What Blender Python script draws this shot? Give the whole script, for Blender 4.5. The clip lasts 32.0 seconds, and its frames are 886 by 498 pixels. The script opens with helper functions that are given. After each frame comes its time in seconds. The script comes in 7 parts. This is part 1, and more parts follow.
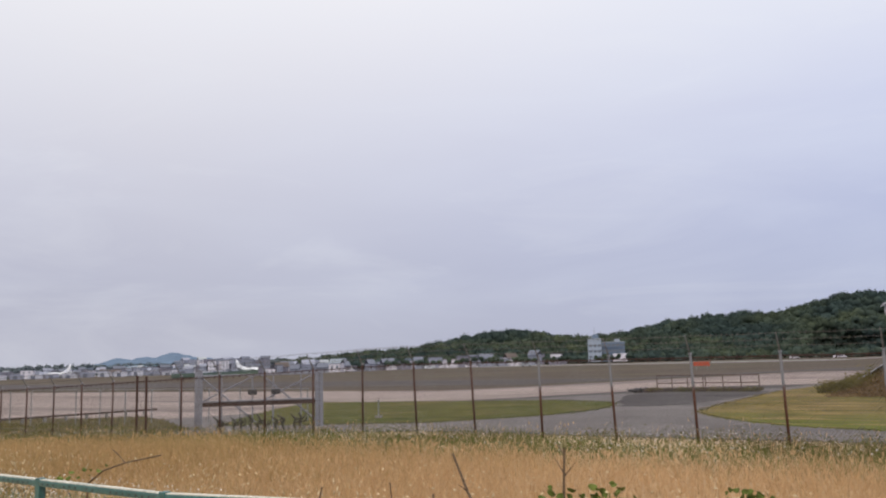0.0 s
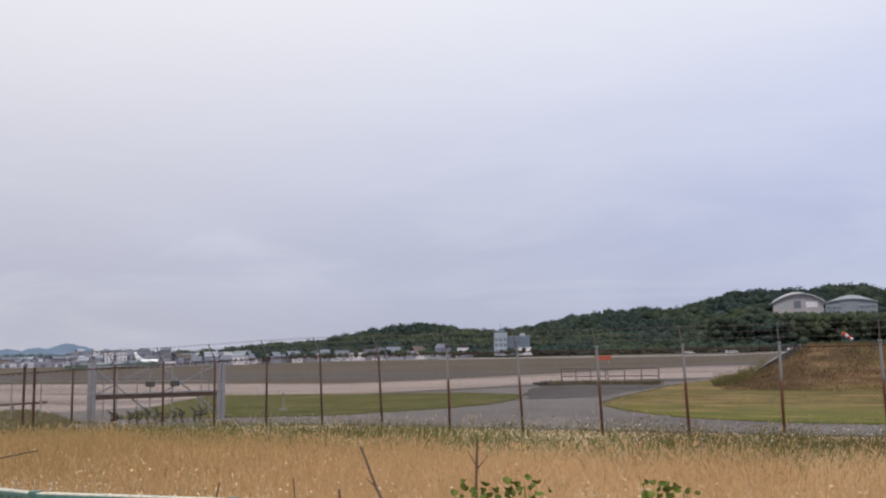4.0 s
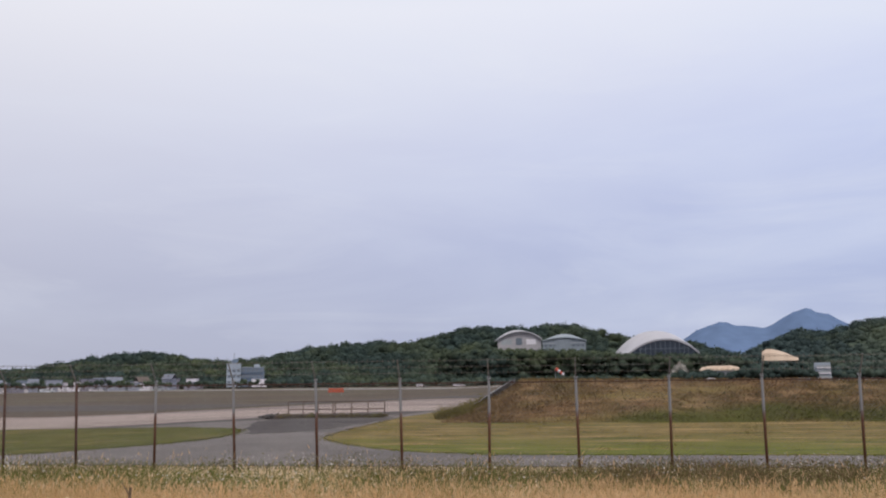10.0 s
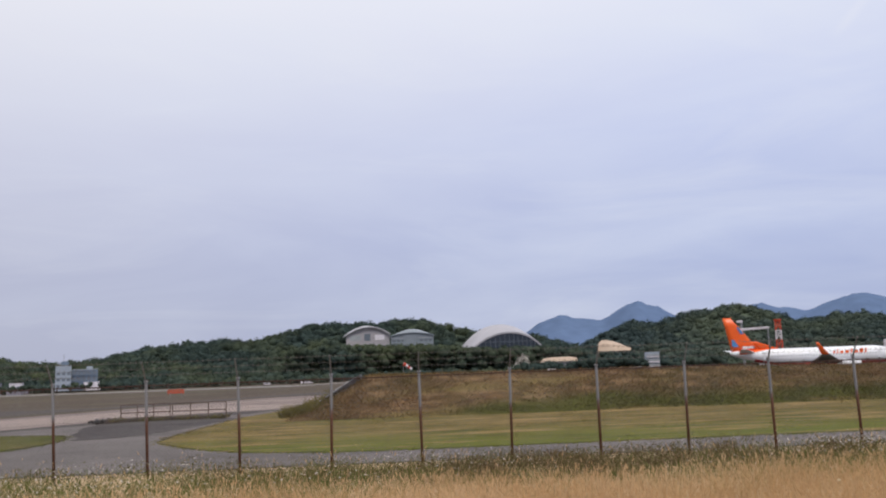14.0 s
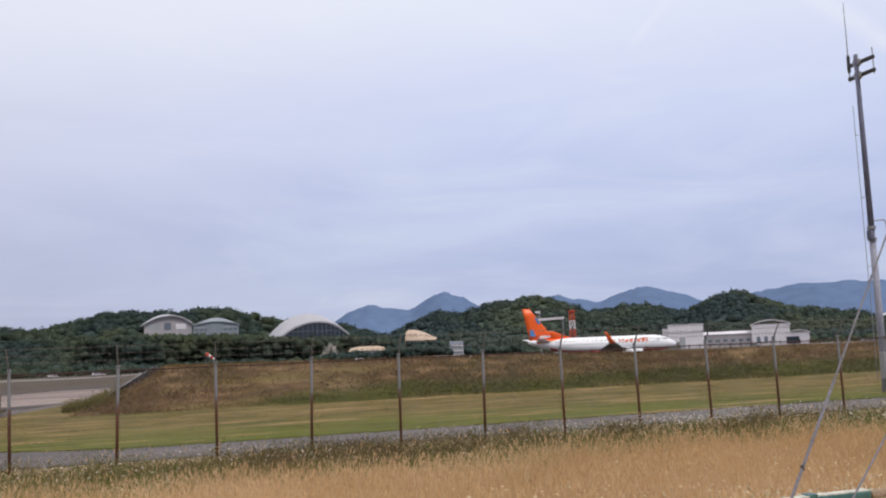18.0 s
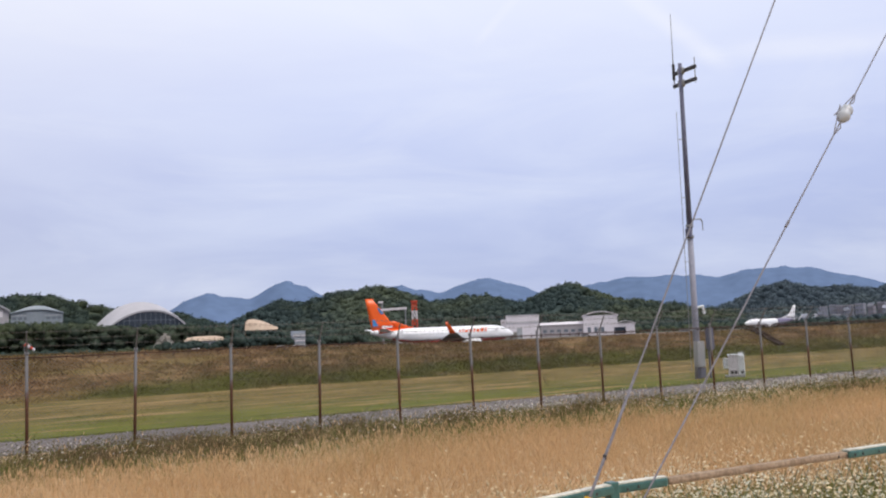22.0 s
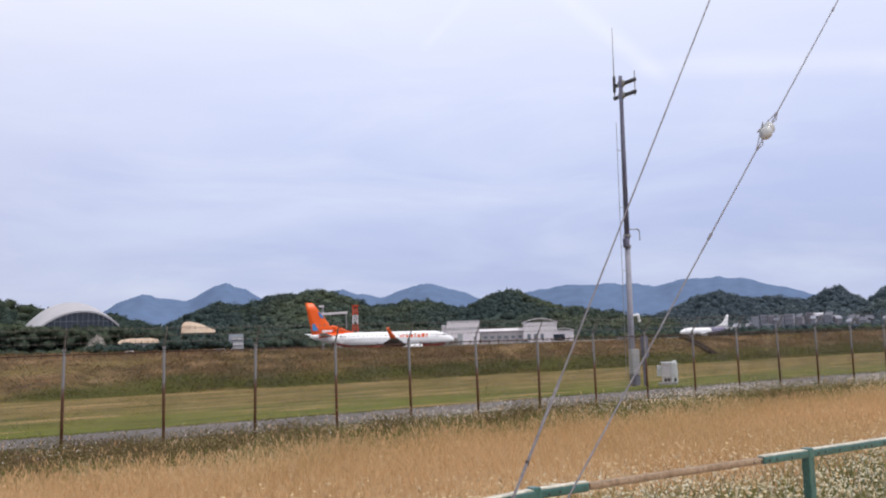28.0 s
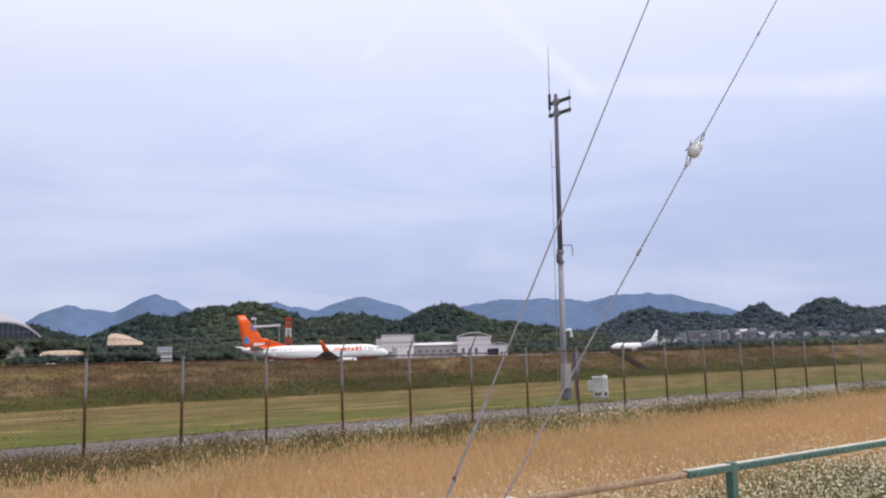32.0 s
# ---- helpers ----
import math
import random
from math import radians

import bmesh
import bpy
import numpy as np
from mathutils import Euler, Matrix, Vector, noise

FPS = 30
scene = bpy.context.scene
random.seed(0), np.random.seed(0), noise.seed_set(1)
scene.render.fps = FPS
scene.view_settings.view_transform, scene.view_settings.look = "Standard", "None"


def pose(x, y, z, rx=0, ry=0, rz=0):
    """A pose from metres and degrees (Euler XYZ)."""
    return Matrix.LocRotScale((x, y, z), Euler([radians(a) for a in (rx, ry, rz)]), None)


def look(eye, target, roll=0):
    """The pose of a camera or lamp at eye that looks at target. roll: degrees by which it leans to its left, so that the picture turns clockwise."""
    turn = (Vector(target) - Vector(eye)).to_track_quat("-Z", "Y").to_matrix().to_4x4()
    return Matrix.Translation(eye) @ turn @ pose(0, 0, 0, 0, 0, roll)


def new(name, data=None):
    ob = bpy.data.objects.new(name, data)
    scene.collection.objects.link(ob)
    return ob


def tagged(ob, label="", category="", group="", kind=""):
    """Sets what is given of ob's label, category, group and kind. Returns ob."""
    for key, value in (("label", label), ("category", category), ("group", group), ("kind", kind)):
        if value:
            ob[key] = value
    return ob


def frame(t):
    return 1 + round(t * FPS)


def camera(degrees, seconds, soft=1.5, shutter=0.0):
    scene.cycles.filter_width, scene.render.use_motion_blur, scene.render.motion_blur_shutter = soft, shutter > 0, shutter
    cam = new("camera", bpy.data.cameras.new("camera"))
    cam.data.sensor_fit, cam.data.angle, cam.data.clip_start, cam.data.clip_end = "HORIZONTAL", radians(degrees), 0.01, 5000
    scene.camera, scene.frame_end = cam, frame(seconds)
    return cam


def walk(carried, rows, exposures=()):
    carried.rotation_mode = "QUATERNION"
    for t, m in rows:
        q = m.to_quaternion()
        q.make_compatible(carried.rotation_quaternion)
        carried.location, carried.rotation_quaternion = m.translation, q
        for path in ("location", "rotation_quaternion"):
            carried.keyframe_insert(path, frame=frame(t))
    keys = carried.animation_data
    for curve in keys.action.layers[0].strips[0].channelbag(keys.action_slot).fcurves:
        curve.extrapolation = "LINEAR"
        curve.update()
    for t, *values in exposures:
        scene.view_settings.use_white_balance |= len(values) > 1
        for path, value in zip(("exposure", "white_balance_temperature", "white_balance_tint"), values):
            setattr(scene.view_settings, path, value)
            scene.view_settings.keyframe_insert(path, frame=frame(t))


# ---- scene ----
cam = camera(55.99, 32.0, soft=2.1)
PATH = [
    (0, pose(0.077, -0.000, 2.066, 97.618, 1.506, 32.047)),
    (0.5, pose(0.041, 0.032, 2.058, 97.626, 1.721, 31.697)),
    (1, pose(-0.006, 0.064, 2.050, 97.613, 1.637, 30.949)),
    (1.5, pose(-0.060, 0.096, 2.028, 97.620, 1.128, 30.970)),
    (2, pose(-0.075, 0.128, 2.024, 96.642, 1.029, 31.531)),
    (2.5, pose(-0.100, 0.160, 2.028, 96.487, 1.175, 30.677)),
    (3, pose(-0.110, 0.192, 2.028, 96.603, 1.134, 29.404)),
    (3.5, pose(-0.125, 0.224, 2.026, 96.884, 1.079, 27.404)),
    (5.5, pose(0.020, 0.380, 2.05, 96.876, 2.047, 22.167)),
    (6, pose(0.035, 0.422, 2.05, 96.930, 2.411, 20.821)),
    (6.5, pose(0.050, 0.463, 2.05, 96.878, 2.469, 19.783)),
    (7, pose(0.065, 0.505, 2.05, 96.708, 2.251, 18.504)),
    (7.5, pose(0.080, 0.546, 2.05, 96.811, 1.590, 16.457)),
    (8, pose(0.095, 0.588, 2.05, 97.776, -0.192, 12.690)),
    (8.5, pose(0.111, 0.629, 2.05, 98.502, -0.313, 11.192)),
    (9, pose(0.128, 0.669, 2.05, 98.850, 0.022, 9.803)),
    (9.5, pose(0.144, 0.710, 2.05, 98.866, 0.185, 8.917)),
    (10, pose(0.160, 0.751, 2.05, 98.898, 0.614, 7.872)),
    (10.5, pose(0.177, 0.791, 2.05, 98.833, 0.868, 6.760)),
    (11, pose(0.193, 0.832, 2.05, 98.772, 1.197, 5.335)),
    (11.5, pose(0.210, 0.873, 2.05, 98.734, 1.372, 3.863)),
    (12, pose(0.226, 0.913, 2.05, 98.681, 1.593, 2.442)),
    (12.5, pose(0.237, 0.948, 2.05, 98.674, 1.931, 1.168)),
    (13, pose(0.248, 0.983, 2.05, 98.663, 1.953, -0.122)),
    (13.5, pose(0.258, 1.018, 2.05, 98.514, 1.952, -1.317)),
    (15.5, pose(0.301, 1.158, 2.05, 98.029, 2.872, -4.541)),
    (16, pose(0.311, 1.193, 2.05, 97.780, 2.926, -5.794)),
    (16.5, pose(0.338, 1.207, 2.05, 97.422, 2.242, -10.271)),
    (17, pose(0.365, 1.221, 2.05, 97.402, 2.171, -12.523)),
    (17.5, pose(0.392, 1.235, 2.05, 97.393, 2.223, -14.063)),
    (18, pose(0.419, 1.249, 2.05, 97.134, 2.419, -15.451)),
    (18.5, pose(0.446, 1.262, 2.05, 96.825, 2.444, -17.003)),
    (19, pose(0.473, 1.276, 2.05, 96.668, 2.665, -18.491)),
    (19.5, pose(0.500, 1.290, 2.05, 96.577, 2.735, -20.181)),
    (20, pose(0.527, 1.304, 2.05, 96.443, 2.554, -21.751)),
    (20.5, pose(0.542, 1.312, 2.05, 96.426, 2.416, -23.062)),
    (21, pose(0.557, 1.321, 2.05, 96.268, 2.412, -24.079)),
    (21.5, pose(0.573, 1.329, 2.05, 96.006, 2.302, -25.119)),
    (22, pose(0.588, 1.337, 2.05, 95.995, 2.432, -26.178)),
    (22.5, pose(0.603, 1.346, 2.05, 96.038, 2.492, -27.066)),
    (23, pose(0.618, 1.354, 2.05, 96.110, 2.312, -27.954)),
    (23.5, pose(0.633, 1.362, 2.05, 96.149, 2.445, -27.912)),
    (24, pose(0.648, 1.371, 2.05, 96.163, 2.743, -28.164)),
    (24.5, pose(0.649, 1.361, 2.05, 96.203, 2.705, -28.418)),
    (25, pose(0.640, 1.352, 2.05, 96.264, 2.341, -28.258)),
    (25.5, pose(0.640, 1.342, 2.05, 96.198, 1.846, -27.842)),
    (27.5, pose(0.641, 1.303, 2.050, 96.109, 1.941, -29.274)),
    (28, pose(0.627, 1.294, 2.050, 96.209, 1.790, -30.224)),
    (28.5, pose(0.665, 1.298, 2.050, 96.689, 1.817, -31.839)),
    (29, pose(0.660, 1.301, 2.050, 96.773, 1.966, -33.485)),
    (29.5, pose(0.667, 1.305, 2.050, 96.786, 1.989, -34.249)),
    (30, pose(0.672, 1.309, 2.050, 96.876, 2.178, -34.759)),
    (30.5, pose(0.669, 1.313, 2.050, 96.989, 1.946, -34.850)),
    (31, pose(0.675, 1.317, 2.050, 97.030, 1.903, -34.922)),
    (31.5, pose(0.674, 1.321, 2.050, 97.044, 1.732, -34.843)),
    (32, pose(0.674, 1.324, 2.050, 97.016, 1.505, -34.704)),
]
EXPOSURES = [(0, -0.12, 6560, 11), (3, -0.12, 6560, 11), (7, -0.14, 6520, 11.5), (13, -0.17, 6500, 11.5), (16, -0.16, 6500, 11.5), (19, -0.08, 6480, 11.5), (22, 0.0, 6480, 11.5), (32, 0.02, 6480, 12)]
walk(cam, PATH, EXPOSURES)

# ---- sky and light: a bright, thinly overcast day ----
world = bpy.data.worlds.new("overcast_sky")
scene.world = world
world.use_nodes = True
wn, wl = world.node_tree.nodes, world.node_tree.links
wn.clear()
SUN_UP, SUN_ROT = 58.0, 150.0
sky = wn.new("ShaderNodeTexSky")
sky.sky_type = "NISHITA"
sky.sun_disc = False
sky.sun_elevation = radians(SUN_UP)
sky.sun_rotation = radians(SUN_ROT)
sky.dust_density = 2.0
tc = wn.new("ShaderNodeTexCoord")
sep = wn.new("ShaderNodeSeparateXYZ")
wl.new(tc.outputs["Generated"], sep.inputs[0])
# cloud sheet: colour by height above the horizon, greyer over the town, bluer over the mountains
def sky_ramp(stops):
    r = wn.new("ShaderNodeValToRGB")
    e = r.color_ramp.elements
    e[0].position, e[0].color = stops[0][0], (*stops[0][1], 1)
    e[1].position, e[1].color = stops[-1][0], (*stops[-1][1], 1)
    for pos, col in stops[1:-1]:
        e.new(pos).color = (*col, 1)
    wl.new(sep.outputs["Z"], r.inputs[0])
    return r


grey = sky_ramp(((0.0, (0.50, 0.515, 0.62)), (0.10, (0.535, 0.55, 0.67)), (0.22, (0.69, 0.70, 0.80)), (0.42, (0.96, 0.96, 1.0)), (1.0, (0.9, 0.9, 0.9))))
blue = sky_ramp(((0.0, (0.46, 0.525, 0.74)), (0.08, (0.46, 0.53, 0.77)), (0.16, (0.50, 0.575, 0.84)), (0.27, (0.63, 0.70, 0.95)), (0.42, (0.88, 0.92, 1.05)), (1.0, (0.92, 0.93, 0.95))))
side = wn.new("ShaderNodeMapRange")
side.inputs["From Min"].default_value = -0.75
side.inputs["From Max"].default_value = 0.35
wl.new(sep.outputs["X"], side.inputs["Value"])
tint = wn.new("ShaderNodeMix")
tint.data_type = "RGBA"
wl.new(side.outputs[0], tint.inputs[0])
wl.new(grey.outputs[0], tint.inputs[6])
wl.new(blue.outputs[0], tint.inputs[7])
# long soft cloud banks, stronger where the sheet is thin
mp = wn.new("ShaderNodeMapping")
mp.inputs["Scale"].default_value = (1.2, 1.2, 5.5)
mp.inputs["Rotation"].default_value = (0.10, 0.14, 0.5)
wl.new(tc.outputs["Generated"], mp.inputs[0])
cl = wn.new("ShaderNodeTexNoise")
cl.inputs["Scale"].default_value = 1.9
cl.inputs["Detail"].default_value = 6.0
cl.inputs["Roughness"].default_value = 0.52
cl.inputs["Distortion"].default_value = 0.5
wl.new(mp.outputs[0], cl.inputs["Vector"])
cr = wn.new("ShaderNodeMapRange")
cr.inputs["From Min"].default_value = 0.40
cr.inputs["From Max"].default_value = 0.66
cr.inputs["To Min"].default_value = 0.0
cr.inputs["To Max"].default_value = 1.0
wl.new(cl.outputs["Fac"], cr.inputs["Value"])
amt = wn.new("ShaderNodeMapRange")
amt.inputs["To Min"].default_value = 0.10
amt.inputs["To Max"].default_value = 0.36
wl.new(side.outputs[0], amt.inputs["Value"])
am = wn.new("ShaderNodeMath")
am.operation = "MULTIPLY"
wl.new(cr.outputs[0], am.inputs[0])
wl.new(amt.outputs[0], am.inputs[1])
cm = wn.new("ShaderNodeMix")
cm.data_type = "RGBA"
cm.inputs[7].default_value = (0.84, 0.90, 1.02, 1)
wl.new(am.outputs[0], cm.inputs[0])
wl.new(tint.outputs[2], cm.inputs[6])
# thin wisps of high cirrus
mp2 = wn.new("ShaderNodeMapping")
mp2.inputs["Scale"].default_value = (1.6, 1.6, 7.0)
mp2.inputs["Rotation"].default_value = (0.38, -0.28, 0.3)
wl.new(tc.outputs["Generated"], mp2.inputs[0])
ci = wn.new("ShaderNodeTexNoise")
ci.inputs["Scale"].default_value = 1.6
ci.inputs["Detail"].default_value = 7.0
ci.inputs["Roughness"].default_value = 0.6
ci.inputs["Distortion"].default_value = 0.9
wl.new(mp2.outputs[0], ci.inputs["Vector"])
cir = wn.new("ShaderNodeMapRange")
cir.inputs["From Min"].default_value = 0.50
cir.inputs["From Max"].default_value = 0.75
cir.inputs["To Max"].default_value = 0.22
wl.new(ci.outputs["Fac"], cir.inputs["Value"])
cw = wn.new("ShaderNodeMix")
cw.data_type = "RGBA"
cw.inputs[7].default_value = (0.93, 0.96, 1.0, 1)
wl.new(cir.outputs[0], cw.inputs[0])
wl.new(cm.outputs[2], cw.inputs[6])


# thin diagonal streaks of high cloud: soft bands about great circles
def streak(base, normal, middle, reach, width, amount):
    def vec_dot(v):
        d = wn.new("ShaderNodeVectorMath")
        d.operation = "DOT_PRODUCT"
        d.inputs[1].default_value = v
        wl.new(tc.outputs["Generated"], d.inputs[0])
        return d.outputs["Value"]

    ab = wn.new("ShaderNodeMath")
    ab.operation = "ABSOLUTE"
    wl.new(vec_dot(normal), ab.inputs[0])
    across = wn.new("ShaderNodeMapRange")
    across.interpolation_type = "SMOOTHSTEP"
    across.inputs["From Min"].default_value, across.inputs["From Max"].default_value = 0.0, math.sin(radians(width))
    across.inputs["To Min"].default_value, across.inputs["To Max"].default_value = amount, 0.0
    wl.new(ab.outputs[0], across.inputs["Value"])
    along = wn.new("ShaderNodeMapRange")
    along.interpolation_type = "SMOOTHSTEP"
    along.inputs["From Min"].default_value, along.inputs["From Max"].default_value = math.cos(radians(reach * 1.5)), math.cos(radians(reach * 0.5))
    wl.new(vec_dot(middle), along.inputs["Value"])
    f1 = wn.new("ShaderNodeMath")
    f1.operation = "MULTIPLY"
    wl.new(across.outputs[0], f1.inputs[0])
    wl.new(along.outputs[0], f1.inputs[1])
    f2 = wn.new("ShaderNodeMath")
    f2.operation = "MULTIPLY"
    wl.new(f1.outputs[0], f2.inputs[0])
    wl.new(ci.outputs["Fac"], f2.inputs[1])
    mx = wn.new("ShaderNodeMix")
    mx.data_type = "RGBA"
    mx.inputs[7].default_value = (0.97, 0.98, 1.02, 1)
    wl.new(f2.outputs[0], mx.inputs[0])
    wl.new(base, mx.inputs[6])
    return mx.outputs[2]


cloud = cw.outputs[2]
for normal, middle, reach, width, amount in (
        ((-0.3408, 0.6476, -0.6816), (0.6285, 0.6961, 0.3471), 4.4, 0.95, 0.75),
        ((-0.7400, 0.1474, 0.6563), (0.4859, 0.7918, 0.3701), 2.2, 0.5, 0.35),
        ((0.1618, 0.2643, -0.9508), (0.7964, 0.5339, 0.2840), 8.0, 1.3, 0.60)):
    cloud = streak(cloud, normal, middle, reach, width, amount)
bg_cloud = wn.new("ShaderNodeBackground")
bg_cloud.inputs["Strength"].default_value = 1.10
wl.new(cloud, bg_cloud.inputs["Color"])
bg_sky = wn.new("ShaderNodeBackground")
bg_sky.inputs["Strength"].default_value = 0.05
wl.new(sky.outputs[0], bg_sky.inputs["Color"])
mix = wn.new("ShaderNodeMixShader")
mix.inputs[0].default_value = 0.88
wl.new(bg_sky.outputs[0], mix.inputs[1])
wl.new(bg_cloud.outputs[0], mix.inputs[2])
wo = wn.new("ShaderNodeOutputWorld")
wl.new(mix.outputs[0], wo.inputs[0])

sun_data = bpy.data.lights.new("sun", "SUN")
sun_data.energy = 2.2
sun_data.angle = radians(12)
sun_data.color = (1.0, 0.95, 0.87)
sun = new("sun", sun_data)
a = radians(SUN_ROT)
sun.matrix_world = look((60 * math.sin(a), 60 * math.cos(a), 60 * math.tan(radians(SUN_UP))), (0, 0, 0))

# ---- materials ----
def M(name, col, col2=None, rough=0.85, scale=1.0, fine=12.0, var=0.25, bump=0.15, metal=0.0, mixat=(0.35, 0.65), rand=0.0, spec=0.4, island=0.0, stretch=(1, 1, 1), world_space=False, bdist=0.02, trans=0.0):
    """Two colours blended by coarse noise, brightened and darkened by fine noise, with fine relief."""
    m = bpy.data.materials.new(name)
    m.use_nodes = True
    n, l = m.node_tree.nodes, m.node_tree.links
    b = n["Principled BSDF"]
    b.inputs["Roughness"].default_value = rough
    b.inputs["Metallic"].default_value = metal
    b.inputs["Specular IOR Level"].default_value = spec
    if world_space:
        vec = n.new("ShaderNodeNewGeometry").outputs["Position"]
    else:
        vec = n.new("ShaderNodeTexCoord").outputs["Object"]
    mpn = n.new("ShaderNodeMapping")
    mpn.inputs["Scale"].default_value = stretch
    l.new(vec, mpn.inputs[0])
    t1 = n.new("ShaderNodeTexNoise")
    t1.inputs["Scale"].default_value = scale
    t1.inputs["Detail"].default_value = 6.0
    t1.inputs["Roughness"].default_value = 0.6
    l.new(mpn.outputs[0], t1.inputs["Vector"])
    t2 = n.new("ShaderNodeTexNoise")
    t2.inputs["Scale"].default_value = fine
    t2.inputs["Detail"].default_value = 4.0
    l.new(mpn.outputs[0], t2.inputs["Vector"])
    r1 = n.new("ShaderNodeMapRange")
    r1.inputs["From Min"].default_value, r1.inputs["From Max"].default_value = mixat
    l.new(t1.outputs["Fac"], r1.inputs["Value"])
    mx = n.new("ShaderNodeMix")
    mx.data_type = "RGBA"
    mx.inputs[6].default_value = (*col, 1)
    mx.inputs[7].default_value = (*(col2 or [c * 0.8 for c in col]), 1)
    l.new(r1.outputs[0], mx.inputs[0])
    r2 = n.new("ShaderNodeMapRange")
    r2.inputs["From Min"].default_value, r2.inputs["From Max"].default_value = 0.3, 0.7
    r2.inputs["To Min"].default_value, r2.inputs["To Max"].default_value = 1 - var, 1 + var
    l.new(t2.outputs["Fac"], r2.inputs["Value"])
    val = r2.outputs[0]
    if rand or island:
        src = n.new("ShaderNodeObjectInfo").outputs["Random"] if rand else n.new("ShaderNodeNewGeometry").outputs["Random Per Island"]
        r3 = n.new("ShaderNodeMapRange")
        k = rand or island
        r3.inputs["To Min"].default_value, r3.inputs["To Max"].default_value = 1 - k, 1 + k
        l.new(src, r3.inputs["Value"])
        mm = n.new("ShaderNodeMath")
        mm.operation = "MULTIPLY"
        l.new(val, mm.inputs[0])
        l.new(r3.outputs[0], mm.inputs[1])
        val = mm.outputs[0]
    sc = n.new("ShaderNodeVectorMath")
    sc.operation = "SCALE"
    l.new(mx.outputs[2], sc.inputs[0])
    l.new(val, sc.inputs["Scale"])
    l.new(sc.outputs[0], b.inputs["Base Color"])
    if trans:
        tl = n.new("ShaderNodeBsdfTranslucent")
        l.new(sc.outputs[0], tl.inputs["Color"])
        ms = n.new("ShaderNodeMixShader")
        ms.inputs[0].default_value = trans
        l.new(b.outputs[0], ms.inputs[1])
        l.new(tl.outputs[0], ms.inputs[2])
        l.new(ms.outputs[0], n["Material Output"].inputs["Surface"])
    if bump:
        bp = n.new("ShaderNodeBump")
        bp.inputs["Strength"].default_value = bump
        bp.inputs["Distance"].default_value = bdist
        l.new(t2.outputs["Fac"], bp.inputs["Height"])
        l.new(bp.outputs[0], b.inputs["Normal"])
    return m


def zoned(m, low, z0, z1, wob=0.5, axis="Z", rise=0.0):
    """Another growth colour below a wavering line; rise lifts the line away from the bank's end."""
    n, l = m.node_tree.nodes, m.node_tree.links
    b = n["Principled BSDF"]
    old = b.inputs["Base Color"].links[0].from_socket
    g = n.new("ShaderNodeNewGeometry")
    s = n.new("ShaderNodeSeparateXYZ")
    l.new(g.outputs["Position"], s.inputs[0])
    no = n.new("ShaderNodeTexNoise")
    no.inputs["Scale"].default_value = 0.35
    no.inputs["Detail"].default_value = 5.0
    l.new(g.outputs["Position"], no.inputs["Vector"])
    ad = n.new("ShaderNodeMath")
    ad.operation = "MULTIPLY_ADD"
    ad.inputs[1].default_value = wob
    l.new(no.outputs["Fac"], ad.inputs[0])
    src = s.outputs[axis]
    if rise:
        xr = n.new("ShaderNodeMapRange")
        xr.inputs["From Min"].default_value, xr.inputs["From Max"].default_value = -3.0, 7.0
        xr.inputs["To Min"].default_value, xr.inputs["To Max"].default_value = rise, 0.0
        l.new(s.outputs["X"], xr.inputs["Value"])
        up = n.new("ShaderNodeMath")
        l.new(src, up.inputs[0])
        l.new(xr.outputs[0], up.inputs[1])
        src = up.outputs[0]
    l.new(src, ad.inputs[2])
    r = n.new("ShaderNodeMapRange")
    r.inputs["From Min"].default_value, r.inputs["From Max"].default_value = z0 + wob / 2, z1 + wob / 2
    l.new(ad.outputs[0], r.inputs["Value"])
    mx = n.new("ShaderNodeMix")
    mx.data_type = "RGBA"
    l.new(r.outputs[0], mx.inputs[0])
    mx.inputs[6].default_value = (*low, 1)
    l.new(old, mx.inputs[7])
    l.new(mx.outputs[2], b.inputs["Base Color"])
    for tl in [q for q in n if q.type == "BSDF_TRANSLUCENT"]:
        l.new(mx.outputs[2], tl.inputs["Color"])
    return m


def patched(m, col, scale, stretch=(1, 1, 1), span=(0.50, 0.62), amount=1.0, seed=0.0, detail=5.0):
    """Patches of another growth or stain colour laid over a material, by their own noise."""
    n, l = m.node_tree.nodes, m.node_tree.links
    b = n["Principled BSDF"]
    old = b.inputs["Base Color"].links[0].from_socket
    g = n.new("ShaderNodeNewGeometry")
    mpn = n.new("ShaderNodeMapping")
    mpn.inputs["Scale"].default_value = stretch
    mpn.inputs["Location"].default_value = (seed, seed * 0.7, 0)
    l.new(g.outputs["Position"], mpn.inputs[0])
    no = n.new("ShaderNodeTexNoise")
    no.inputs["Scale"].default_value = scale
    no.inputs["Detail"].default_value = detail
    no.inputs["Roughness"].default_value = 0.62
    l.new(mpn.outputs[0], no.inputs["Vector"])
    r = n.new("ShaderNodeMapRange")
    r.inputs["From Min"].default_value, r.inputs["From Max"].default_value = span
    r.inputs["To Max"].default_value = amount
    l.new(no.outputs["Fac"], r.inputs["Value"])
    mx = n.new("ShaderNodeMix")
    mx.data_type = "RGBA"
    l.new(r.outputs[0], mx.inputs[0])
    l.new(old, mx.inputs[6])
    mx.inputs[7].default_value = (*col, 1)
    l.new(mx.outputs[2], b.inputs["Base Color"])
    for tl in [q for q in n if q.type == "BSDF_TRANSLUCENT"]:
        l.new(mx.outputs[2], tl.inputs["Color"])
    return m


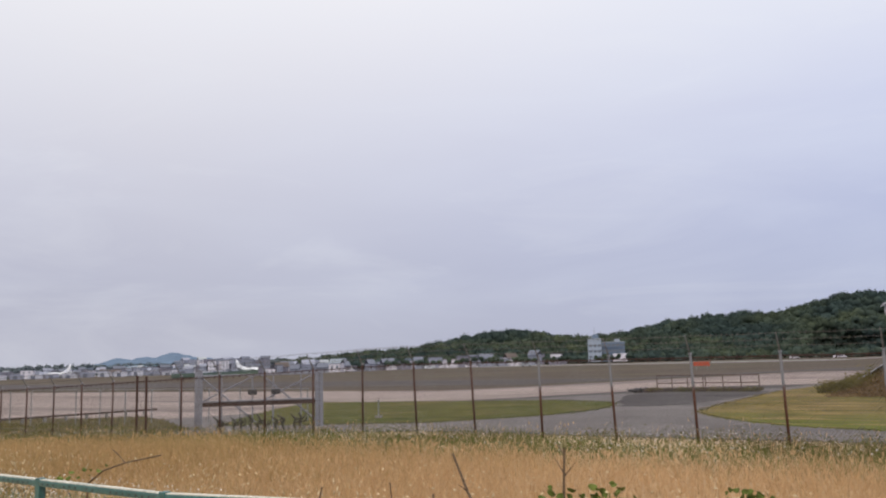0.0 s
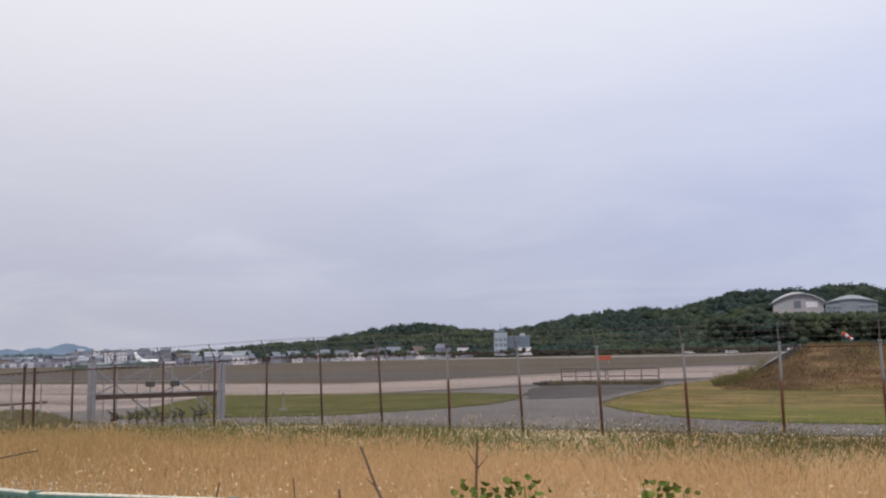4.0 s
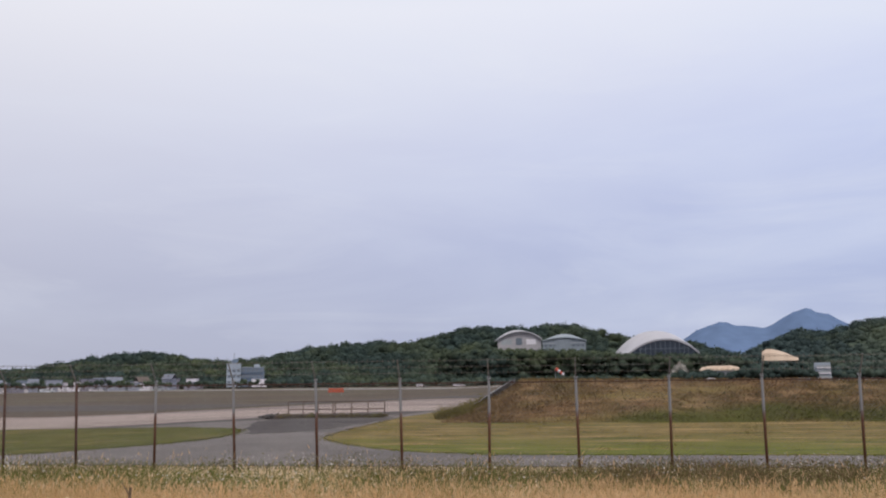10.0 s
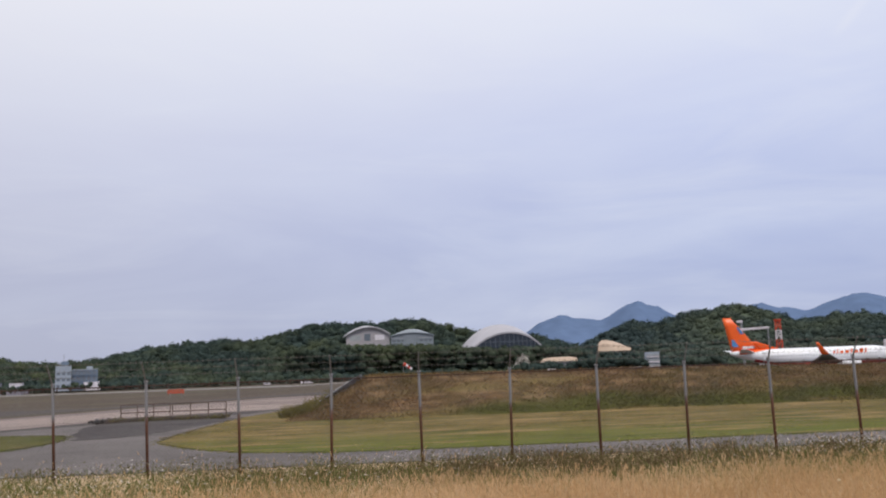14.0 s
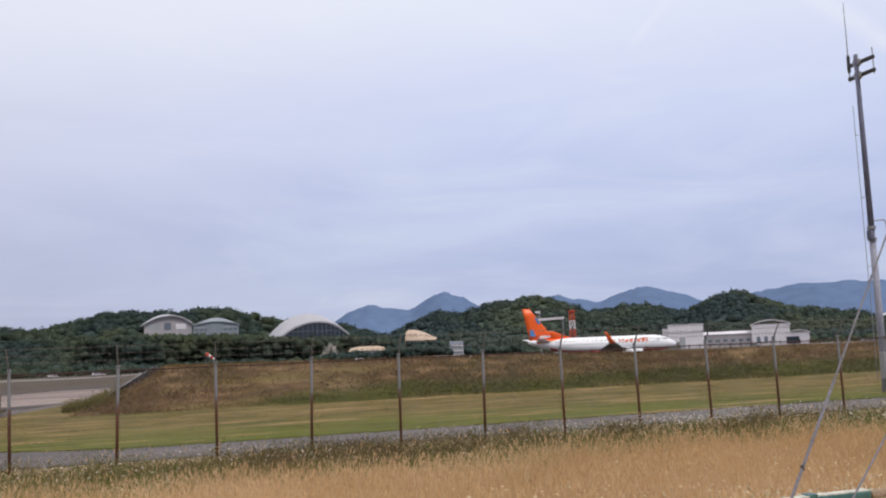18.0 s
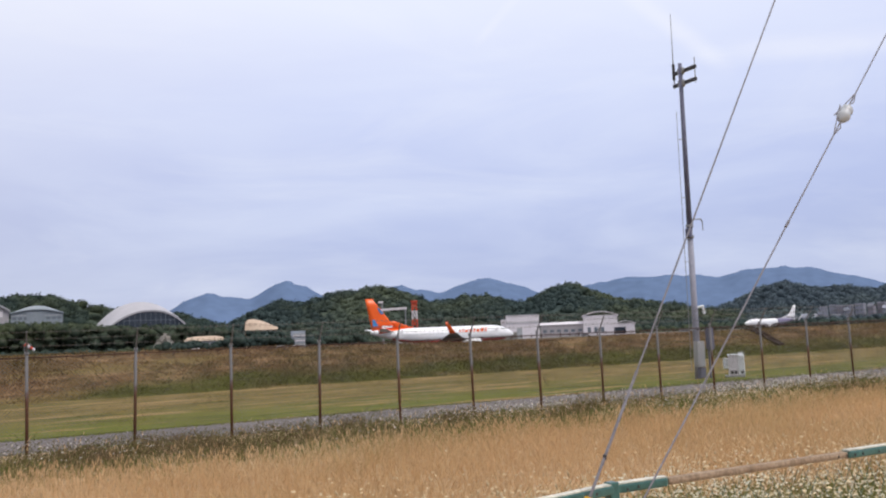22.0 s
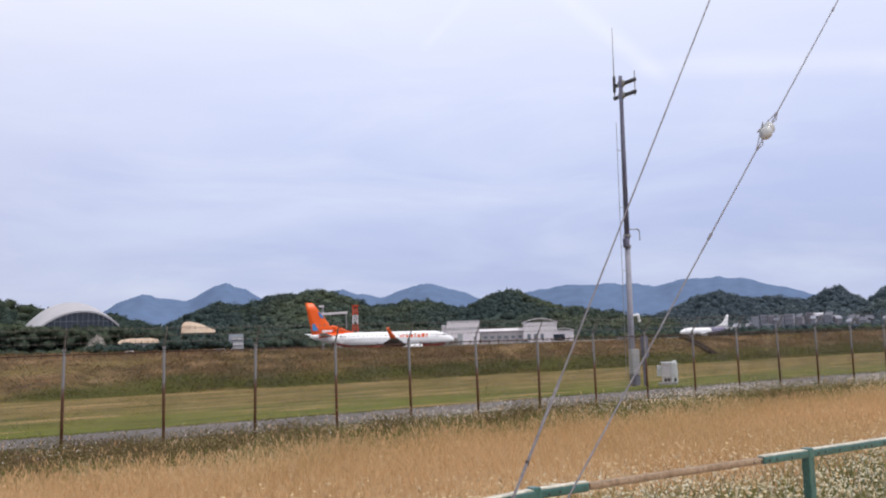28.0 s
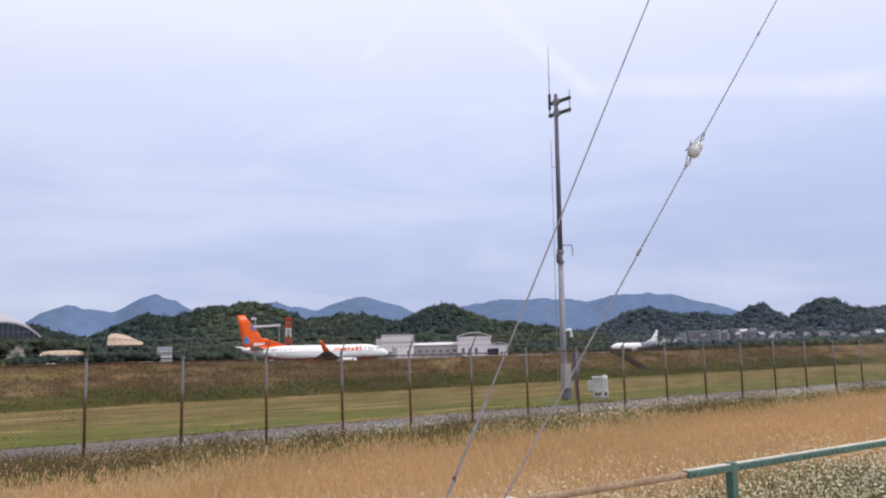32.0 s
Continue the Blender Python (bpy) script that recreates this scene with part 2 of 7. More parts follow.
m_soil = M("dry_meadow_soil", (0.48, 0.34, 0.20), (0.40, 0.285, 0.16), scale=0.4, fine=9, var=0.4, bump=0.6, world_space=True)
m_far = M("airfield_grass", (0.098, 0.070, 0.058), (0.080, 0.064, 0.046), scale=0.03, fine=0.6, var=0.2, world_space=True, stretch=(0.35, 1, 1), spec=0.1)
m_mown = M("mown_grass", (0.129, 0.101, 0.026), (0.206, 0.142, 0.052), scale=0.22, fine=1.6, var=0.38, bump=0.5, mixat=(0.40, 0.66), world_space=True, stretch=(0.42, 1.0, 1), spec=0.1)
m_island = M("green_mown_grass", (0.056, 0.067, 0.013), (0.100, 0.090, 0.025), scale=0.22, fine=1.8, var=0.38, bump=0.5, world_space=True, stretch=(0.6, 1.4, 1), spec=0.05)
m_bank = M("brown_bank_grass", (0.150, 0.088, 0.046), (0.101, 0.072, 0.030), scale=0.35, fine=2.2, var=0.3, bump=0.8, world_space=True, bdist=0.1, spec=0.03)
m_asphalt = M("grey_asphalt", (0.16, 0.14, 0.135), (0.115, 0.102, 0.099), scale=0.25, fine=14, var=0.15, bump=0.3, world_space=True, spec=0.25)
m_dark_asphalt = M("dark_asphalt", (0.068, 0.059, 0.060), (0.105, 0.09, 0.088), scale=0.06, fine=1.2, var=0.18, world_space=True, stretch=(0.3, 1, 1), spec=0.12)
m_concrete = M("pale_concrete", (0.31, 0.245, 0.22), (0.15, 0.115, 0.107), mixat=(0.46, 0.72), scale=0.09, fine=0.8, var=0.16, world_space=True, stretch=(0.16, 1, 1), spec=0.25)
m_pale = M("pale_strip", (0.27, 0.25, 0.235), (0.20, 0.19, 0.175), scale=0.1, fine=0.5, var=0.12, world_space=True)
# haze painted into the wood colours, bluer and paler on the farther hills
m_wood_dark = M("dark_woods", (0.051, 0.073, 0.066), (0.102, 0.118, 0.060), scale=0.010, fine=0.05, var=0.26, bump=0, island=0.09, mixat=(0.44, 0.70), world_space=True, rough=0.95, spec=0.05, trans=0.3)
m_wood_mid = M("hazed_green_woods", (0.058, 0.082, 0.080), (0.106, 0.124, 0.074), scale=0.010, fine=0.05, var=0.26, bump=0, island=0.09, mixat=(0.44, 0.70), world_space=True, rough=0.95, spec=0.05, trans=0.3)
m_wood_far = M("hazed_far_woods", (0.088, 0.116, 0.138), (0.120, 0.146, 0.132), scale=0.009, fine=0.05, var=0.25, bump=0, island=0.09, mixat=(0.46, 0.74), world_space=True, rough=0.95, spec=0.05, trans=0.3)
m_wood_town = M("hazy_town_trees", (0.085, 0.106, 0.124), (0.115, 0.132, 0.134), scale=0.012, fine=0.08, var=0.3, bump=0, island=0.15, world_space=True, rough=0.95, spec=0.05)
# distance haze painted into the mountains' blue base colours
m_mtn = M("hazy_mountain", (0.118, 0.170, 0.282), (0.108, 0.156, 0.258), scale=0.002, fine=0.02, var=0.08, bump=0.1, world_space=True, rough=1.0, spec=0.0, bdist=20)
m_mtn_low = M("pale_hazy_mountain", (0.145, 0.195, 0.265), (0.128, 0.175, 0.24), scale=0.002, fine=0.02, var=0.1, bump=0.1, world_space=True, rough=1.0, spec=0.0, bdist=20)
m_rust = M("rusty_steel", (0.055, 0.025, 0.019), (0.085, 0.046, 0.036), scale=3.0, fine=30, var=0.35, rough=0.85, rand=0.2)
m_galv = M("galvanised_steel", (0.30, 0.31, 0.32), (0.22, 0.22, 0.23), scale=3.0, fine=25, var=0.15, rough=0.5, metal=0.5)
m_wire = M("fence_wire", (0.15, 0.145, 0.135), (0.11, 0.09, 0.075), scale=0.8, fine=10, var=0.2, rough=0.7)
m_pole = M("weathered_concrete_pole", (0.27, 0.275, 0.30), (0.36, 0.355, 0.36), scale=1.5, fine=18, var=0.18, rough=0.8)
m_pole_blue = M("bluish_grey_pole", (0.22, 0.225, 0.285), (0.30, 0.30, 0.36), scale=1.2, fine=18, var=0.18, rough=0.75)
m_pole_dark = M("dark_bluish_pole", (0.088, 0.090, 0.145), (0.135, 0.138, 0.195), scale=1.2, fine=18, var=0.18, rough=0.75)
m_worn = M("worn_pale_edge", (0.62, 0.58, 0.48), (0.45, 0.46, 0.40), scale=6, fine=50, var=0.3, rough=0.5)
# glass colour lifted and blued to carry the haze over far windows
m_winfar = M("hazy_window_glass", (0.115, 0.14, 0.175), (0.15, 0.17, 0.20), rough=0.3, var=0.1, bump=0.0)
m_box = M("white_enamel", (0.72, 0.74, 0.77), (0.62, 0.64, 0.67), scale=1.5, fine=10, var=0.06, rough=0.45)
m_dark = M("dark_metal", (0.03, 0.03, 0.035), (0.05, 0.045, 0.045), scale=2, fine=10, var=0.2, rough=0.6)
m_white = M("white_aircraft_paint", (0.80, 0.80, 0.82), (0.76, 0.76, 0.79), scale=0.3, fine=2, var=0.02, rough=0.3, bump=0.0)
m_orange = M("orange_aircraft_paint", (0.85, 0.13, 0.012), (0.80, 0.10, 0.012), scale=0.4, fine=2, var=0.03, rough=0.35, bump=0.0)
m_red = M("red_aircraft_paint", (0.42, 0.02, 0.03), (0.36, 0.02, 0.03), scale=0.4, fine=2, var=0.04, rough=0.35, bump=0.0)
m_blue = M("blue_aircraft_paint", (0.05, 0.22, 0.50), rough=0.35, var=0.03, bump=0.0)
m_navy = M("greyish_purple_paint", (0.20, 0.18, 0.28), rough=0.35, var=0.03, bump=0.0)
m_grey_wing = M("grey_wing_metal", (0.28, 0.29, 0.31), (0.22, 0.23, 0.25), scale=0.5, fine=2, var=0.05, rough=0.4, metal=0.3, bump=0.0)
m_tyre = M("black_rubber", (0.015, 0.015, 0.015), rough=0.9, var=0.2)
m_cabin = M("cabin_window_glass", (0.46, 0.47, 0.50), rough=0.2, var=0.05, bump=0.0)
m_glass = M("dark_window_glass", (0.02, 0.03, 0.045), rough=0.12, var=0.1, bump=0.0, spec=0.6)
m_wall_w = M("white_render_wall", (0.70, 0.66, 0.70), (0.60, 0.565, 0.61), scale=0.08, fine=1.0, var=0.06)
m_wall_g = M("grey_wall", (0.36, 0.38, 0.40), (0.30, 0.31, 0.33), scale=0.08, fine=1.0, var=0.08)
# wall grey with the shade below the roofs painted in
m_hall_wall = M("shaded_grey_cladding", (0.40, 0.37, 0.385), (0.33, 0.31, 0.325), scale=0.08, fine=1.0, var=0.08)
m_wall_b = M("pale_blue_wall", (0.15, 0.195, 0.26), (0.12, 0.16, 0.215), scale=0.08, fine=1.0, var=0.06)
# bluish haze mixed into the colour of a far white wall
m_wall_bw = M("hazy_bluish_white_wall", (0.33, 0.37, 0.43), (0.27, 0.31, 0.37), scale=0.08, fine=1.0, var=0.06)
m_twig_far = M("grey_bark", (0.13, 0.11, 0.095), (0.09, 0.08, 0.07), scale=2, fine=8, var=0.25)
m_tan = M("tan_roof", (0.50, 0.385, 0.295), (0.42, 0.315, 0.235), scale=0.1, fine=1.0, var=0.1)
m_roof_pink = M("pinkish_metal_roof", (0.43, 0.415, 0.445), (0.355, 0.345, 0.375), scale=0.04, fine=0.5, var=0.06, rough=0.5)
m_roof_grey = M("grey_metal_roof", (0.24, 0.27, 0.30), (0.20, 0.225, 0.26), scale=0.04, fine=0.5, var=0.1, rough=0.8)
m_sign = M("orange_sign_paint", (0.50, 0.09, 0.04), rough=0.6, var=0.08)
m_tower_red = M("red_mast_paint", (0.62, 0.07, 0.03), rough=0.6, var=0.08)
m_green = M("teal_green_paint", (0.022, 0.090, 0.082), (0.04, 0.12, 0.108), scale=4, fine=40, var=0.25, rough=0.32, spec=0.6)
m_bare = M("weathered_brown_pipe", (0.30, 0.22, 0.15), (0.20, 0.13, 0.08), scale=5, fine=60, var=0.3, rough=0.8)
m_yellow = M("yellow_plastic", (0.65, 0.38, 0.03), rough=0.5, var=0.1)
m_porcelain = M("glazed_porcelain", (0.44, 0.46, 0.49), rough=0.2, var=0.05, bump=0.0)
m_cable = M("steel_guy_wire", (0.20, 0.195, 0.225), (0.15, 0.14, 0.155), scale=6, fine=60, var=0.2, rough=0.7, metal=0.0)
m_straw = M("dry_straw", (0.590, 0.397, 0.218), (0.515, 0.342, 0.180), scale=0.35, fine=3, var=0.08, bump=0, island=0.07, world_space=True, spec=0.1, trans=0.45)
m_straw_brown = M("brownish_straw", (0.470, 0.322, 0.158), (0.394, 0.269, 0.125), scale=0.35, fine=3, var=0.10, bump=0, island=0.12, world_space=True, spec=0.1, trans=0.45)
m_weed = M("weed_leaf", (0.112, 0.132, 0.038), (0.165, 0.160, 0.058), scale=0.5, fine=4, var=0.15, bump=0, island=0.16, world_space=True, spec=0.1, trans=0.4)
m_seed = M("cream_seed_head", (0.68, 0.57, 0.38), (0.57, 0.45, 0.27), scale=2, fine=8, var=0.15, bump=0, island=0.2, world_space=True, trans=0.3)
m_lane = M("pale_green_weed", (0.190, 0.200, 0.070), (0.27, 0.245, 0.115), scale=0.8, fine=5, var=0.15, bump=0, island=0.18, world_space=True, spec=0.1, trans=0.4)
m_dock = M("brown_dock_leaf", (0.165, 0.118, 0.070), (0.125, 0.108, 0.050), scale=1.5, fine=6, var=0.25, bump=0, island=0.3, world_space=True, spec=0.05, trans=0.35)
m_weed_dark = M("dark_weed_leaf", (0.112, 0.114, 0.042), (0.165, 0.128, 0.062), scale=0.7, fine=4, var=0.2, bump=0, island=0.3, world_space=True, spec=0.1, trans=0.35)
m_olive = M("olive_grass", (0.27, 0.225, 0.085), (0.37, 0.28, 0.125), scale=0.6, fine=4, var=0.15, bump=0, island=0.18, world_space=True, spec=0.1, trans=0.4)
m_flower_dull = M("dull_clover_head", (0.56, 0.51, 0.40), (0.42, 0.385, 0.27), scale=2, fine=8, var=0.15, bump=0, island=0.22, world_space=True)
m_flower = M("pale_flower", (0.55, 0.505, 0.45), (0.42, 0.38, 0.32), scale=2, fine=8, var=0.15, bump=0, island=0.25, world_space=True)
m_leaf = M("bright_leaf", (0.088, 0.132, 0.022), (0.165, 0.185, 0.040), scale=3, fine=20, var=0.25, bump=0.1, island=0.3, spec=0.3)
m_twig = M("brown_twig", (0.10, 0.065, 0.04), (0.15, 0.10, 0.06), scale=8, fine=60, var=0.3)

# the bank: brown and straw tufts above, a dark green zone below
patched(m_bank, (0.27, 0.175, 0.095), 0.9, (0.5, 1, 1), (0.50, 0.62), 0.85, 3.0)
patched(m_bank, (0.080, 0.050, 0.028), 1.3, (0.7, 1, 1), (0.54, 0.66), 0.8, 9.0)
zoned(m_bank, (0.070, 0.072, 0.016), 0.50, 0.85, 1.0, rise=0.9)
patched(m_bank, (0.17, 0.125, 0.05), 0.55, (0.35, 1, 1), (0.53, 0.64), 0.8, 14.0)
# the field: straw under the bank, green towards the road, long mowing streaks
zoned(m_mown, (0.112, 0.124, 0.016), 25.0, 32.0, 9.0, "Y")
patched(m_mown, (0.33, 0.215, 0.10), 0.8, (0.22, 1.1, 1), (0.53, 0.62), 0.85, 2.0, 8.0)
patched(m_mown, (0.058, 0.068, 0.012), 1.1, (0.22, 1.2, 1), (0.53, 0.63), 0.85, 21.0, 8.0)
patched(m_island, (0.18, 0.13, 0.055), 0.9, (0.25, 1.1, 1), (0.53, 0.62), 0.75, 5.0, 8.0)
patched(m_island, (0.055, 0.068, 0.010), 0.8, (0.2, 1.1, 1), (0.55, 0.64), 0.6, 12.0)
# the meadow: greener and paler drifts among the straw
patched(m_straw, (0.43, 0.325, 0.165), 0.32, (0.6, 1, 1), (0.52, 0.66), 0.65, 4.0)
patched(m_straw, (0.70, 0.515, 0.33), 0.38, (0.6, 1, 1), (0.55, 0.68), 0.6, 17.0)
patched(m_straw_brown, (0.36, 0.27, 0.12), 0.35, (0.6, 1, 1), (0.52, 0.66), 0.6, 8.0)
patched(m_far, (0.125, 0.105, 0.062), 0.05, (0.3, 1, 1), (0.50, 0.62), 0.7, 5.0)
patched(m_far, (0.060, 0.058, 0.040), 0.12, (0.2, 1, 1), (0.54, 0.64), 0.6, 15.0)
# stains on the hard surfaces
patched(m_concrete, (0.10, 0.078, 0.074), 0.16, (0.10, 1.0, 1), (0.56, 0.64), 0.75, 6.0)
patched(m_asphalt, (0.075, 0.066, 0.066), 0.20, (0.5, 1.0, 1), (0.56, 0.68), 0.7, 6.0)
patched(m_asphalt, (0.21, 0.185, 0.175), 0.55, (0.4, 1.0, 1), (0.56, 0.70), 0.5, 31.0)
patched(m_dark_asphalt, (0.045, 0.038, 0.040), 0.22, (0.25, 1.0, 1), (0.52, 0.64), 0.6, 3.0)

# ---- building helpers ----
def mesh_of(bm, name, smooth=False):
    me = bpy.data.meshes.new(name)
    bm.normal_update()
    bm.to_mesh(me)
    bm.free()
    if smooth:
        for p in me.polygons:
            p.use_smooth = True
    return me


def part(name, bm, material, parent, label="", smooth=False):
    me = mesh_of(bm, name, smooth)
    me.materials.append(material)
    ob = new(name, me)
    ob.parent = parent
    if label:
        tagged(ob, label)
    return ob


def share(name, me, parent, m):
    ob = new(name, me)
    ob.parent = parent
    ob.matrix_basis = m
    return ob


def thing(name, x, y, z, label, category, group="", rz=0.0, kind=""):
    e = new(name)
    e.matrix_basis = pose(x, y, z, 0, 0, rz)
    return tagged(e, label, category, group, kind)


def B():
    return bmesh.new()


def box(bm, c, s, bevel=0.0, m=None):
    r = bmesh.ops.create_cube(bm, size=1.0)
    mat = Matrix.Translation(c) @ Matrix.Diagonal((*s, 1))
    if m is not None:
        mat = m @ mat
    bmesh.ops.transform(bm, matrix=mat, verts=r["verts"])
    if bevel:
        es = list({e for v in r["verts"] for e in v.link_edges})
        bmesh.ops.bevel(bm, geom=es, offset=bevel, segments=2, affect="EDGES", profile=0.6)
    return bm


def tube(bm, p, q, r1, r2=None, n=8, caps=True):
    p, q = Vector(p), Vector(q)
    r2 = r1 if r2 is None else r2
    d = (q - p).normalized()
    u = d.orthogonal().normalized()
    w = d.cross(u)
    rings = []
    for c, r in ((p, r1), (q, r2)):
        rings.append([bm.verts.new(c + u * math.cos(2 * math.pi * i / n) * r + w * math.sin(2 * math.pi * i / n) * r) for i in range(n)])
    for i in range(n):
        bm.faces.new((rings[0][i], rings[0][(i + 1) % n], rings[1][(i + 1) % n], rings[1][i]))
    if caps:
        bm.faces.new(rings[0][::-1])
        bm.faces.new(rings[1])
    return bm


def polytube(bm, pts, radii, n=8):
    for k in range(len(pts) - 1):
        tube(bm, pts[k], pts[k + 1], radii[k], radii[k + 1], n)
    return bm


def loft(bm, rings, close=True):
    """Rings of points of one count joined by faces; the ends are capped."""
    vs = [[bm.verts.new(p) for p in r] for r in rings]
    n = len(vs[0])
    for a, b in zip(vs, vs[1:]):
        for i in range(n):
            bm.faces.new((a[i], a[(i + 1) % n], b[(i + 1) % n], b[i]))
    if close:
        bm.faces.new(vs[0][::-1])
        bm.faces.new(vs[-1])
    bmesh.ops.recalc_face_normals(bm, faces=bm.faces)
    return bm


def slab(bm, outline, z0, z1):
    """A flat plate with a polygon outline."""
    lo = [bm.verts.new((x, y, z0)) for x, y in outline]
    hi = [bm.verts.new((x, y, z1)) for x, y in outline]
    n = len(outline)
    bm.faces.new(hi)
    bm.faces.new(lo[::-1])
    for i in range(n):
        bm.faces.new((lo[i], lo[(i + 1) % n], hi[(i + 1) % n], hi[i]))
    bmesh.ops.recalc_face_normals(bm, faces=bm.faces)
    return bm


def raw_mesh(name, verts, tris, material, smooth=False):
    """A mesh object from arrays of points and triangles."""
    verts, tris = np.asarray(verts, dtype=np.float32), np.asarray(tris, dtype=np.int32)
    me = bpy.data.meshes.new(name)
    me.vertices.add(len(verts))
    me.vertices.foreach_set("co", verts.ravel())
    me.loops.add(tris.size)
    me.loops.foreach_set("vertex_index", tris.ravel())
    me.polygons.add(len(tris))
    me.polygons.foreach_set("loop_start", np.arange(0, tris.size, 3, dtype=np.int32))
    me.polygons.foreach_set("loop_total", np.full(len(tris), 3, dtype=np.int32))
    if smooth:
        me.polygons.foreach_set("use_smooth", np.ones(len(tris), dtype=bool))
    me.update(calc_edges=True)
    me.materials.append(material)
    return new(name, me)


def polar(az, d, z=0.0, cx=0.4, cy=0.8):
    """A place by its bearing (degrees to the left of the fence's normal) and distance."""
    return Vector((cx - math.sin(radians(az)) * d, cy + math.cos(radians(az)) * d, z))


rng = np.random.default_rng(7)

# ---- ground ----
def ground_z(x, y):
    """Flat airfield; the meadow on the near side of the fence rises gently towards the lane."""
    near = 0.34 * np.clip((19.0 - y) / 16.0, 0, 1.4)
    far = -1.0 * np.clip((y - 92.0) / 88.0, 0, 1)
    left = -0.034 * np.clip(-x - 14.0, 0, 34) - 3.0 * np.clip((-x - 250.0) / 200.0, 0, 1)
    return np.where(y < 19.0, near, far) + left


def sink(x, y):
    """How far the land under the hills lies below the airfield."""
    return np.minimum(0, ground_z(x, y) + 1.0)


gx = np.concatenate([[-4600, -2500, -1200, -600, -450, -350, -250, -150, -90], np.arange(-60, 82, 2.0), [110, 160, 300, 600, 1200, 2500, 4600]])
gy = np.concatenate([[-2500, -600, -100, -30], np.arange(-12, 30, 1.0), [34, 40, 60, 92, 120, 150, 180, 250, 400, 600, 1200, 2500, 4600]])
GX, GY = np.meshgrid(gx, gy)
bump = np.array([[noise.noise((x * 0.35, y * 0.35, 0)) for x in gx] for y in gy])
GZ = ground_z(GX, GY) + np.where((np.abs(GX) < 70) & (GY < 18) & (GY > -12), 0.04 * bump, 0)
gi = np.arange(GX.size).reshape(GX.shape)
q = np.stack([gi[:-1, :-1], gi[:-1, 1:], gi[1:, 1:], gi[1:, :-1]], -1).reshape(-1, 4)
ground = raw_mesh("ground", np.stack([GX.ravel(), GY.ravel(), GZ.ravel()], 1), np.concatenate([q[:, [0, 1, 2]], q[:, [0, 2, 3]]]), m_soil, True)
ground.data.materials.append(m_far)
cy = np.array([ground.data.vertices[p.vertices[0]].co.y for p in ground.data.polygons])
ground.data.polygons.foreach_set("material_index", (cy > 21.5).astype(np.int32))
tagged(ground, "dry meadow earth running out into flat airfield grass", "ground", kind="structure")


def plate(name, outline, top, material, label, category):
    bm = slab(B(), outline, -0.3, top)
    for co, no in ((-14.0, (1, 0, 0)), (-48.0, (1, 0, 0)), (-250.0, (1, 0, 0)), (92.0, (0, 1, 0)), (180.0, (0, 1, 0))):
        bmesh.ops.bisect_plane(bm, geom=bm.verts[:] + bm.edges[:] + bm.faces[:], plane_co=Vector(no) * co, plane_no=no)
    bmesh.ops.triangulate(bm, faces=bm.faces[:])
    for v in bm.verts:
        v.co.z += float(ground_z(v.co.x, max(19.0, v.co.y)))
    me = mesh_of(bm, name)
    me.materials.append(material)
    return tagged(new(name, me), label, category, kind="structure")


def arc(cx, cy, rx, ry, a0, a1, n=16):
    return [(cx + rx * math.cos(radians(a0 + (a1 - a0) * i / n)), cy + ry * math.sin(radians(a0 + (a1 - a0) * i / n))) for i in range(n + 1)]


# perimeter road with the drive that leaves it towards the apron
plate("road", [(-70, 20.9), (140, 20.9), (140, 25.9), (40, 25.9), (10, 26.1), (-2, 26.4), (-4.2, 27.2), (-5.8, 29.0), (-7.0, 32), (-7.0, 38), (-6.0, 50), (-5, 62), (-40, 62), (-60, 44), (-70, 40)], 0.02, m_asphalt, "worn grey asphalt perimeter road with a drive leading off", "road")
plate("pavement_shoulder", [(-90, 36), (-31, 36), (-24, 42.5), (-9, 50.5), (-6.5, 66), (-90, 66)], 0.026, m_dark_asphalt, "dark stained asphalt shoulder beside the concrete", "pavement")
plate("pavement_apron", [(-245, 26), (-44, 28), (-30, 41), (-22, 47.5), (-6, 58), (40, 78), (40, 91), (-10, 90), (-40, 76), (-245, 73)], 0.032, m_concrete, "pale pinkish concrete taxiway apron with dark streaks", "pavement")
plate("pavement_taxiway", [(-245, 93), (300, 93), (300, 126), (-245, 140)], 0.02, m_dark_asphalt, "dark grey asphalt taxiway strip", "pavement")
plate("pavement_runway", [(-245, 395), (700, 330), (700, 380), (-245, 455)], 0.02, m_pale, "pale far runway strip", "pavement")
# mown grass: the island inside the road's bend and the field under the bank
ISLAND_EDGE = [(-46, 53), (-38, 40), (-27, 25.4), (-21, 24.8), (-15.5, 24.6)] + arc(-16.6, 31.2, 4.1, 6.6, -75, 55, 14) + [(-15.4, 37.6), (-18.6, 40.4), (-24.4, 42.8), (-34.3, 47.6)]
plate("lawn_island", ISLAND_EDGE, 0.035, m_island, "green mown grass island edged by asphalt", "lawn")
FIELD_EDGE = [(140, 24.2), (140, 44), (-6.5, 60), (-8.4, 47), (-8.5, 38.5), (-8.5, 34.0), (-8.2, 30.2), (-6.9, 27.9), (-5.7, 26.3), (-4.2, 24.9), (-1.8, 24.0), (0.6, 23.9), (10, 24.0), (40, 24.2)]
plate("lawn_field", FIELD_EDGE, 0.035, m_mown, "green and straw-coloured mown grass field", "lawn")

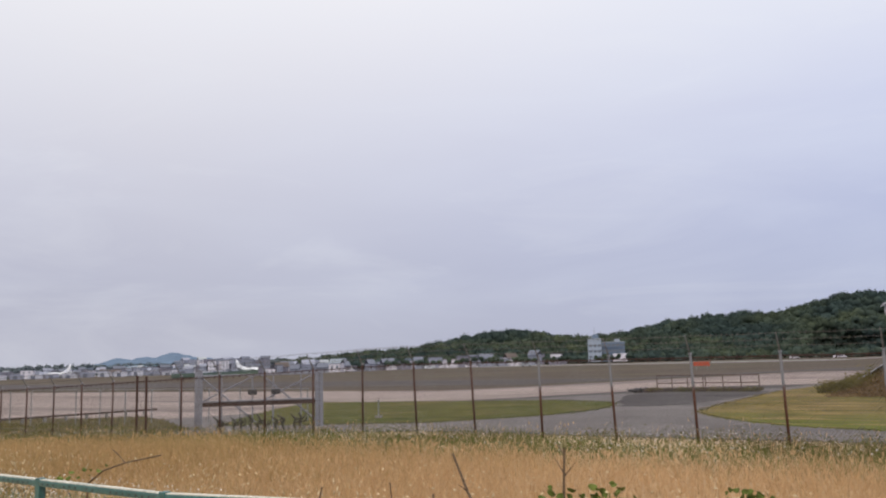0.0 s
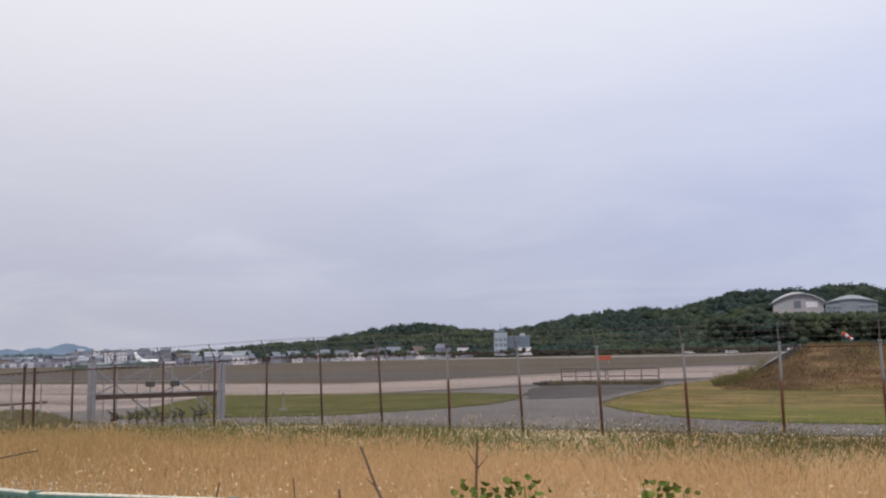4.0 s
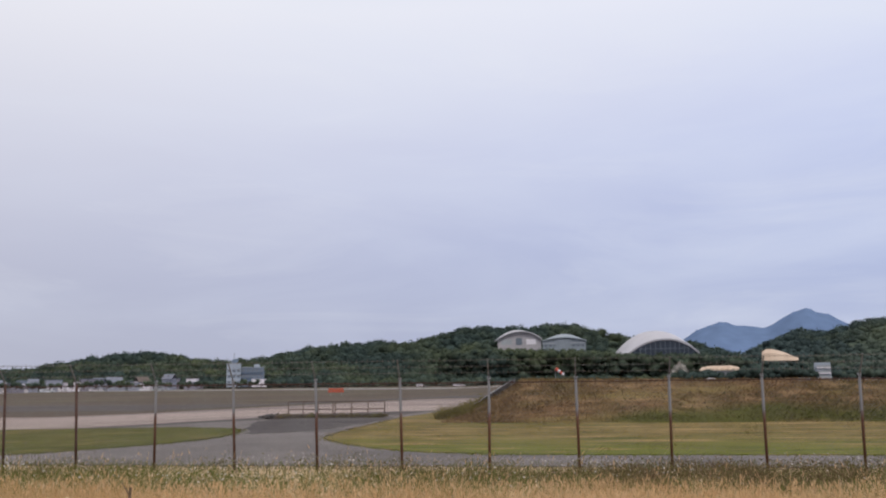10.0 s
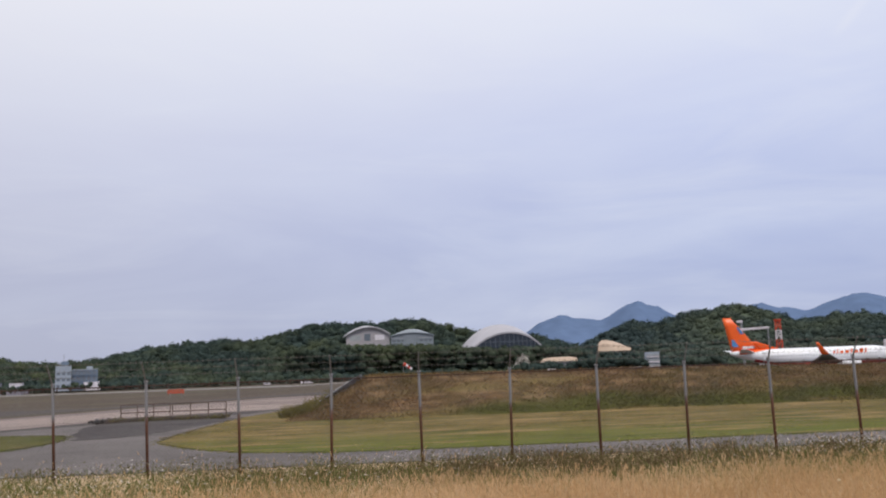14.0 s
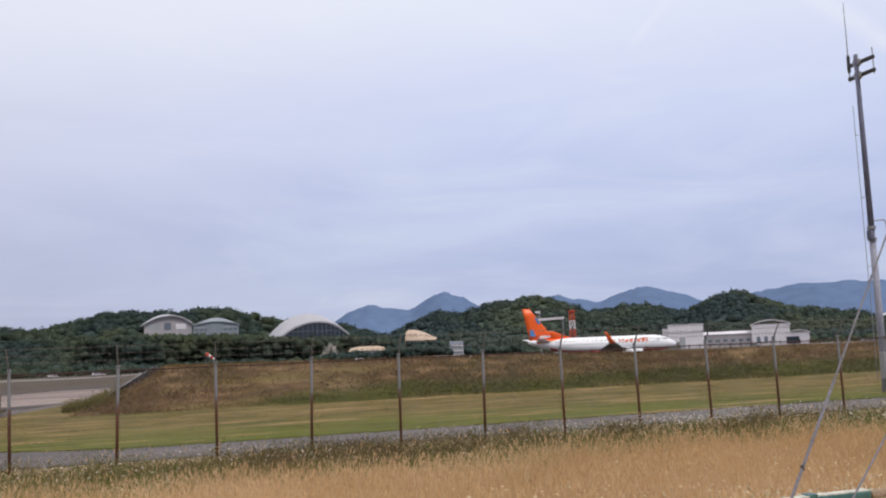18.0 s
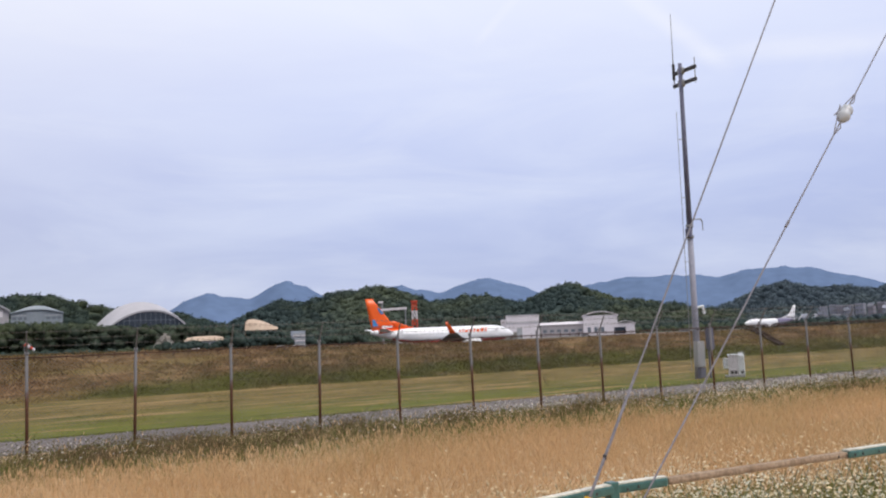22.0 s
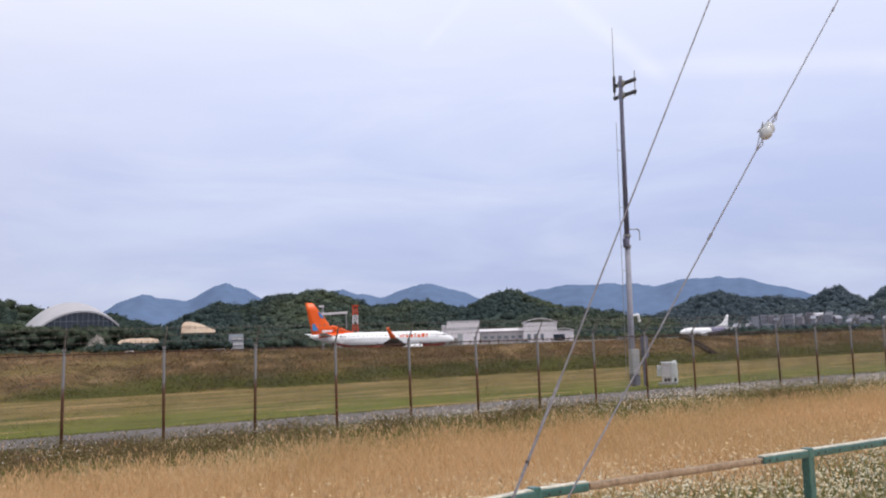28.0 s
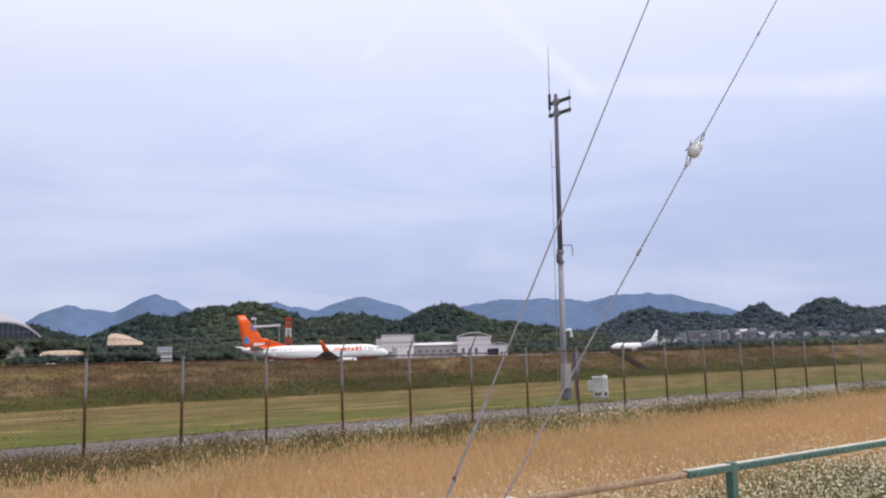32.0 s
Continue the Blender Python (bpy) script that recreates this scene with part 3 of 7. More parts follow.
m_verge = M("rough_verge_grass", (0.150, 0.115, 0.060), (0.095, 0.085, 0.038), scale=0.3, fine=2.0, var=0.4, bump=0.6, world_space=True, stretch=(0.5, 1, 1), spec=0.05)
VERGE_EDGE = [(-75, 20.4), (-25, 20.4), (-27, 23.5), (-36, 30), (-46, 36.5), (-56, 33.5), (-75, 31)]
plate("lawn_verge", VERGE_EDGE, 0.045, m_verge, "rough brownish grass verge beside the fence", "verge")
PATCH = [(-15.8, 46.3), (-15.2, 42.0), (-13.4, 36.5), (-12.2, 33.0), (-10.6, 33.6), (-9.6, 36.2), (-9.0, 41), (-8.9, 46.4)]
ragged = []
for (ax, ay), (bx, by) in zip(PATCH, PATCH[1:] + PATCH[:1]):
    for k in range(7):
        f = k / 7
        j = 0.0 if ay > 46 and by > 46 else 0.45
        ragged.append((ax + (bx - ax) * f + j * noise.noise((ax + f * 3, ay, 1)), ay + (by - ay) * f + j * noise.noise((ax, ay + f * 3, 4))))
m_oil = M("oil_stained_asphalt", (0.040, 0.034, 0.036), (0.085, 0.073, 0.072), scale=0.35, fine=2.0, var=0.25, world_space=True, stretch=(0.5, 1, 1), spec=0.2)
plate("pavement_patch", ragged, 0.03, m_oil, "dark oily stained asphalt beside the pit", "pavement")

# earth bank beside the field
BX0, BX1, BH = -1.8, 200.0, 1.98
bxs = np.concatenate([[BX0 - 3.6, BX0 - 2.8, BX0 - 1.9, BX0 - 1, BX0], np.arange(0, 90, 1.0), [100, 130, BX1]])
prof = [(40.0, 0.0), (41.0, 0.25), (42.5, 0.85), (44.0, 1.4), (45.3, 1.82), (46.2, BH), (49, BH + 0.02), (54, BH), (58, 1.2), (62, 0.0)]
bv = []
for bx in bxs:
    e = min(1.0, max(0.0, (bx - (BX0 - 3.6)) / 3.6))
    for by, bz in prof:
        k = noise.noise((bx * 0.3, by * 0.5, 3.0)) * 0.07 * (bz > 0)
        bz = bz * (1 - 0.21 * min(1.0, max(0.0, bx / 28)))
        bv.append((bx, by + 0.5 * noise.noise((bx * 0.1, 0, 7)) + (by < 46) * (1 - e) * 2.5, max(-0.05, bz * e ** 0.8 + k * e)))
nb, npf = len(bxs), len(prof)
bi = np.arange(nb * npf).reshape(nb, npf)
q = np.stack([bi[:-1, :-1], bi[1:, :-1], bi[1:, 1:], bi[:-1, 1:]], -1).reshape(-1, 4)
bank = raw_mesh("ground_bank", bv, np.concatenate([q[:, [0, 1, 2]], q[:, [0, 2, 3]]]), m_bank, True)
tagged(bank, "long earth bank covered in brown and green rough grass", "bank", kind="structure")


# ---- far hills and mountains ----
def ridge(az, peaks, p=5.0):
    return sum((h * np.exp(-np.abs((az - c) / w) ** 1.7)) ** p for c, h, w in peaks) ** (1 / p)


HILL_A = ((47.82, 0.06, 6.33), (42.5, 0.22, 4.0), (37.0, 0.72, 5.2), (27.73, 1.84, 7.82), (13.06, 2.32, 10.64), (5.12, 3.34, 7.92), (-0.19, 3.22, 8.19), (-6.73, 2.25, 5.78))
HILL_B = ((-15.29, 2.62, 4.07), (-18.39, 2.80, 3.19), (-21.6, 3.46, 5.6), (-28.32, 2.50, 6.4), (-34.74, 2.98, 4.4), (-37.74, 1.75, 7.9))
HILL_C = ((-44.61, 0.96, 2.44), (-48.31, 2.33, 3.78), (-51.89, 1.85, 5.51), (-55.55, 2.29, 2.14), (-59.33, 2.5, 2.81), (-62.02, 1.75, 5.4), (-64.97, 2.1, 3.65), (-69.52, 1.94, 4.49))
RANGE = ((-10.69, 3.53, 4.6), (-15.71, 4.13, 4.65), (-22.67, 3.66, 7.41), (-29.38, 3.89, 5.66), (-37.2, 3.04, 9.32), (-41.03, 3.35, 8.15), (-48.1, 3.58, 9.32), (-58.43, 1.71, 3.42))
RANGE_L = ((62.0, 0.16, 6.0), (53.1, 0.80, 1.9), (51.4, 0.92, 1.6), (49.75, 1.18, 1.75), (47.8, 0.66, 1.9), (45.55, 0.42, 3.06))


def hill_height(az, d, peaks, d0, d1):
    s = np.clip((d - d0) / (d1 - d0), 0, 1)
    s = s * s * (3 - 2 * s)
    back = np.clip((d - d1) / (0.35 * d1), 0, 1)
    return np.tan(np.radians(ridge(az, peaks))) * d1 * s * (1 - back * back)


def hill(name, a0, a1, peaks, d0, d1, material, label, step=0.5, rough=0.0):
    azs = np.arange(a0, a1 + 0.01, step)
    ds = np.concatenate([np.linspace(d0, d1, 14), np.linspace(d1, d1 * 1.35, 6)[1:]])
    A, D = np.meshgrid(azs, ds, indexing="ij")
    Z = hill_height(A, D, peaks, d0, d1)
    if rough:
        N = np.array([[noise.fractal((a * 0.9, d / d1 * 6, 1.5), 1.0, 2.0, 5) for d in ds] for a in azs])
        Z = Z * (1 + rough * N)
    X, Y = 0.4 - np.sin(np.radians(A)) * D, 0.8 + np.cos(np.radians(A)) * D
    i = np.arange(A.size).reshape(A.shape)
    q = np.stack([i[:-1, :-1], i[:-1, 1:], i[1:, 1:], i[1:, :-1]], -1).reshape(-1, 4)
    ob = raw_mesh(name, np.stack([X.ravel(), Y.ravel(), (Z + sink(X, Y)).ravel() - 0.5], 1), np.concatenate([q[:, [0, 1, 2]], q[:, [0, 2, 3]]]), material, True)
    return tagged(ob, label, "hill", kind="structure")


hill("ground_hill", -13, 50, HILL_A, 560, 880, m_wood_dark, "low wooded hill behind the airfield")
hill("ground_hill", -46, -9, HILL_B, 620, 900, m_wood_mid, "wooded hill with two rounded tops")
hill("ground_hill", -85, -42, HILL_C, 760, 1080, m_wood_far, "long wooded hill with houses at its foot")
# mountain blue is haze held in the material colour
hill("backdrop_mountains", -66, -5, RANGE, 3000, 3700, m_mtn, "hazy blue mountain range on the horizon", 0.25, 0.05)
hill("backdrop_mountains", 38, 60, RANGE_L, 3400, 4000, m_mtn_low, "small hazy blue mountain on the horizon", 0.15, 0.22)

ico = bmesh.new()
bmesh.ops.create_icosphere(ico, subdivisions=2, radius=1.0)
ICO1_V = np.array([v.co[:] for v in ico.verts])
ICO1_T = np.array([[v.index for v in f.verts] for f in ico.faces])
ico.free()
ico = bmesh.new()
bmesh.ops.create_icosphere(ico, subdivisions=1, radius=1.0)
ICO0_V = np.array([v.co[:] for v in ico.verts])
ICO0_T = np.array([[v.index for v in f.verts] for f in ico.faces])
ico.free()


def clumps(name, centres, radii, material, label, category, fine=True, squash=0.85, jag=0.22, smooth=False):
    """Many uneven leafy crowns as one mesh."""
    V, T = (ICO1_V, ICO1_T) if fine else (ICO0_V, ICO0_T)
    n, k = len(centres), len(V)
    lump = 1 + jag * rng.standard_normal((n, k))
    v = V[None] * lump[..., None] * np.asarray(radii)[:, None, None] * np.array([1, 1, squash]) + np.asarray(centres)[:, None]
    t = T[None] + (np.arange(n) * k)[:, None, None]
    ob = raw_mesh(name, v.reshape(-1, 3), t.reshape(-1, 3), material, smooth)
    return tagged(ob, label, category, kind="stuff")


def leafage(name, centres, radii, material, label, category, dense=2.4, size=(0.6, 1.35), squash=0.85):
    """Loose sprays of foliage over rounded crowns: many small facets turned every way."""
    c0, r0 = np.asarray(centres), np.asarray(radii)
    k = np.repeat(np.arange(len(c0)), np.maximum(6, (dense * r0 ** 2).astype(int)))
    n = len(k)
    u = rng.normal(0, 1, (n, 3))
    u[:, 2] = np.abs(u[:, 2]) - 0.25
    u /= np.linalg.norm(u, axis=1)[:, None]
    p = c0[k] + u * (r0[k] * rng.uniform(0.78, 1.10, n))[:, None] * np.array([1, 1, squash])
    s = rng.uniform(*size, n)[:, None, None] * np.clip(r0[k] / 4.0, 0.6, 1.3)[:, None, None]
    v = p[:, None] + rng.normal(0, 0.62, (n, 3, 3)) * s
    ob = raw_mesh(name, v.reshape(-1, 3), np.arange(3 * n).reshape(-1, 3), material)
    return tagged(ob, label, category, kind="stuff")


def woods(name, a0, a1, peaks, d0, d1, n, label, gaps=(), material=None, crown=1.0):
    az = rng.uniform(a0, a1, n * 2)
    d = d0 + (d1 * 1.04 - d0) * rng.uniform(0, 1, n * 2) ** 0.9
    keep = np.ones(n * 2, bool)
    for g0, g1, e0, e1 in gaps:
        keep &= ~((az > g0) & (az < g1) & (d > e0) & (d < e1))
    az, d = az[keep][:n], d[keep][:n]
    r = (1.9 + 4.3 * rng.uniform(0, 1, len(az)) ** 1.8) * d1 / 880 * crown
    low = np.ones(len(az))
    for g0, g1, e0, e1 in gaps:
        low = np.where((az > g0) & (az < g1) & (d < e1), 0.45, low)
    r = r * (0.4 + 0.6 * low)
    z = hill_height(az, d, peaks, d0, d1) + r * low * rng.uniform(0.1, 0.7, len(az))
    c = np.stack([0.4 - np.sin(np.radians(az)) * d, 0.8 + np.cos(np.radians(az)) * d, z], 1)
    c[:, 2] += sink(c[:, 0], c[:, 1])
    m = material or m_wood_dark
    clumps(name, c, r * 0.86, m, label, "woods", fine=False, jag=0.14, squash=0.85)
    leafage(name, c, r, m, label, "woods")


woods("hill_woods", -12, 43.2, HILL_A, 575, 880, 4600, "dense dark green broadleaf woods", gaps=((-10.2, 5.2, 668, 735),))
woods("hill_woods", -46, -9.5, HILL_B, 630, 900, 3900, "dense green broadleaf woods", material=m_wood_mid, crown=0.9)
woods("hill_woods", -72, -42, HILL_C, 770, 1080, 4200, "green broadleaf woods with bluish haze painted in", material=m_wood_far, crown=0.78)


# a taller belt of trees that hides the foot of the halls on the hill
n = 900
az = rng.uniform(-12.5, 8.0, n)
d = rng.uniform(600, 664, n)
r = rng.uniform(2.2, 5.2, n)
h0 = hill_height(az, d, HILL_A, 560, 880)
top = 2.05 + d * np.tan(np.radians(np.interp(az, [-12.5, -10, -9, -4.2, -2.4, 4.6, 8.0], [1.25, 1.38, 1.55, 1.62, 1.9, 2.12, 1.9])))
z = h0 + (top - h0 - r * 0.8) * rng.uniform(0, 1, n) ** 0.6
c = np.stack([0.4 - np.sin(np.radians(az)) * d, 0.8 + np.cos(np.radians(az)) * d, z], 1)
clumps("hill_woods", c, r * 0.86, m_wood_dark, "belt of dark green trees below the hillside halls", "woods", fine=False, jag=0.14)
leafage("hill_woods", c, r, m_wood_dark, "belt of dark green trees below the hillside halls", "woods")

# ---- boundary fence: rusty posts, chain link, outward arms with barbed wire ----
def post_material():
    m = M("fence_post_steel", (0.072, 0.026, 0.014), (0.10, 0.044, 0.026), scale=3.0, fine=35, var=0.35, rough=0.8, rand=0.2)
    n, l = m.node_tree.nodes, m.node_tree.links
    b = n["Principled BSDF"]
    old = b.inputs["Base Color"].links[0].from_socket
    t = n.new("ShaderNodeTexCoord")
    s = n.new("ShaderNodeSeparateXYZ")
    l.new(t.outputs["Object"], s.inputs[0])
    no = n.new("ShaderNodeTexNoise")
    no.inputs["Scale"].default_value = 6.0
    l.new(t.outputs["Object"], no.inputs["Vector"])
    ad = n.new("ShaderNodeMath")
    ad.operation = "MULTIPLY_ADD"
    ad.inputs[1].default_value = 0.7
    l.new(no.outputs["Fac"], ad.inputs[0])
    l.new(s.outputs["Z"], ad.inputs[2])
    r = n.new("ShaderNodeMapRange")
    r.inputs["From Min"].default_value, r.inputs["From Max"].default_value = 1.45, 1.75
    l.new(ad.outputs[0], r.inputs["Value"])
    mx = n.new("ShaderNodeMix")
    mx.data_type = "RGBA"
    l.new(r.outputs[0], mx.inputs[0])
    l.new(old, mx.inputs[6])
    mx.inputs[7].default_value = (0.14, 0.135, 0.14, 1)
    l.new(mx.outputs[2], b.inputs["Base Color"])
    return m


m_fpost = post_material()
FY, FX0, FH, FSTEP = 20.0, 2.54, 2.08, 2.0
fence = thing("boundary_fence", 0, FY, 0, "chain-link boundary fence on rusty steel posts with barbed wire arms", "fence")
bm = tube(B(), (0, 0, -0.3), (0, 0, FH), 0.032, n=10)
post_me = mesh_of(bm, "post", True)
post_me.materials.append(m_fpost)
post_me2 = post_me.copy()
post_me2.materials.clear()
post_me2.materials.append(m_rust)
m_arm = M("dull_arm_steel", (0.13, 0.125, 0.125), (0.17, 0.16, 0.155), scale=3.0, fine=25, var=0.2, rough=0.7)
bm = B()
polytube(bm, [(0, 0, FH - 0.12), (0, -0.02, FH), (0, -0.30, FH + 0.42)], [0.022, 0.020, 0.013], 6)
for k in range(3):
    s = 0.3 + 0.33 * k
    box(bm, (0, -0.02 - 0.28 * s, FH + 0.42 * s), (0.02, 0.05, 0.02))
arm_me = mesh_of(bm, "arm")
arm_me.materials.append(m_arm)
bm = tube(B(), (0, 0, 0), (0, 0, 0.05), 0.042, n=10)
collar_me = mesh_of(bm, "cap")
collar_me.materials.append(m_galv)
POST_XS = [-28.7 - 1.8 * k for k in range(12)] + [-26.9, -23.17, -21.26, -19.23, -17.21, -15.30, -13.37] + [FX0 + FSTEP * k for k in range(-7, 33)]
for x in POST_XS:
    lean = random.uniform(-1.0, 1.0) + (2.0 if -14 < x < -2 else 0)
    m = pose(x, 0, float(ground_z(x, FY)), random.uniform(-0.8, 0.8), lean * -1, 0)
    share("post", post_me if x > -9.5 else post_me2, fence, m)
    share("arm", arm_me, fence, m)
    share("cap", collar_me, fence, m @ pose(0, 0, FH - 0.03))
XL, XR = FX0 - 52, FX0 + 64


def wire_line(bm, x0, x1, y, z, r, sag=0.012, step=2.0, n=4):
    x = x0
    while x < x1 - 0.01:
        za, zb = z + float(ground_z(x, FY)), z + float(ground_z(x + step, FY))
        pts = [(x, y, za), (x + step / 2, y, (za + zb) / 2 - sag), (x + step, y, zb)]
        polytube(bm, pts, [r, r, r], n)
        x += step
    return bm


bm = wire_line(B(), XL, XR, 0, FH - 0.10, 0.017)
for k in range(int((XR - XL) / 0.3)):
    x = XL + 0.3 * k
    tube(bm, (x, -0.01, FH - 0.17 + float(ground_z(x, FY))), (x + 0.02, 0.01, FH - 0.06 + float(ground_z(x, FY))), 0.014, 0.008, n=4)
part("top_wire", bm, m_rust, fence, "rusty top wire with twisted mesh ends")
for s in (0.3, 0.63, 0.96):
    bm = wire_line(B(), XL, XR, -0.02 - 0.28 * s, FH + 0.42 * s, 0.0045)
    x = XL
    while x < XR:
        for a in (0.03, -0.03):
            tube(bm, (x, -0.02 - 0.28 * s - a, FH + 0.42 * s - 0.03 + float(ground_z(x, FY))), (x, -0.02 - 0.28 * s + a, FH + 0.42 * s + 0.03 + float(ground_z(x, FY))), 0.003, n=3, caps=False)
        x += 0.12
    part("barbed_wire", bm, m_wire, fence)
part("bottom_wire", wire_line(B(), XL, XR, 0, 0.06, 0.004), m_wire, fence)

# chain link: crossing wires, joined
PITCH, WR, HH = 0.08, 0.0036, FH - 0.12
nw = int((XR - XL) / PITCH)
xs0 = XL + np.arange(nw) * PITCH
sets = []
for sgn in (1, -1):
    p = np.stack([xs0, np.full(nw, 0.004 * sgn), np.full(nw, 0.04)], 1)
    qv = p + np.array([sgn * HH, 0, HH])
    p[:, 2] += ground_z(p[:, 0], 20.0)
    qv[:, 2] += ground_z(qv[:, 0], 20.0)
    u = np.array([0, 1, 0.0]) * WR
    w = np.array([-sgn, 0, 1.0]) / math.sqrt(2) * WR
    offs = [u, -0.5 * u + 0.87 * w, -0.5 * u - 0.87 * w]
    sets.append(np.stack([p + o for o in offs] + [qv + o for o in offs], 1))
cv = np.concatenate(sets)
ct = np.array([[0, 1, 4], [0, 4, 3], [1, 2, 5], [1, 5, 4], [2, 0, 3], [2, 3, 5]])
ct = ct[None] + (np.arange(len(cv)) * 6)[:, None, None]
net = raw_mesh("chain_link", cv.reshape(-1, 3), ct.reshape(-1, 3), m_wire)
net.parent = fence
tagged(net, "grey chain-link wire netting", kind="stuff")

# ---- airliners ----
def ring_at(x, cz, ry, rz, n=24):
    return [(x, ry * math.sin(2 * math.pi * i / n), cz + rz * math.cos(2 * math.pi * i / n)) for i in range(n)]


def aerofoil(root, tip, chord_r, chord_t, thick_r, thick_t, axis):
    """A tapered, rounded blade from root to tip (leading edges), chord running aft along -x."""
    prof = [(0, 0), (0.04, 0.6), (0.15, 0.95), (0.35, 1.0), (0.7, 0.55), (1.0, 0.04), (1.0, -0.04), (0.7, -0.35), (0.35, -0.6), (0.15, -0.6), (0.04, -0.4)]
    rings = []
    for k in (0.0, 0.25, 0.5, 0.75, 1.0):
        o = Vector(root).lerp(Vector(tip), k)
        c = chord_r + (chord_t - chord_r) * k
        t = (thick_r + (thick_t - thick_r) * k) / 2
        rings.append([o + Vector((-c * u, 0, 0)) + Vector(axis) * (t * v) for u, v in prof])
    return loft(B(), rings)


FUSE = [(0.0, 2.95, 0.03, 0.03), (0.25, 2.98, 0.38, 0.36), (0.8, 3.02, 0.75, 0.72), (1.7, 3.12, 1.15, 1.15), (2.8, 3.25, 1.50, 1.52), (4.2, 3.34, 1.76, 1.84), (6.0, 3.40, 1.88, 2.0), (24.5, 3.40, 1.88, 2.0), (27.5, 3.52, 1.83, 1.88), (31, 3.80, 1.55, 1.55), (34, 4.15, 1.10, 1.12), (36.5, 4.45, 0.66, 0.70), (38.0, 4.62, 0.30, 0.36)]


def jet(x, y, z, heading, label, paint, tail, belly, lettering, windows=True, rear=None):
    """A narrow-body twinjet, nose along its local +x, 19 m ahead of the centre."""
    jt = thing("airliner", x, y, z, label, "airplane", rz=heading)
    rings = []
    for i in range(len(FUSE) - 1):
        a, b = FUSE[i], FUSE[i + 1]
        steps = 8 if b[0] - a[0] > 10 else 3
        for s in range(steps):
            k = s / steps
            rings.append(ring_at(19 - (a[0] + (b[0] - a[0]) * k), *[a[j] + (b[j] - a[j]) * k for j in (1, 2, 3)]))
    rings.append(ring_at(19 - 38.0, *FUSE[-1][1:]))
    body = part("fuselage", loft(B(), rings), paint, jt, smooth=True)
    # coloured belly band: a shell hugging the lower fuselage
    if belly:
        rr = []
        for k in range(25):
            xx = 16.2 - 30.0 * k / 24
            d = 19 - xx
            cz, ry, rz = [np.interp(d, [f[0] for f in FUSE], [f[j] for f in FUSE]) for j in (1, 2, 3)]
            outer = [(xx, (ry + 0.02) * math.sin(t), cz + (rz + 0.02) * math.cos(t)) for t in np.linspace(radians(132), radians(228), 15)]
            inner = [(xx, (ry - 0.05) * math.sin(t), cz + (rz - 0.05) * math.cos(t)) for t in np.linspace(radians(228), radians(132), 15)]
            rr.append(outer + inner)
        part("belly_band", loft(B(), rr), belly, jt, "dark red belly stripe", smooth=True)
    if rear:
        rr = []
        for k in range(9):
            xx = -4.0 - 1.65 * k
            cz, ry, rz = [np.interp(19 - xx, [f[0] for f in FUSE], [f[j] for f in FUSE]) for j in (1, 2, 3)]
            rr.append(ring_at(xx, cz, ry + 0.03, rz + 0.03))
        part("rear_band", loft(B(), rr), rear, jt, "greyish purple rear fuselage", smooth=True)
    # wing box fairing
    part("wing_fairing", loft(B(), [ring_at(6.5 - k, 1.75, w, h, 16) for k, w, h in ((0, 0.2, 0.1), (1.5, 1.5, 0.55), (4, 1.95, 0.75), (8, 1.95, 0.75), (10, 1.4, 0.5), (12, 0.2, 0.1))]), belly or paint, jt, smooth=True)
    for sd in (1, -1):
        part("wing", aerofoil((5.2, sd * 1.6, 2.0), (-3.6, sd * 16.8, 3.7), 7.2, 1.6, 0.85, 0.18, (0, 0, 1)), m_grey_wing, jt, "grey wing", smooth=True)
        part("winglet", aerofoil((-3.7, sd * 16.75, 3.65), (-6.0, sd * 17.6, 6.2), 1.6, 0.6, 0.16, 0.08, (0, sd, 0)), tail, jt, "upturned winglet in tail colour", smooth=True)
        part("tailplane", aerofoil((-13.6, sd * 0.7, 4.7), (-17.4, sd * 7.1, 5.4), 3.6, 1.3, 0.4, 0.12, (0, 0, 1)), paint, jt, smooth=True)
        eng = part("engine", loft(B(), [[(7.6 - k, sd * 4.85 + r * math.sin(t), 1.45 + r * 0.95 * math.cos(t)) for t in np.linspace(0, 2 * math.pi, 21)[:-1]] for k, r in ((0.15, 0.78), (0, 0.90), (0.35, 1.03), (1.4, 1.08), (2.8, 0.98), (3.8, 0.74), (3.82, 0.5), (4.8, 0.28))]), paint, jt, "white engine nacelle", smooth=True)
        part("fan", tube(B(), (7.50, sd * 4.85, 1.45), (7.44, sd * 4.85, 1.45), 0.76, n=20), m_dark, eng)
        part("pylon", aerofoil((5.6, sd * 4.85, 2.2), (4.2, sd * 4.85, 2.75), 3.2, 3.4, 0.3, 0.3, (0, 1, 0)), paint, jt)
        leg = part("main_gear", tube(B(), (-0.9, sd * 2.85, 0.5), (-0.9, sd * 2.6, 2.0), 0.12), m_galv, jt)
        for o in (-0.42, 0.42):
            part("wheel", tube(B(), (-0.9, sd * 2.85 + o - 0.18, 0.56), (-0.9, sd * 2.85 + o + 0.18, 0.56), 0.56, n=18), m_tyre, leg)
    leg = part("nose_gear", tube(B(), (14.9, 0, 0.4), (14.8, 0, 1.8), 0.09), m_galv, jt)
    for o in (-0.25, 0.25):
        part("wheel", tube(B(), (14.9, o - 0.11, 0.36), (14.9, o + 0.11, 0.36), 0.36, n=16), m_tyre, leg)
    # fin with its long dorsal fillet
    fin = part("tail_fin", aerofoil((-12.2, 0, 4.9), (-18.3, 0, 12.7), 6.4, 1.8, 0.55, 0.2, (0, 1, 0)), tail, jt, smooth=True)
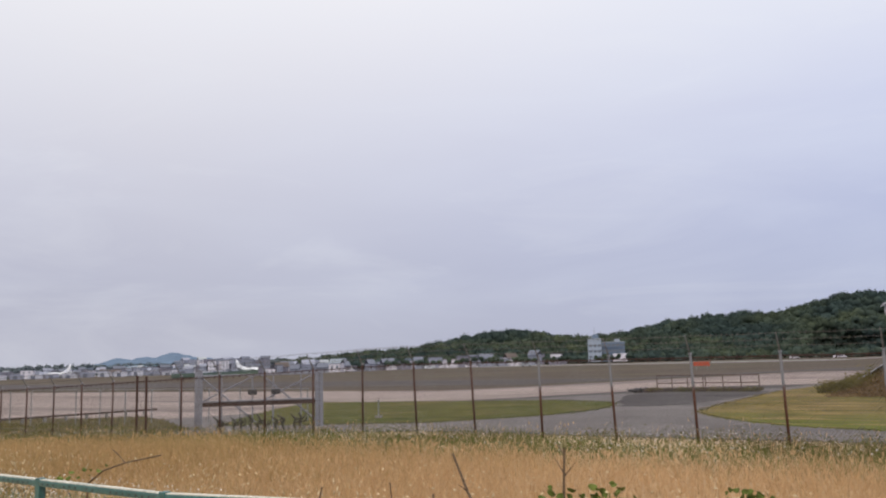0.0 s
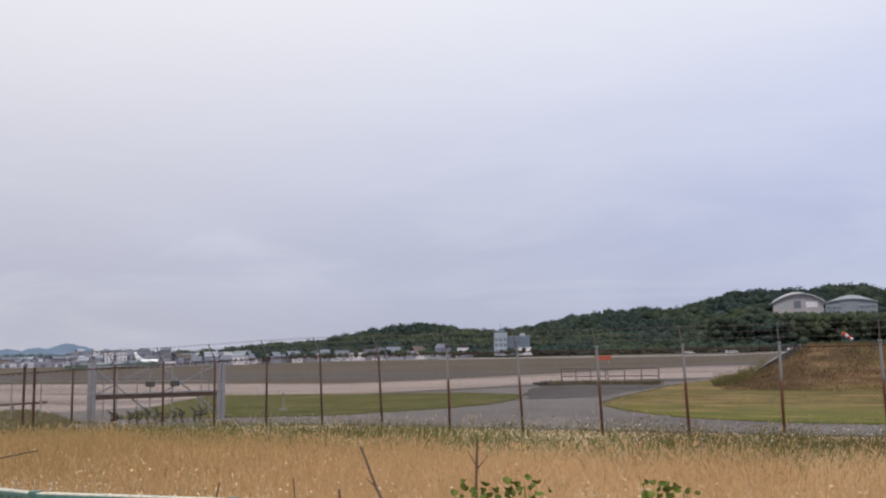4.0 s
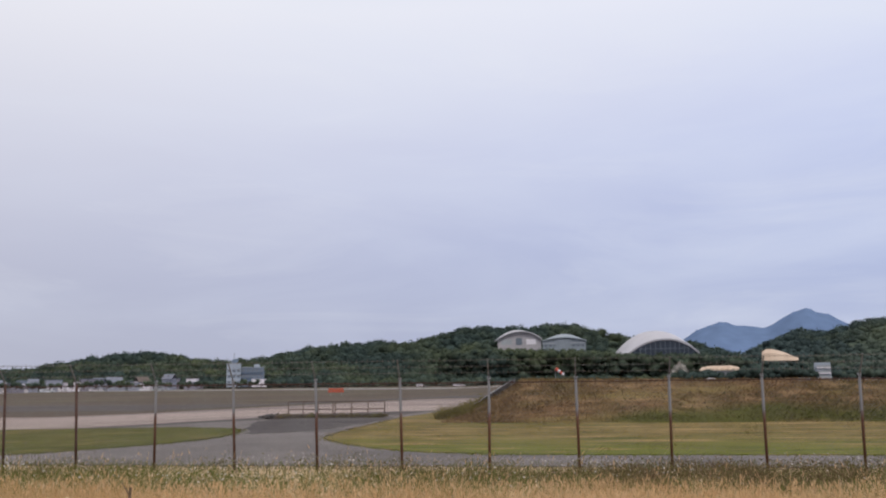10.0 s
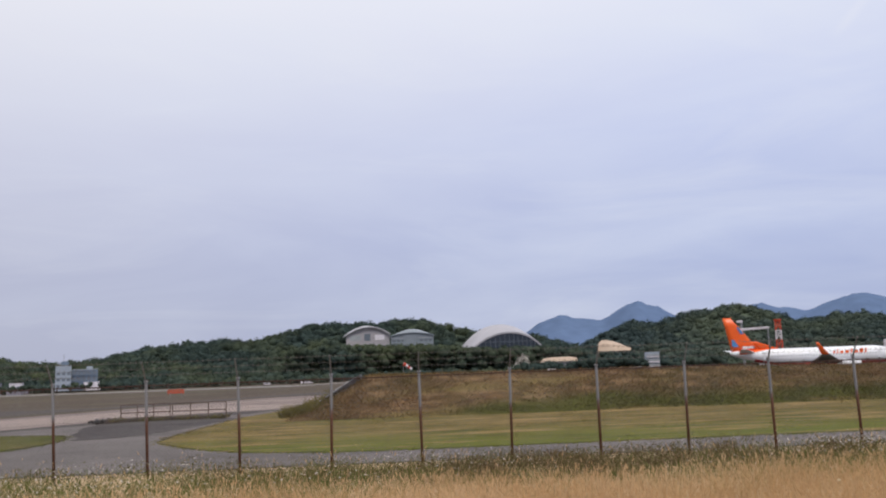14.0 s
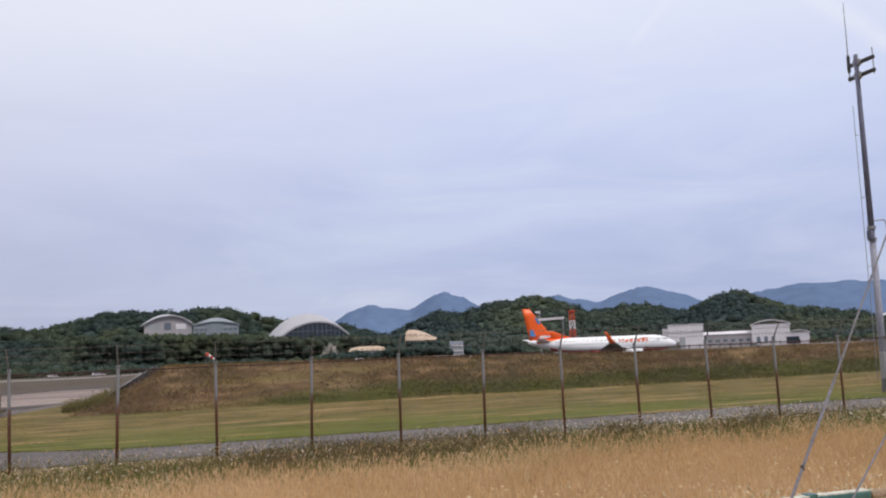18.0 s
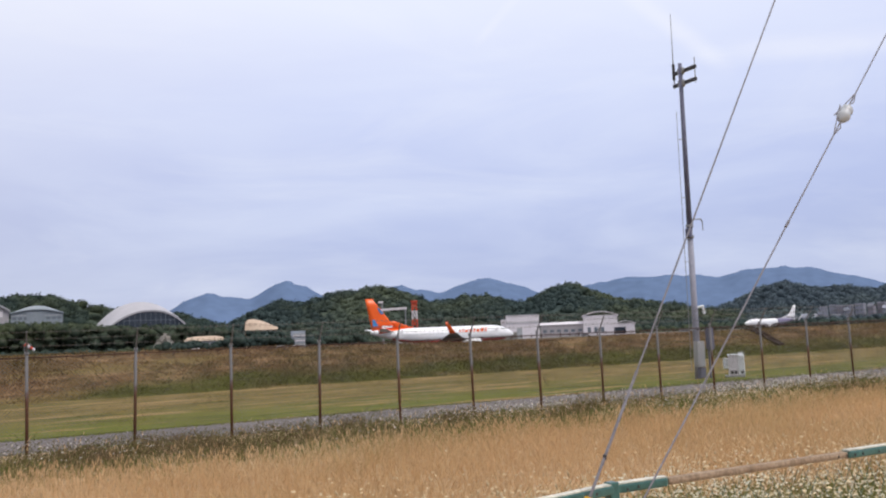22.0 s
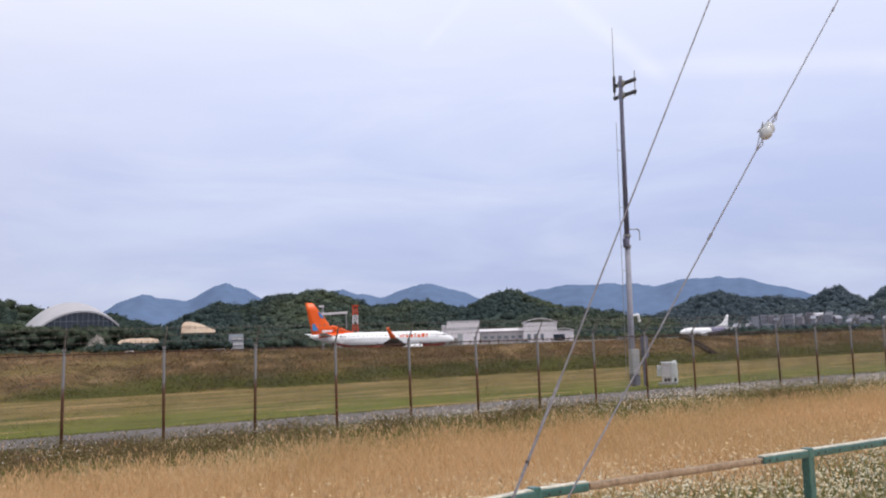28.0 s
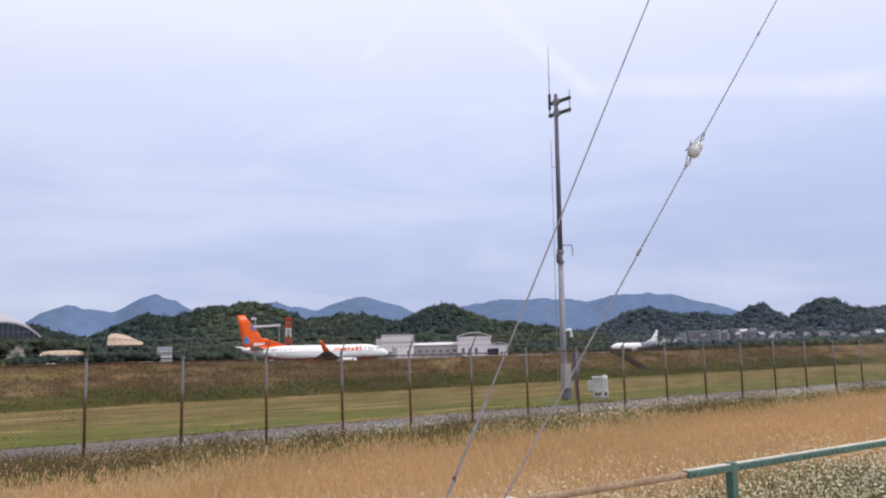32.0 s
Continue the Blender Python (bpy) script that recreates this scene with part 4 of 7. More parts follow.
    part("dorsal_fillet", aerofoil((-7.6, 0, 5.25), (-13.0, 0, 7.2), 5.0, 1.2, 0.22, 0.3, (0, 1, 0)), tail, jt, smooth=True)
    if lettering:
        # tail colour wrapped over the upper rear fuselage, deeper towards the tail cone
        rr = []
        for k in range(11):
            f = k / 10
            xx = -9.5 - 7.6 * f
            cz, ry, rz = [np.interp(19 - xx, [q[0] for q in FUSE], [q[j] for q in FUSE]) for j in (1, 2, 3)]
            a = radians(8 + 92 * f ** 1.1)
            outer = [(xx, (ry + 0.035) * math.sin(q), cz + (rz + 0.035) * math.cos(q)) for q in np.linspace(-a, a, 15)]
            inner = [(xx, (ry - 0.04) * math.sin(q), cz + (rz - 0.04) * math.cos(q)) for q in np.linspace(a, -a, 15)]
            rr.append(outer + inner)
        part("rear_band", loft(B(), rr), tail, jt, "orange wrapped over the rear fuselage", smooth=True)
    # cockpit glazing
    for sd in (1, -1):
        for k, (xx, zz, w) in enumerate(((16.35, 4.05, 0.55), (15.75, 4.18, 0.5), (15.2, 4.25, 0.45))):
            d = 19 - xx
            ry = np.interp(d, [f[0] for f in FUSE], [f[2] for f in FUSE])
            part("cockpit_window", box(B(), (xx, sd * ry * (0.70 + 0.06 * k), zz), (w, 0.12, 0.42), 0.03, None), m_glass, jt)
    # cabin windows and doors
    if windows:
        win = mesh_of(box(B(), (0, 0, 0), (0.24, 0.05, 0.34), 0.02), "cabin_window")
        win.materials.append(m_cabin)
        for sd in (1, -1):
            for k in range(40):
                share("cabin_window", win, jt, pose(12.6 - k * 0.62, sd * 1.845, 3.72))
        door = mesh_of(box(B(), (0, 0, 0), (0.85, 0.05, 1.8), 0.02), "cabin_door")
        door.materials.append(paint)
        for sd in (1, -1):
            for xx in (13.4, -13.2 + 1.5):
                share("cabin_door", door, jt, pose(xx, sd * (1.84 if xx > 0 else 1.62), 3.6 if xx > 0 else 3.85))
    if lettering:
        # the airline's mark as plain slanted strokes in its colour
        for sd in (1, -1):
            xx = 10.6
            for w, h in ((0.35, 1.5), (0.75, 1.5), (0.75, 1.1), (0.35, 1.5), (0.8, 1.1), (0.75, 1.0), (0.28, 1.4), (0.4, 1.0)):
                sh = Matrix.Identity(4)
                sh[0][2] = 0.18
                bm = box(B(), (0, 0, 0), (w, 0.05, h), 0.02, sh)
                ob = part("mark_stroke", bm, lettering, jt)
                ob.matrix_basis = pose(xx - w / 2, sd * 1.80, 4.05 + (h - 1.5) * 0.3)
                xx -= w + 0.42
            part("fin_patch", aerofoil((-17.0, sd * 0.20, 6.1), (-17.9, sd * 0.16, 7.7), 1.5, 0.6, 0.10, 0.06, (0, 1, 0)), m_blue, jt, "blue patch on the fin")
            part("fin_patch", aerofoil((-15.6, sd * 0.19, 9.0), (-16.7, sd * 0.14, 10.5), 0.8, 0.5, 0.10, 0.06, (0, 1, 0)), m_blue, jt, "pale blue fleck on the fin")
            part("fin_mark", box(B(), (-14.9, sd * 0.30, 5.9), (2.6, 0.05, 0.5), 0.02), m_white, jt, "pale wordmark strokes")
    return jt


# the taxiing airliner, standing where it is seen longest
jet(92.6, 187.6, -0.95, -5.0, "white airliner with orange tail and red belly on the taxiway", m_white, m_orange, m_red, m_orange)

# ---- buildings and airfield fittings ----
def el_z(el, d):
    return 2.05 + d * math.tan(radians(el))


def win_part(parent, x, y, z, w, h, mat=None):
    part("window", box(B(), (x, y, z), (w, 0.12, h), 0.02), mat or m_winfar, parent)


def roof_gable(bm, w, d, z0, z1, over=0.4):
    hw, hd = w / 2 + over, d / 2 + over
    prof = [(-hw, z0 - 0.15), (0, z1), (hw, z0 - 0.15), (hw, z0 - 0.4), (0, z1 - 0.3), (-hw, z0 - 0.4)]
    return loft(bm, [[(x, -hd, z) for x, z in prof], [(x, hd, z) for x, z in prof]])


def arch_roof(bm, w, d, z0, z1, n=18, t=0.5, over=0.6, skew=0.0, front=None):
    """A shallow vaulted shell; its front edge may rise less than its back."""
    hw, hd = w / 2 + over, d / 2 + over
    rings = []
    for y, top in ((-hd, z1 if front is None else front), (-hd * 0.3, z1 if front is None else front + 0.6 * (z1 - front)), (hd, z1)):
        out = [(hw * u + skew * (1 - u * u), y, z0 + (top - z0) * (1 - u * u)) for u in np.linspace(-1, 1, n + 1)]
        inn = [(x * 0.985, yy, z - t) for x, yy, z in out]
        rings.append(out + inn[::-1])
    return loft(bm, rings)


def gable_fill(bm, w, y, z0, z1, base, n=18, thick=0.4):
    out = [(w / 2 * u, z0 + (z1 - z0) * (1 - u * u)) for u in np.linspace(-1, 1, n + 1)]
    prof = [(-w / 2, base)] + out + [(w / 2, base)]
    return loft(bm, [[(x, y, z) for x, z in prof], [(x, y + thick, z) for x, z in prof]])


def storeys(parent, w, y, z0, z1, rows, cols, wm=0.6, hm=0.5):
    for r in range(rows):
        for c in range(cols):
            win_part(parent, -w / 2 + w * (c + 0.5) / cols, y, z0 + (z1 - z0) * (r + 0.55) / rows, w / cols * wm, (z1 - z0) / rows * hm)


def spot(az0, az1, d):
    mid = (az0 + az1) / 2
    return polar(mid, d), mid, 2 * d * math.tan(radians(abs(az1 - az0) / 2))


# pale blue office block with a stair tower
p, az, w = spot(22.35, 19.85, 480)
t = thing("office_building", p.x, p.y, -1.0, "pale blue three-storey airport building with a roof tower", "building", rz=az)
part("wall", box(B(), (-w * 0.30, 6, 6.4), (w * 0.36, 12, 12.8), 0.15), m_wall_bw, t, "paler stair block")
part("wall", box(B(), (w * 0.19, 7, 5.4), (w * 0.60, 12, 10.8), 0.15), m_wall_b, t)
part("roof", box(B(), (-w * 0.30, 6, 12.95), (w * 0.37, 12.3, 0.3), 0.1), m_wall_g, t)
part("roof", box(B(), (w * 0.19, 7, 10.95), (w * 0.61, 12.3, 0.3), 0.1), m_wall_g, t)
part("stair_tower", box(B(), (-w * 0.27, 5, 14.2), (3.4, 4, 2.4), 0.1), m_wall_b, t)
part("roof_tank", box(B(), (w * 0.30, 6, 11.8), (3.0, 3, 1.6), 0.1), m_wall_bw, t)
part("roof_mast", tube(B(), (-w * 0.3, 5, 15), (-w * 0.3, 5, 19), 0.12), m_galv, t)
storeys(t, w * 0.94, -0.05, 1.0, 10.4, 3, 8, 0.7, 0.45)
part("annex", box(B(), (w * 0.36, -3, 2.2), (8, 6, 4.4), 0.1), m_wall_w, t, "low white annex")

# two sheds on the hill
D = 690
p, az, w = spot(4.5, 1.2, D)
z0 = el_z(2.22, D)
t = thing("hill_hangar", p.x, p.y, z0 - 6, "white hall with a curved pinkish roof on the wooded hill", "hangar", rz=az)
rings = []
for f in (0.0, 0.5, 1.0):
    out = [(w * (0.06 * (1 - f)) + w * 0.47 * u + 1.5 * (1 - u * u), -1.5 + 26 * f, 11.4 + (6.6 + 2.2 * f) * (1 - u * u)) for u in np.linspace(-1, 1, 19)]
    rings.append(out + [(x * 0.985, y, z - 0.9) for x, y, z in out][::-1])
part("roof", loft(B(), rings), m_roof_pink, t, "curved pale roof")
part("front_wall", loft(B(), [[(w * -0.38, y, 0)] + [(w * 0.06 + w * 0.45 * u + 1.5 * (1 - u * u), y, 10.6 + 6.4 * (1 - u * u)) for u in np.linspace(-1, 1, 19)] + [(w * 0.50, y, 0)] for y in (0.6, 24.0)]), m_hall_wall, t, "pinkish front wall with shade in its colour")
# solid dark panel stands in for the shade inside the doorway
part("hall_door", box(B(), (2.0, 0.5, 6 + 3.4), (5.0, 0.3, 5.6), 0.05), m_winfar, t, "dark panel for the shade in an open doorway")
part("wall_panel", box(B(), (-8, 0.52, 6 + 3.0), (9.0, 0.3, 4.4), 0.05), m_wall_g, t)
part("wall_panel", box(B(), (12, 0.52, 6 + 3.0), (8.0, 0.3, 4.4), 0.05), m_wall_w, t)
p, az, w = spot(1.12, -1.84, D)
z0 = el_z(1.97, D)
t = thing("hill_hangar", p.x, p.y, z0 - 6, "white hall with a grey curved roof and door on the hill", "hangar", rz=az)
part("wall", box(B(), (0, 14, 6.0), (w * 0.98, 26, 13.0), 0.1), m_wall_w, t)
part("gable", gable_fill(B(), w * 0.98, 0.6, 13.2, 15.0, 0), m_roof_grey, t)
part("hall_door", box(B(), (-w * 0.03, 0.2, 8.6), (w * 0.34, 0.5, 9.0), 0.05), m_roof_grey, t, "wide grey sliding door")
made = part("roof", arch_roof(B(), w, 28, 6 + 6.4, 6 + 13.4, front=6 + 9.2), m_roof_grey, t, "grey curved roof")
made.location.y = 14
for k in range(9):
    win_part(t, -w * 0.42 + w * 0.105 * k, 0.42, 6 + 2.6, w * 0.075, 1.6)
part("wall_band", box(B(), (0, 0.45, 6 + 4.6), (w * 0.98, 0.2, 0.8), 0.05), m_wall_g, t)

# large arched hall with a glazed front: the shell rises from the front arch to a wider, taller back arch
p = polar(-6.3, D)
z0 = el_z(1.55, D)
t = thing("arched_hall", p.x, p.y, z0, "large hall with a pale arched roof and dark glazed front", "hall", rz=-6.3)


def arch_line(half, rise, mid, y, n=28, peak=0.0):
    return [(mid + half * u + peak * (1 - u * u), y, rise * (1 - abs(u) ** 2.15)) for u in np.linspace(-1, 1, n + 1)]


rings = []
for f in (0.0, 0.25, 0.5, 0.75, 1.0):
    out = arch_line(27.5 + 6.2 * f, 11.2 + 8.0 * f ** 0.8, 6.2 - 5.9 * f, -12 + 34 * f, peak=2.0 * (1 - f))
    inn = [(x * 0.98 + 0.1, y, z - 1.3) for x, y, z in out]
    rings.append(out + inn[::-1])
part("roof", loft(B(), rings), m_roof_pink, t, "pale curved shell roof", smooth=False)
face = arch_line(26.2, 10.0, 6.2, -11.0, peak=2.0)
part("glazed_front", loft(B(), [[(-20.0, y, -8.0)] + [(x, y, z) for x, _, z in face] + [(32.4, y, -8.0)] for y in (-11.0, -10.6)]), m_glass, t, "dark glazed gable")
for k in range(-6, 7):
    u = k * 0.14
    h = 10.0 * (1 - abs(u) ** 2.15)
    part("mullion", box(B(), (6.2 + 26.2 * u + 2.0 * (1 - u * u), -11.15, (h - 8) / 2), (0.28, 0.25, h + 8)), m_winfar, t)
part("transom", box(B(), (6.2, -11.15, 3.4), (40, 0.22, 0.3)), m_winfar, t)
part("base_wall", box(B(), (0, 6, -5.0), (58, 30, 8.0)), m_wall_g, t)

m_house_brown = M("brown_plank_wall", (0.20, 0.13, 0.09), (0.15, 0.10, 0.07), var=0.15, scale=0.2, fine=1.5)
# tan sheds and small blocks at the hill's foot
D = 520
p, az, w = spot(-12.9, -15.1, D)
t = thing("tan_shed", p.x, p.y, -1, "tan shed with a large curved roof sloping one way", "shed", rz=az)
zl = el_z(1.72, D) + 1
crest = [(-9.6, -1.4), (-8.0, -0.2), (-5.0, 0.0), (-1.0, -0.9), (3.0, -2.4), (6.6, -4.2), (9.6, -6.0)]
rings = [[(x - 0.4, -5, zl - 7.0), (x, -2.5, zl + (z - 7.0) * 0.5 + 0.9), (x, 7, zl + z), (x, 7, zl + z - 0.4), (x, -2.3, zl + (z - 7.0) * 0.5 + 0.5), (x - 0.4, -4.8, zl - 7.4)] for x, z in crest]
part("roof", loft(B(), rings), m_tan, t)
part("end_wall", loft(B(), [[(x, -4.4, 0), (x, 6, 0), (x, 6, zl - 1.9), (x, -2.4, zl - 4.0), (x, -4.4, zl - 7.0)] for x in (-9.9, -9.5)]), m_house_brown, t, "brown end wall")
part("rib", tube(B(), (-4.6, -4.9, zl - 6.9), (-4.4, 6.8, zl + 0.1), 0.12, n=5), m_house_brown, t)
part("wall", box(B(), (0.4, 3, 2.6), (w - 1.4, 11, 5.2), 0.05), m_house_brown, t)
p, az, w = spot(-9.0, -11.6, D)
t = thing("tan_house", p.x, p.y, -1, "low tan building with a hipped roof", "building", rz=az)
part("wall", box(B(), (0, 5, 3.4), (w * 0.94, 9, 6.8), 0.1), m_wall_g, t)
part("roof", loft(B(), [[(-w / 2, -0.5, 6.6), (w / 2, -0.5, 6.6), (w / 2, 10.5, 6.6), (-w / 2, 10.5, 6.6)], [(-w * 0.42, 2.4, 8.6), (w * 0.44, 2.4, 8.6), (w * 0.44, 8, 8.6), (-w * 0.42, 8, 8.6)], [(-w * 0.2, 4.0, 9.4), (w * 0.28, 4.0, 9.4), (w * 0.28, 6.4, 9.4), (-w * 0.2, 6.4, 9.4)]]), m_tan, t)
storeys(t, w * 0.8, 0.45, 1, 6, 2, 6)
m_pale_tree = M("pale_dry_foliage", (0.66, 0.61, 0.57), (0.50, 0.48, 0.43), scale=0.3, fine=0.8, var=0.25, bump=0, island=0.25, world_space=True, spec=0.05, trans=0.3)
p = polar(-7.8, 500)
t = thing("pale_tree", p.x, p.y, -1, "pale greyish dry tree with a broad crown", "tree")
part("trunk", polytube(B(), [(0, 0, 0), (0.2, 0, 2.5), (0.0, 0.1, 5.0)], [0.4, 0.32, 0.22], 8), m_twig_far, t)
for dx, dz in ((-2.4, 7.2), (-0.8, 8.8), (1.2, 9.2), (2.6, 7.0)):
    part("limb", tube(B(), (0, 0, 4.4), (dx, 0.3, dz), 0.18, 0.07, n=6), m_twig_far, t)
lobes = np.array([(-3.2, 0, 6.2), (-1.6, 0.4, 8.4), (0.4, -0.3, 9.8), (2.2, 0.2, 8.6), (3.2, 0, 6.4), (0.2, -0.8, 6.8), (-0.6, 0.6, 4.8), (2.0, 0.4, 4.9), (-3.6, 0.2, 4.4)])
u = rng.normal(0, 1, (900, 3))
u /= np.linalg.norm(u, axis=1)[:, None]
q = lobes[rng.integers(0, len(lobes), 900)] + u * rng.uniform(0.6, 1.9, (900, 1))
crown = raw_mesh("crown", (q[:, None] + rng.normal(0, 0.32, (900, 3, 3))).reshape(-1, 3), np.arange(2700).reshape(-1, 3), m_pale_tree)
crown.parent = t
p, az, w = spot(-15.9, -16.85, D)
t = thing("white_block", p.x, p.y, -1, "small white three-storey block with open galleries", "building", rz=az)
part("wall", box(B(), (0, 4, 5.1), (w, 8, 10.2), 0.1), m_wall_bw, t)
# galleries are solid boxes, their shade given as plain grey
for k in range(3):
    part("gallery", box(B(), (w * 0.08, -0.3, 2.2 + 3.0 * k), (w * 0.80, 0.7, 1.5), 0.05), m_wall_g, t, "grey box for the shade of an open gallery")
    part("railing", box(B(), (w * 0.08, -0.8, 1.2 + 3.0 * k), (w * 0.84, 0.15, 0.8), 0.03), m_wall_w, t)

# long white terminal sheds
D = 480
p, az, w = spot(-30.5, -32.75, D)
t = thing("white_shed", p.x, p.y, -1, "white cube-shaped cargo shed", "shed", rz=az)
part("wall", box(B(), (0, 7, 6.6), (w, 14, 13.2), 0.15), m_wall_w, t)
part("roof", box(B(), (0, 7, 13.35), (w + 0.4, 14.4, 0.35), 0.1), m_wall_g, t)
part("side_wing", box(B(), (-w * 0.5 - 1.5, 8, 5.6), (3.0, 9, 11.2), 0.1), m_wall_w, t)
part("shed_door", box(B(), (-w * 0.1, -0.1, 3), (3.0, 0.3, 6), 0.05), m_wall_g, t)
part("wall_band", box(B(), (0, -0.08, 8.8), (w, 0.25, 0.4), 0.03), m_wall_g, t)
p, az, w = spot(-32.8, -39.1, D)
t = thing("terminal_shed", p.x, p.y, -1, "long low white terminal shed with a raised round-roofed hall", "terminal", rz=az)
part("long_wall", box(B(), (-w * 0.16, 6, 3.6), (w * 0.68, 10, 7.2), 0.1), m_hall_wall, t)
made = part("long_roof", arch_roof(B(), 10, w * 0.68, 7.0, 8.4, n=10, t=0.3), m_wall_w, t)
made.matrix_basis = pose(-w * 0.16, 6, 0, 0, 0, 90)
part("hall_wall", box(B(), (w * 0.14, 5, 5.6), (w * 0.36, 14, 11.2), 0.15), m_wall_w, t)
made = part("hall_roof", arch_roof(B(), w * 0.37, 14, 11.0, 13.6, n=14, t=0.4), m_wall_w, t)
made.location = (w * 0.14, 5, 0)
part("porch", box(B(), (w * 0.40, 3, 3.2), (w * 0.19, 9, 6.4), 0.15), m_wall_w, t)
made = part("porch_roof", arch_roof(B(), w * 0.2, 9, 6.2, 7.6, n=10, t=0.3), m_wall_w, t)
made.location = (w * 0.40, 3, 0)
part("dark_bay", box(B(), (w * 0.34, -1.8, 2.3), (w * 0.12, 0.5, 3.6), 0.05), m_glass, t)
for k in range(7):
    win_part(t, -w * 0.45 + k * w * 0.075, 0.9, 3.4, 2.2, 1.4)
for k in range(3):
    win_part(t, w * (0.02 + 0.07 * k), -2.1, 3.2, 1.8, 3.0)

# red and white lattice mast
p = polar(-24.28, 330)
t = thing("lattice_mast", p.x, p.y, -1, "red and white banded lattice light mast", "mast", rz=-24)
HM, NB = 17.0, 5
for k in range(NB):
    bm = B()
    za, zb = HM * k / NB, HM * (k + 1) / NB
    ra, rb = 1.15 - 0.07 * k, 1.15 - 0.07 * (k + 1)
    for sx in (-1, 1):
        for sy in (-1, 1):
            tube(bm, (sx * ra, sy * ra, za), (sx * rb, sy * rb, zb), 0.22, n=6)
    for s in ((1, -1), (-1, 1)):
        for yy in (-1, 1):
            tube(bm, (s[0] * ra, yy * ra, za), (s[1] * rb, yy * rb, zb), 0.16, n=5)
            tube(bm, (yy * ra, s[0] * ra, za), (yy * rb, s[1] * rb, zb), 0.16, n=5)
    box(bm, (0, 0, zb - 0.15), (2 * rb + 0.3, 2 * rb + 0.3, 0.3))
    part("mast_section", bm, m_tower_red if k % 2 == 0 else m_wall_w, t)
part("lamp_platform", box(B(), (0, 0, HM + 0.3), (2.6, 2.6, 0.5), 0.1), m_tower_red, t)

# approach-light gantry beside it
p = polar(-22.8, 345)
t = thing("light_gantry", p.x, p.y, -1, "white steel gantry with a long boom", "gantry", rz=-22.8)
zb = el_z(2.0, 345) + 1
part("boom", box(B(), (0.6, 0, zb), (11.5, 0.8, 0.9), 0.1, pose(0, 0, 0, 0, -2.0, 0)), m_wall_w, t)
part("column", tube(B(), (-4.2, 0, 0), (-4.2, 0, zb + 3.2), 0.45, 0.35), m_galv, t)
part("head", box(B(), (-4.8, 0, zb + 3.0), (2.2, 0.9, 0.8), 0.1), m_wall_w, t)
part("counterweight", box(B(), (-6.0, 0, zb + 0.2), (1.4, 0.9, 1.2), 0.15), m_wall_w, t)
part("column", tube(B(), (5.2, 0, 0), (5.2, 0, zb), 0.25, 0.25), m_galv, t)
part("cabin", box(B(), (0.2, 1, 5.4), (2.0, 2.0, 2.6), 0.1), m_wall_w, t)
part("cabin", box(B(), (2.4, 1, 2.4), (2.6, 2.0, 2.4), 0.1), m_wall_w, t)
t = thing("blast_wall", *polar(-27.9, 330)[:2], -1, "long low pale blast wall", "wall", rz=-27.9 - 4)
for k in range(12):
    part("wall_panel", box(B(), (-17.6 + 3.2 * k, 0, 1.75), (3.14, 0.35, 3.5), 0.04), m_pale, t)

# windsock, taxi sign
p = polar(0.1, 330)
t = thing("windsock", p.x, p.y, -1, "red and white windsock on a short pole", "windsock", rz=10)
part("pole", tube(B(), (-1.2, 0, 0), (-1.2, 0, 7.0), 0.09), m_galv, t)
for k in range(4):
    part("sock_band", tube(B(), (-1.1 + 0.8 * k, 0, 6.6 - 0.55 * k), (-0.3 + 0.8 * k, 0, 6.05 - 0.55 * k), 0.75 - 0.08 * k, 0.67 - 0.08 * k, n=12), m_tower_red if k % 2 == 0 else m_wall_w, t)
p = polar(15.2, 132)
t = thing("taxiway_sign", p.x, p.y, -0.3, "orange-red taxiway sign board on short legs", "sign", rz=15)
part("board", box(B(), (0, 0, 0.85), (2.4, 0.18, 0.62), 0.03), m_sign, t)
for sx in (-0.8, 0.8):
    part("leg", tube(B(), (sx, 0, 0), (sx, 0, 0.6), 0.05), m_galv, t)

# white airliners parked and taxiing far off
jet(*polar(44.6, 842)[:2], -5.15, 41, "small-looking white airliner far across the apron", m_white, m_white, None, None, False)
jet(*polar(56.9, 905)[:2], -5.15, 57 + 138, "white airliner parked far across the apron", m_white, m_white, None, None, False)
jet(*polar(-47.55, 525)[:2], -1.0, 176, "white airliner with a purple rear fuselage beyond the bank", m_white, m_white, None, None, False, m_navy)


# ---- service vehicles by the far boundary ----
def van(az, d, ln, h, paint, label, category):
    p = polar(az, d)
    t = thing("service_van", p.x, p.y, float(ground_z(p.x, p.y)), label, category, "service vehicles", rz=az + random.uniform(-12, 12))
    prof = [(-ln / 2, 0.45), (-ln / 2, h * 0.9), (-ln * 0.42, h), (ln * 0.25, h), (ln * 0.36, h * 0.62), (ln / 2, h * 0.5), (ln / 2, 0.45)]
    part("body", loft(B(), [[(x, y, z) for x, z in prof] for y in (-0.95, 0.95)]), paint, t)
    part("window", box(B(), (-ln * 0.05, -0.96, h * 0.75), (ln * 0.55, 0.06, h * 0.22), 0.02), m_glass, t)
    for x in (-ln * 0.3, ln * 0.32):
        part("wheel", tube(B(), (x, -1.0, 0.36), (x, 1.0, 0.36), 0.36, n=10), m_tyre, t)


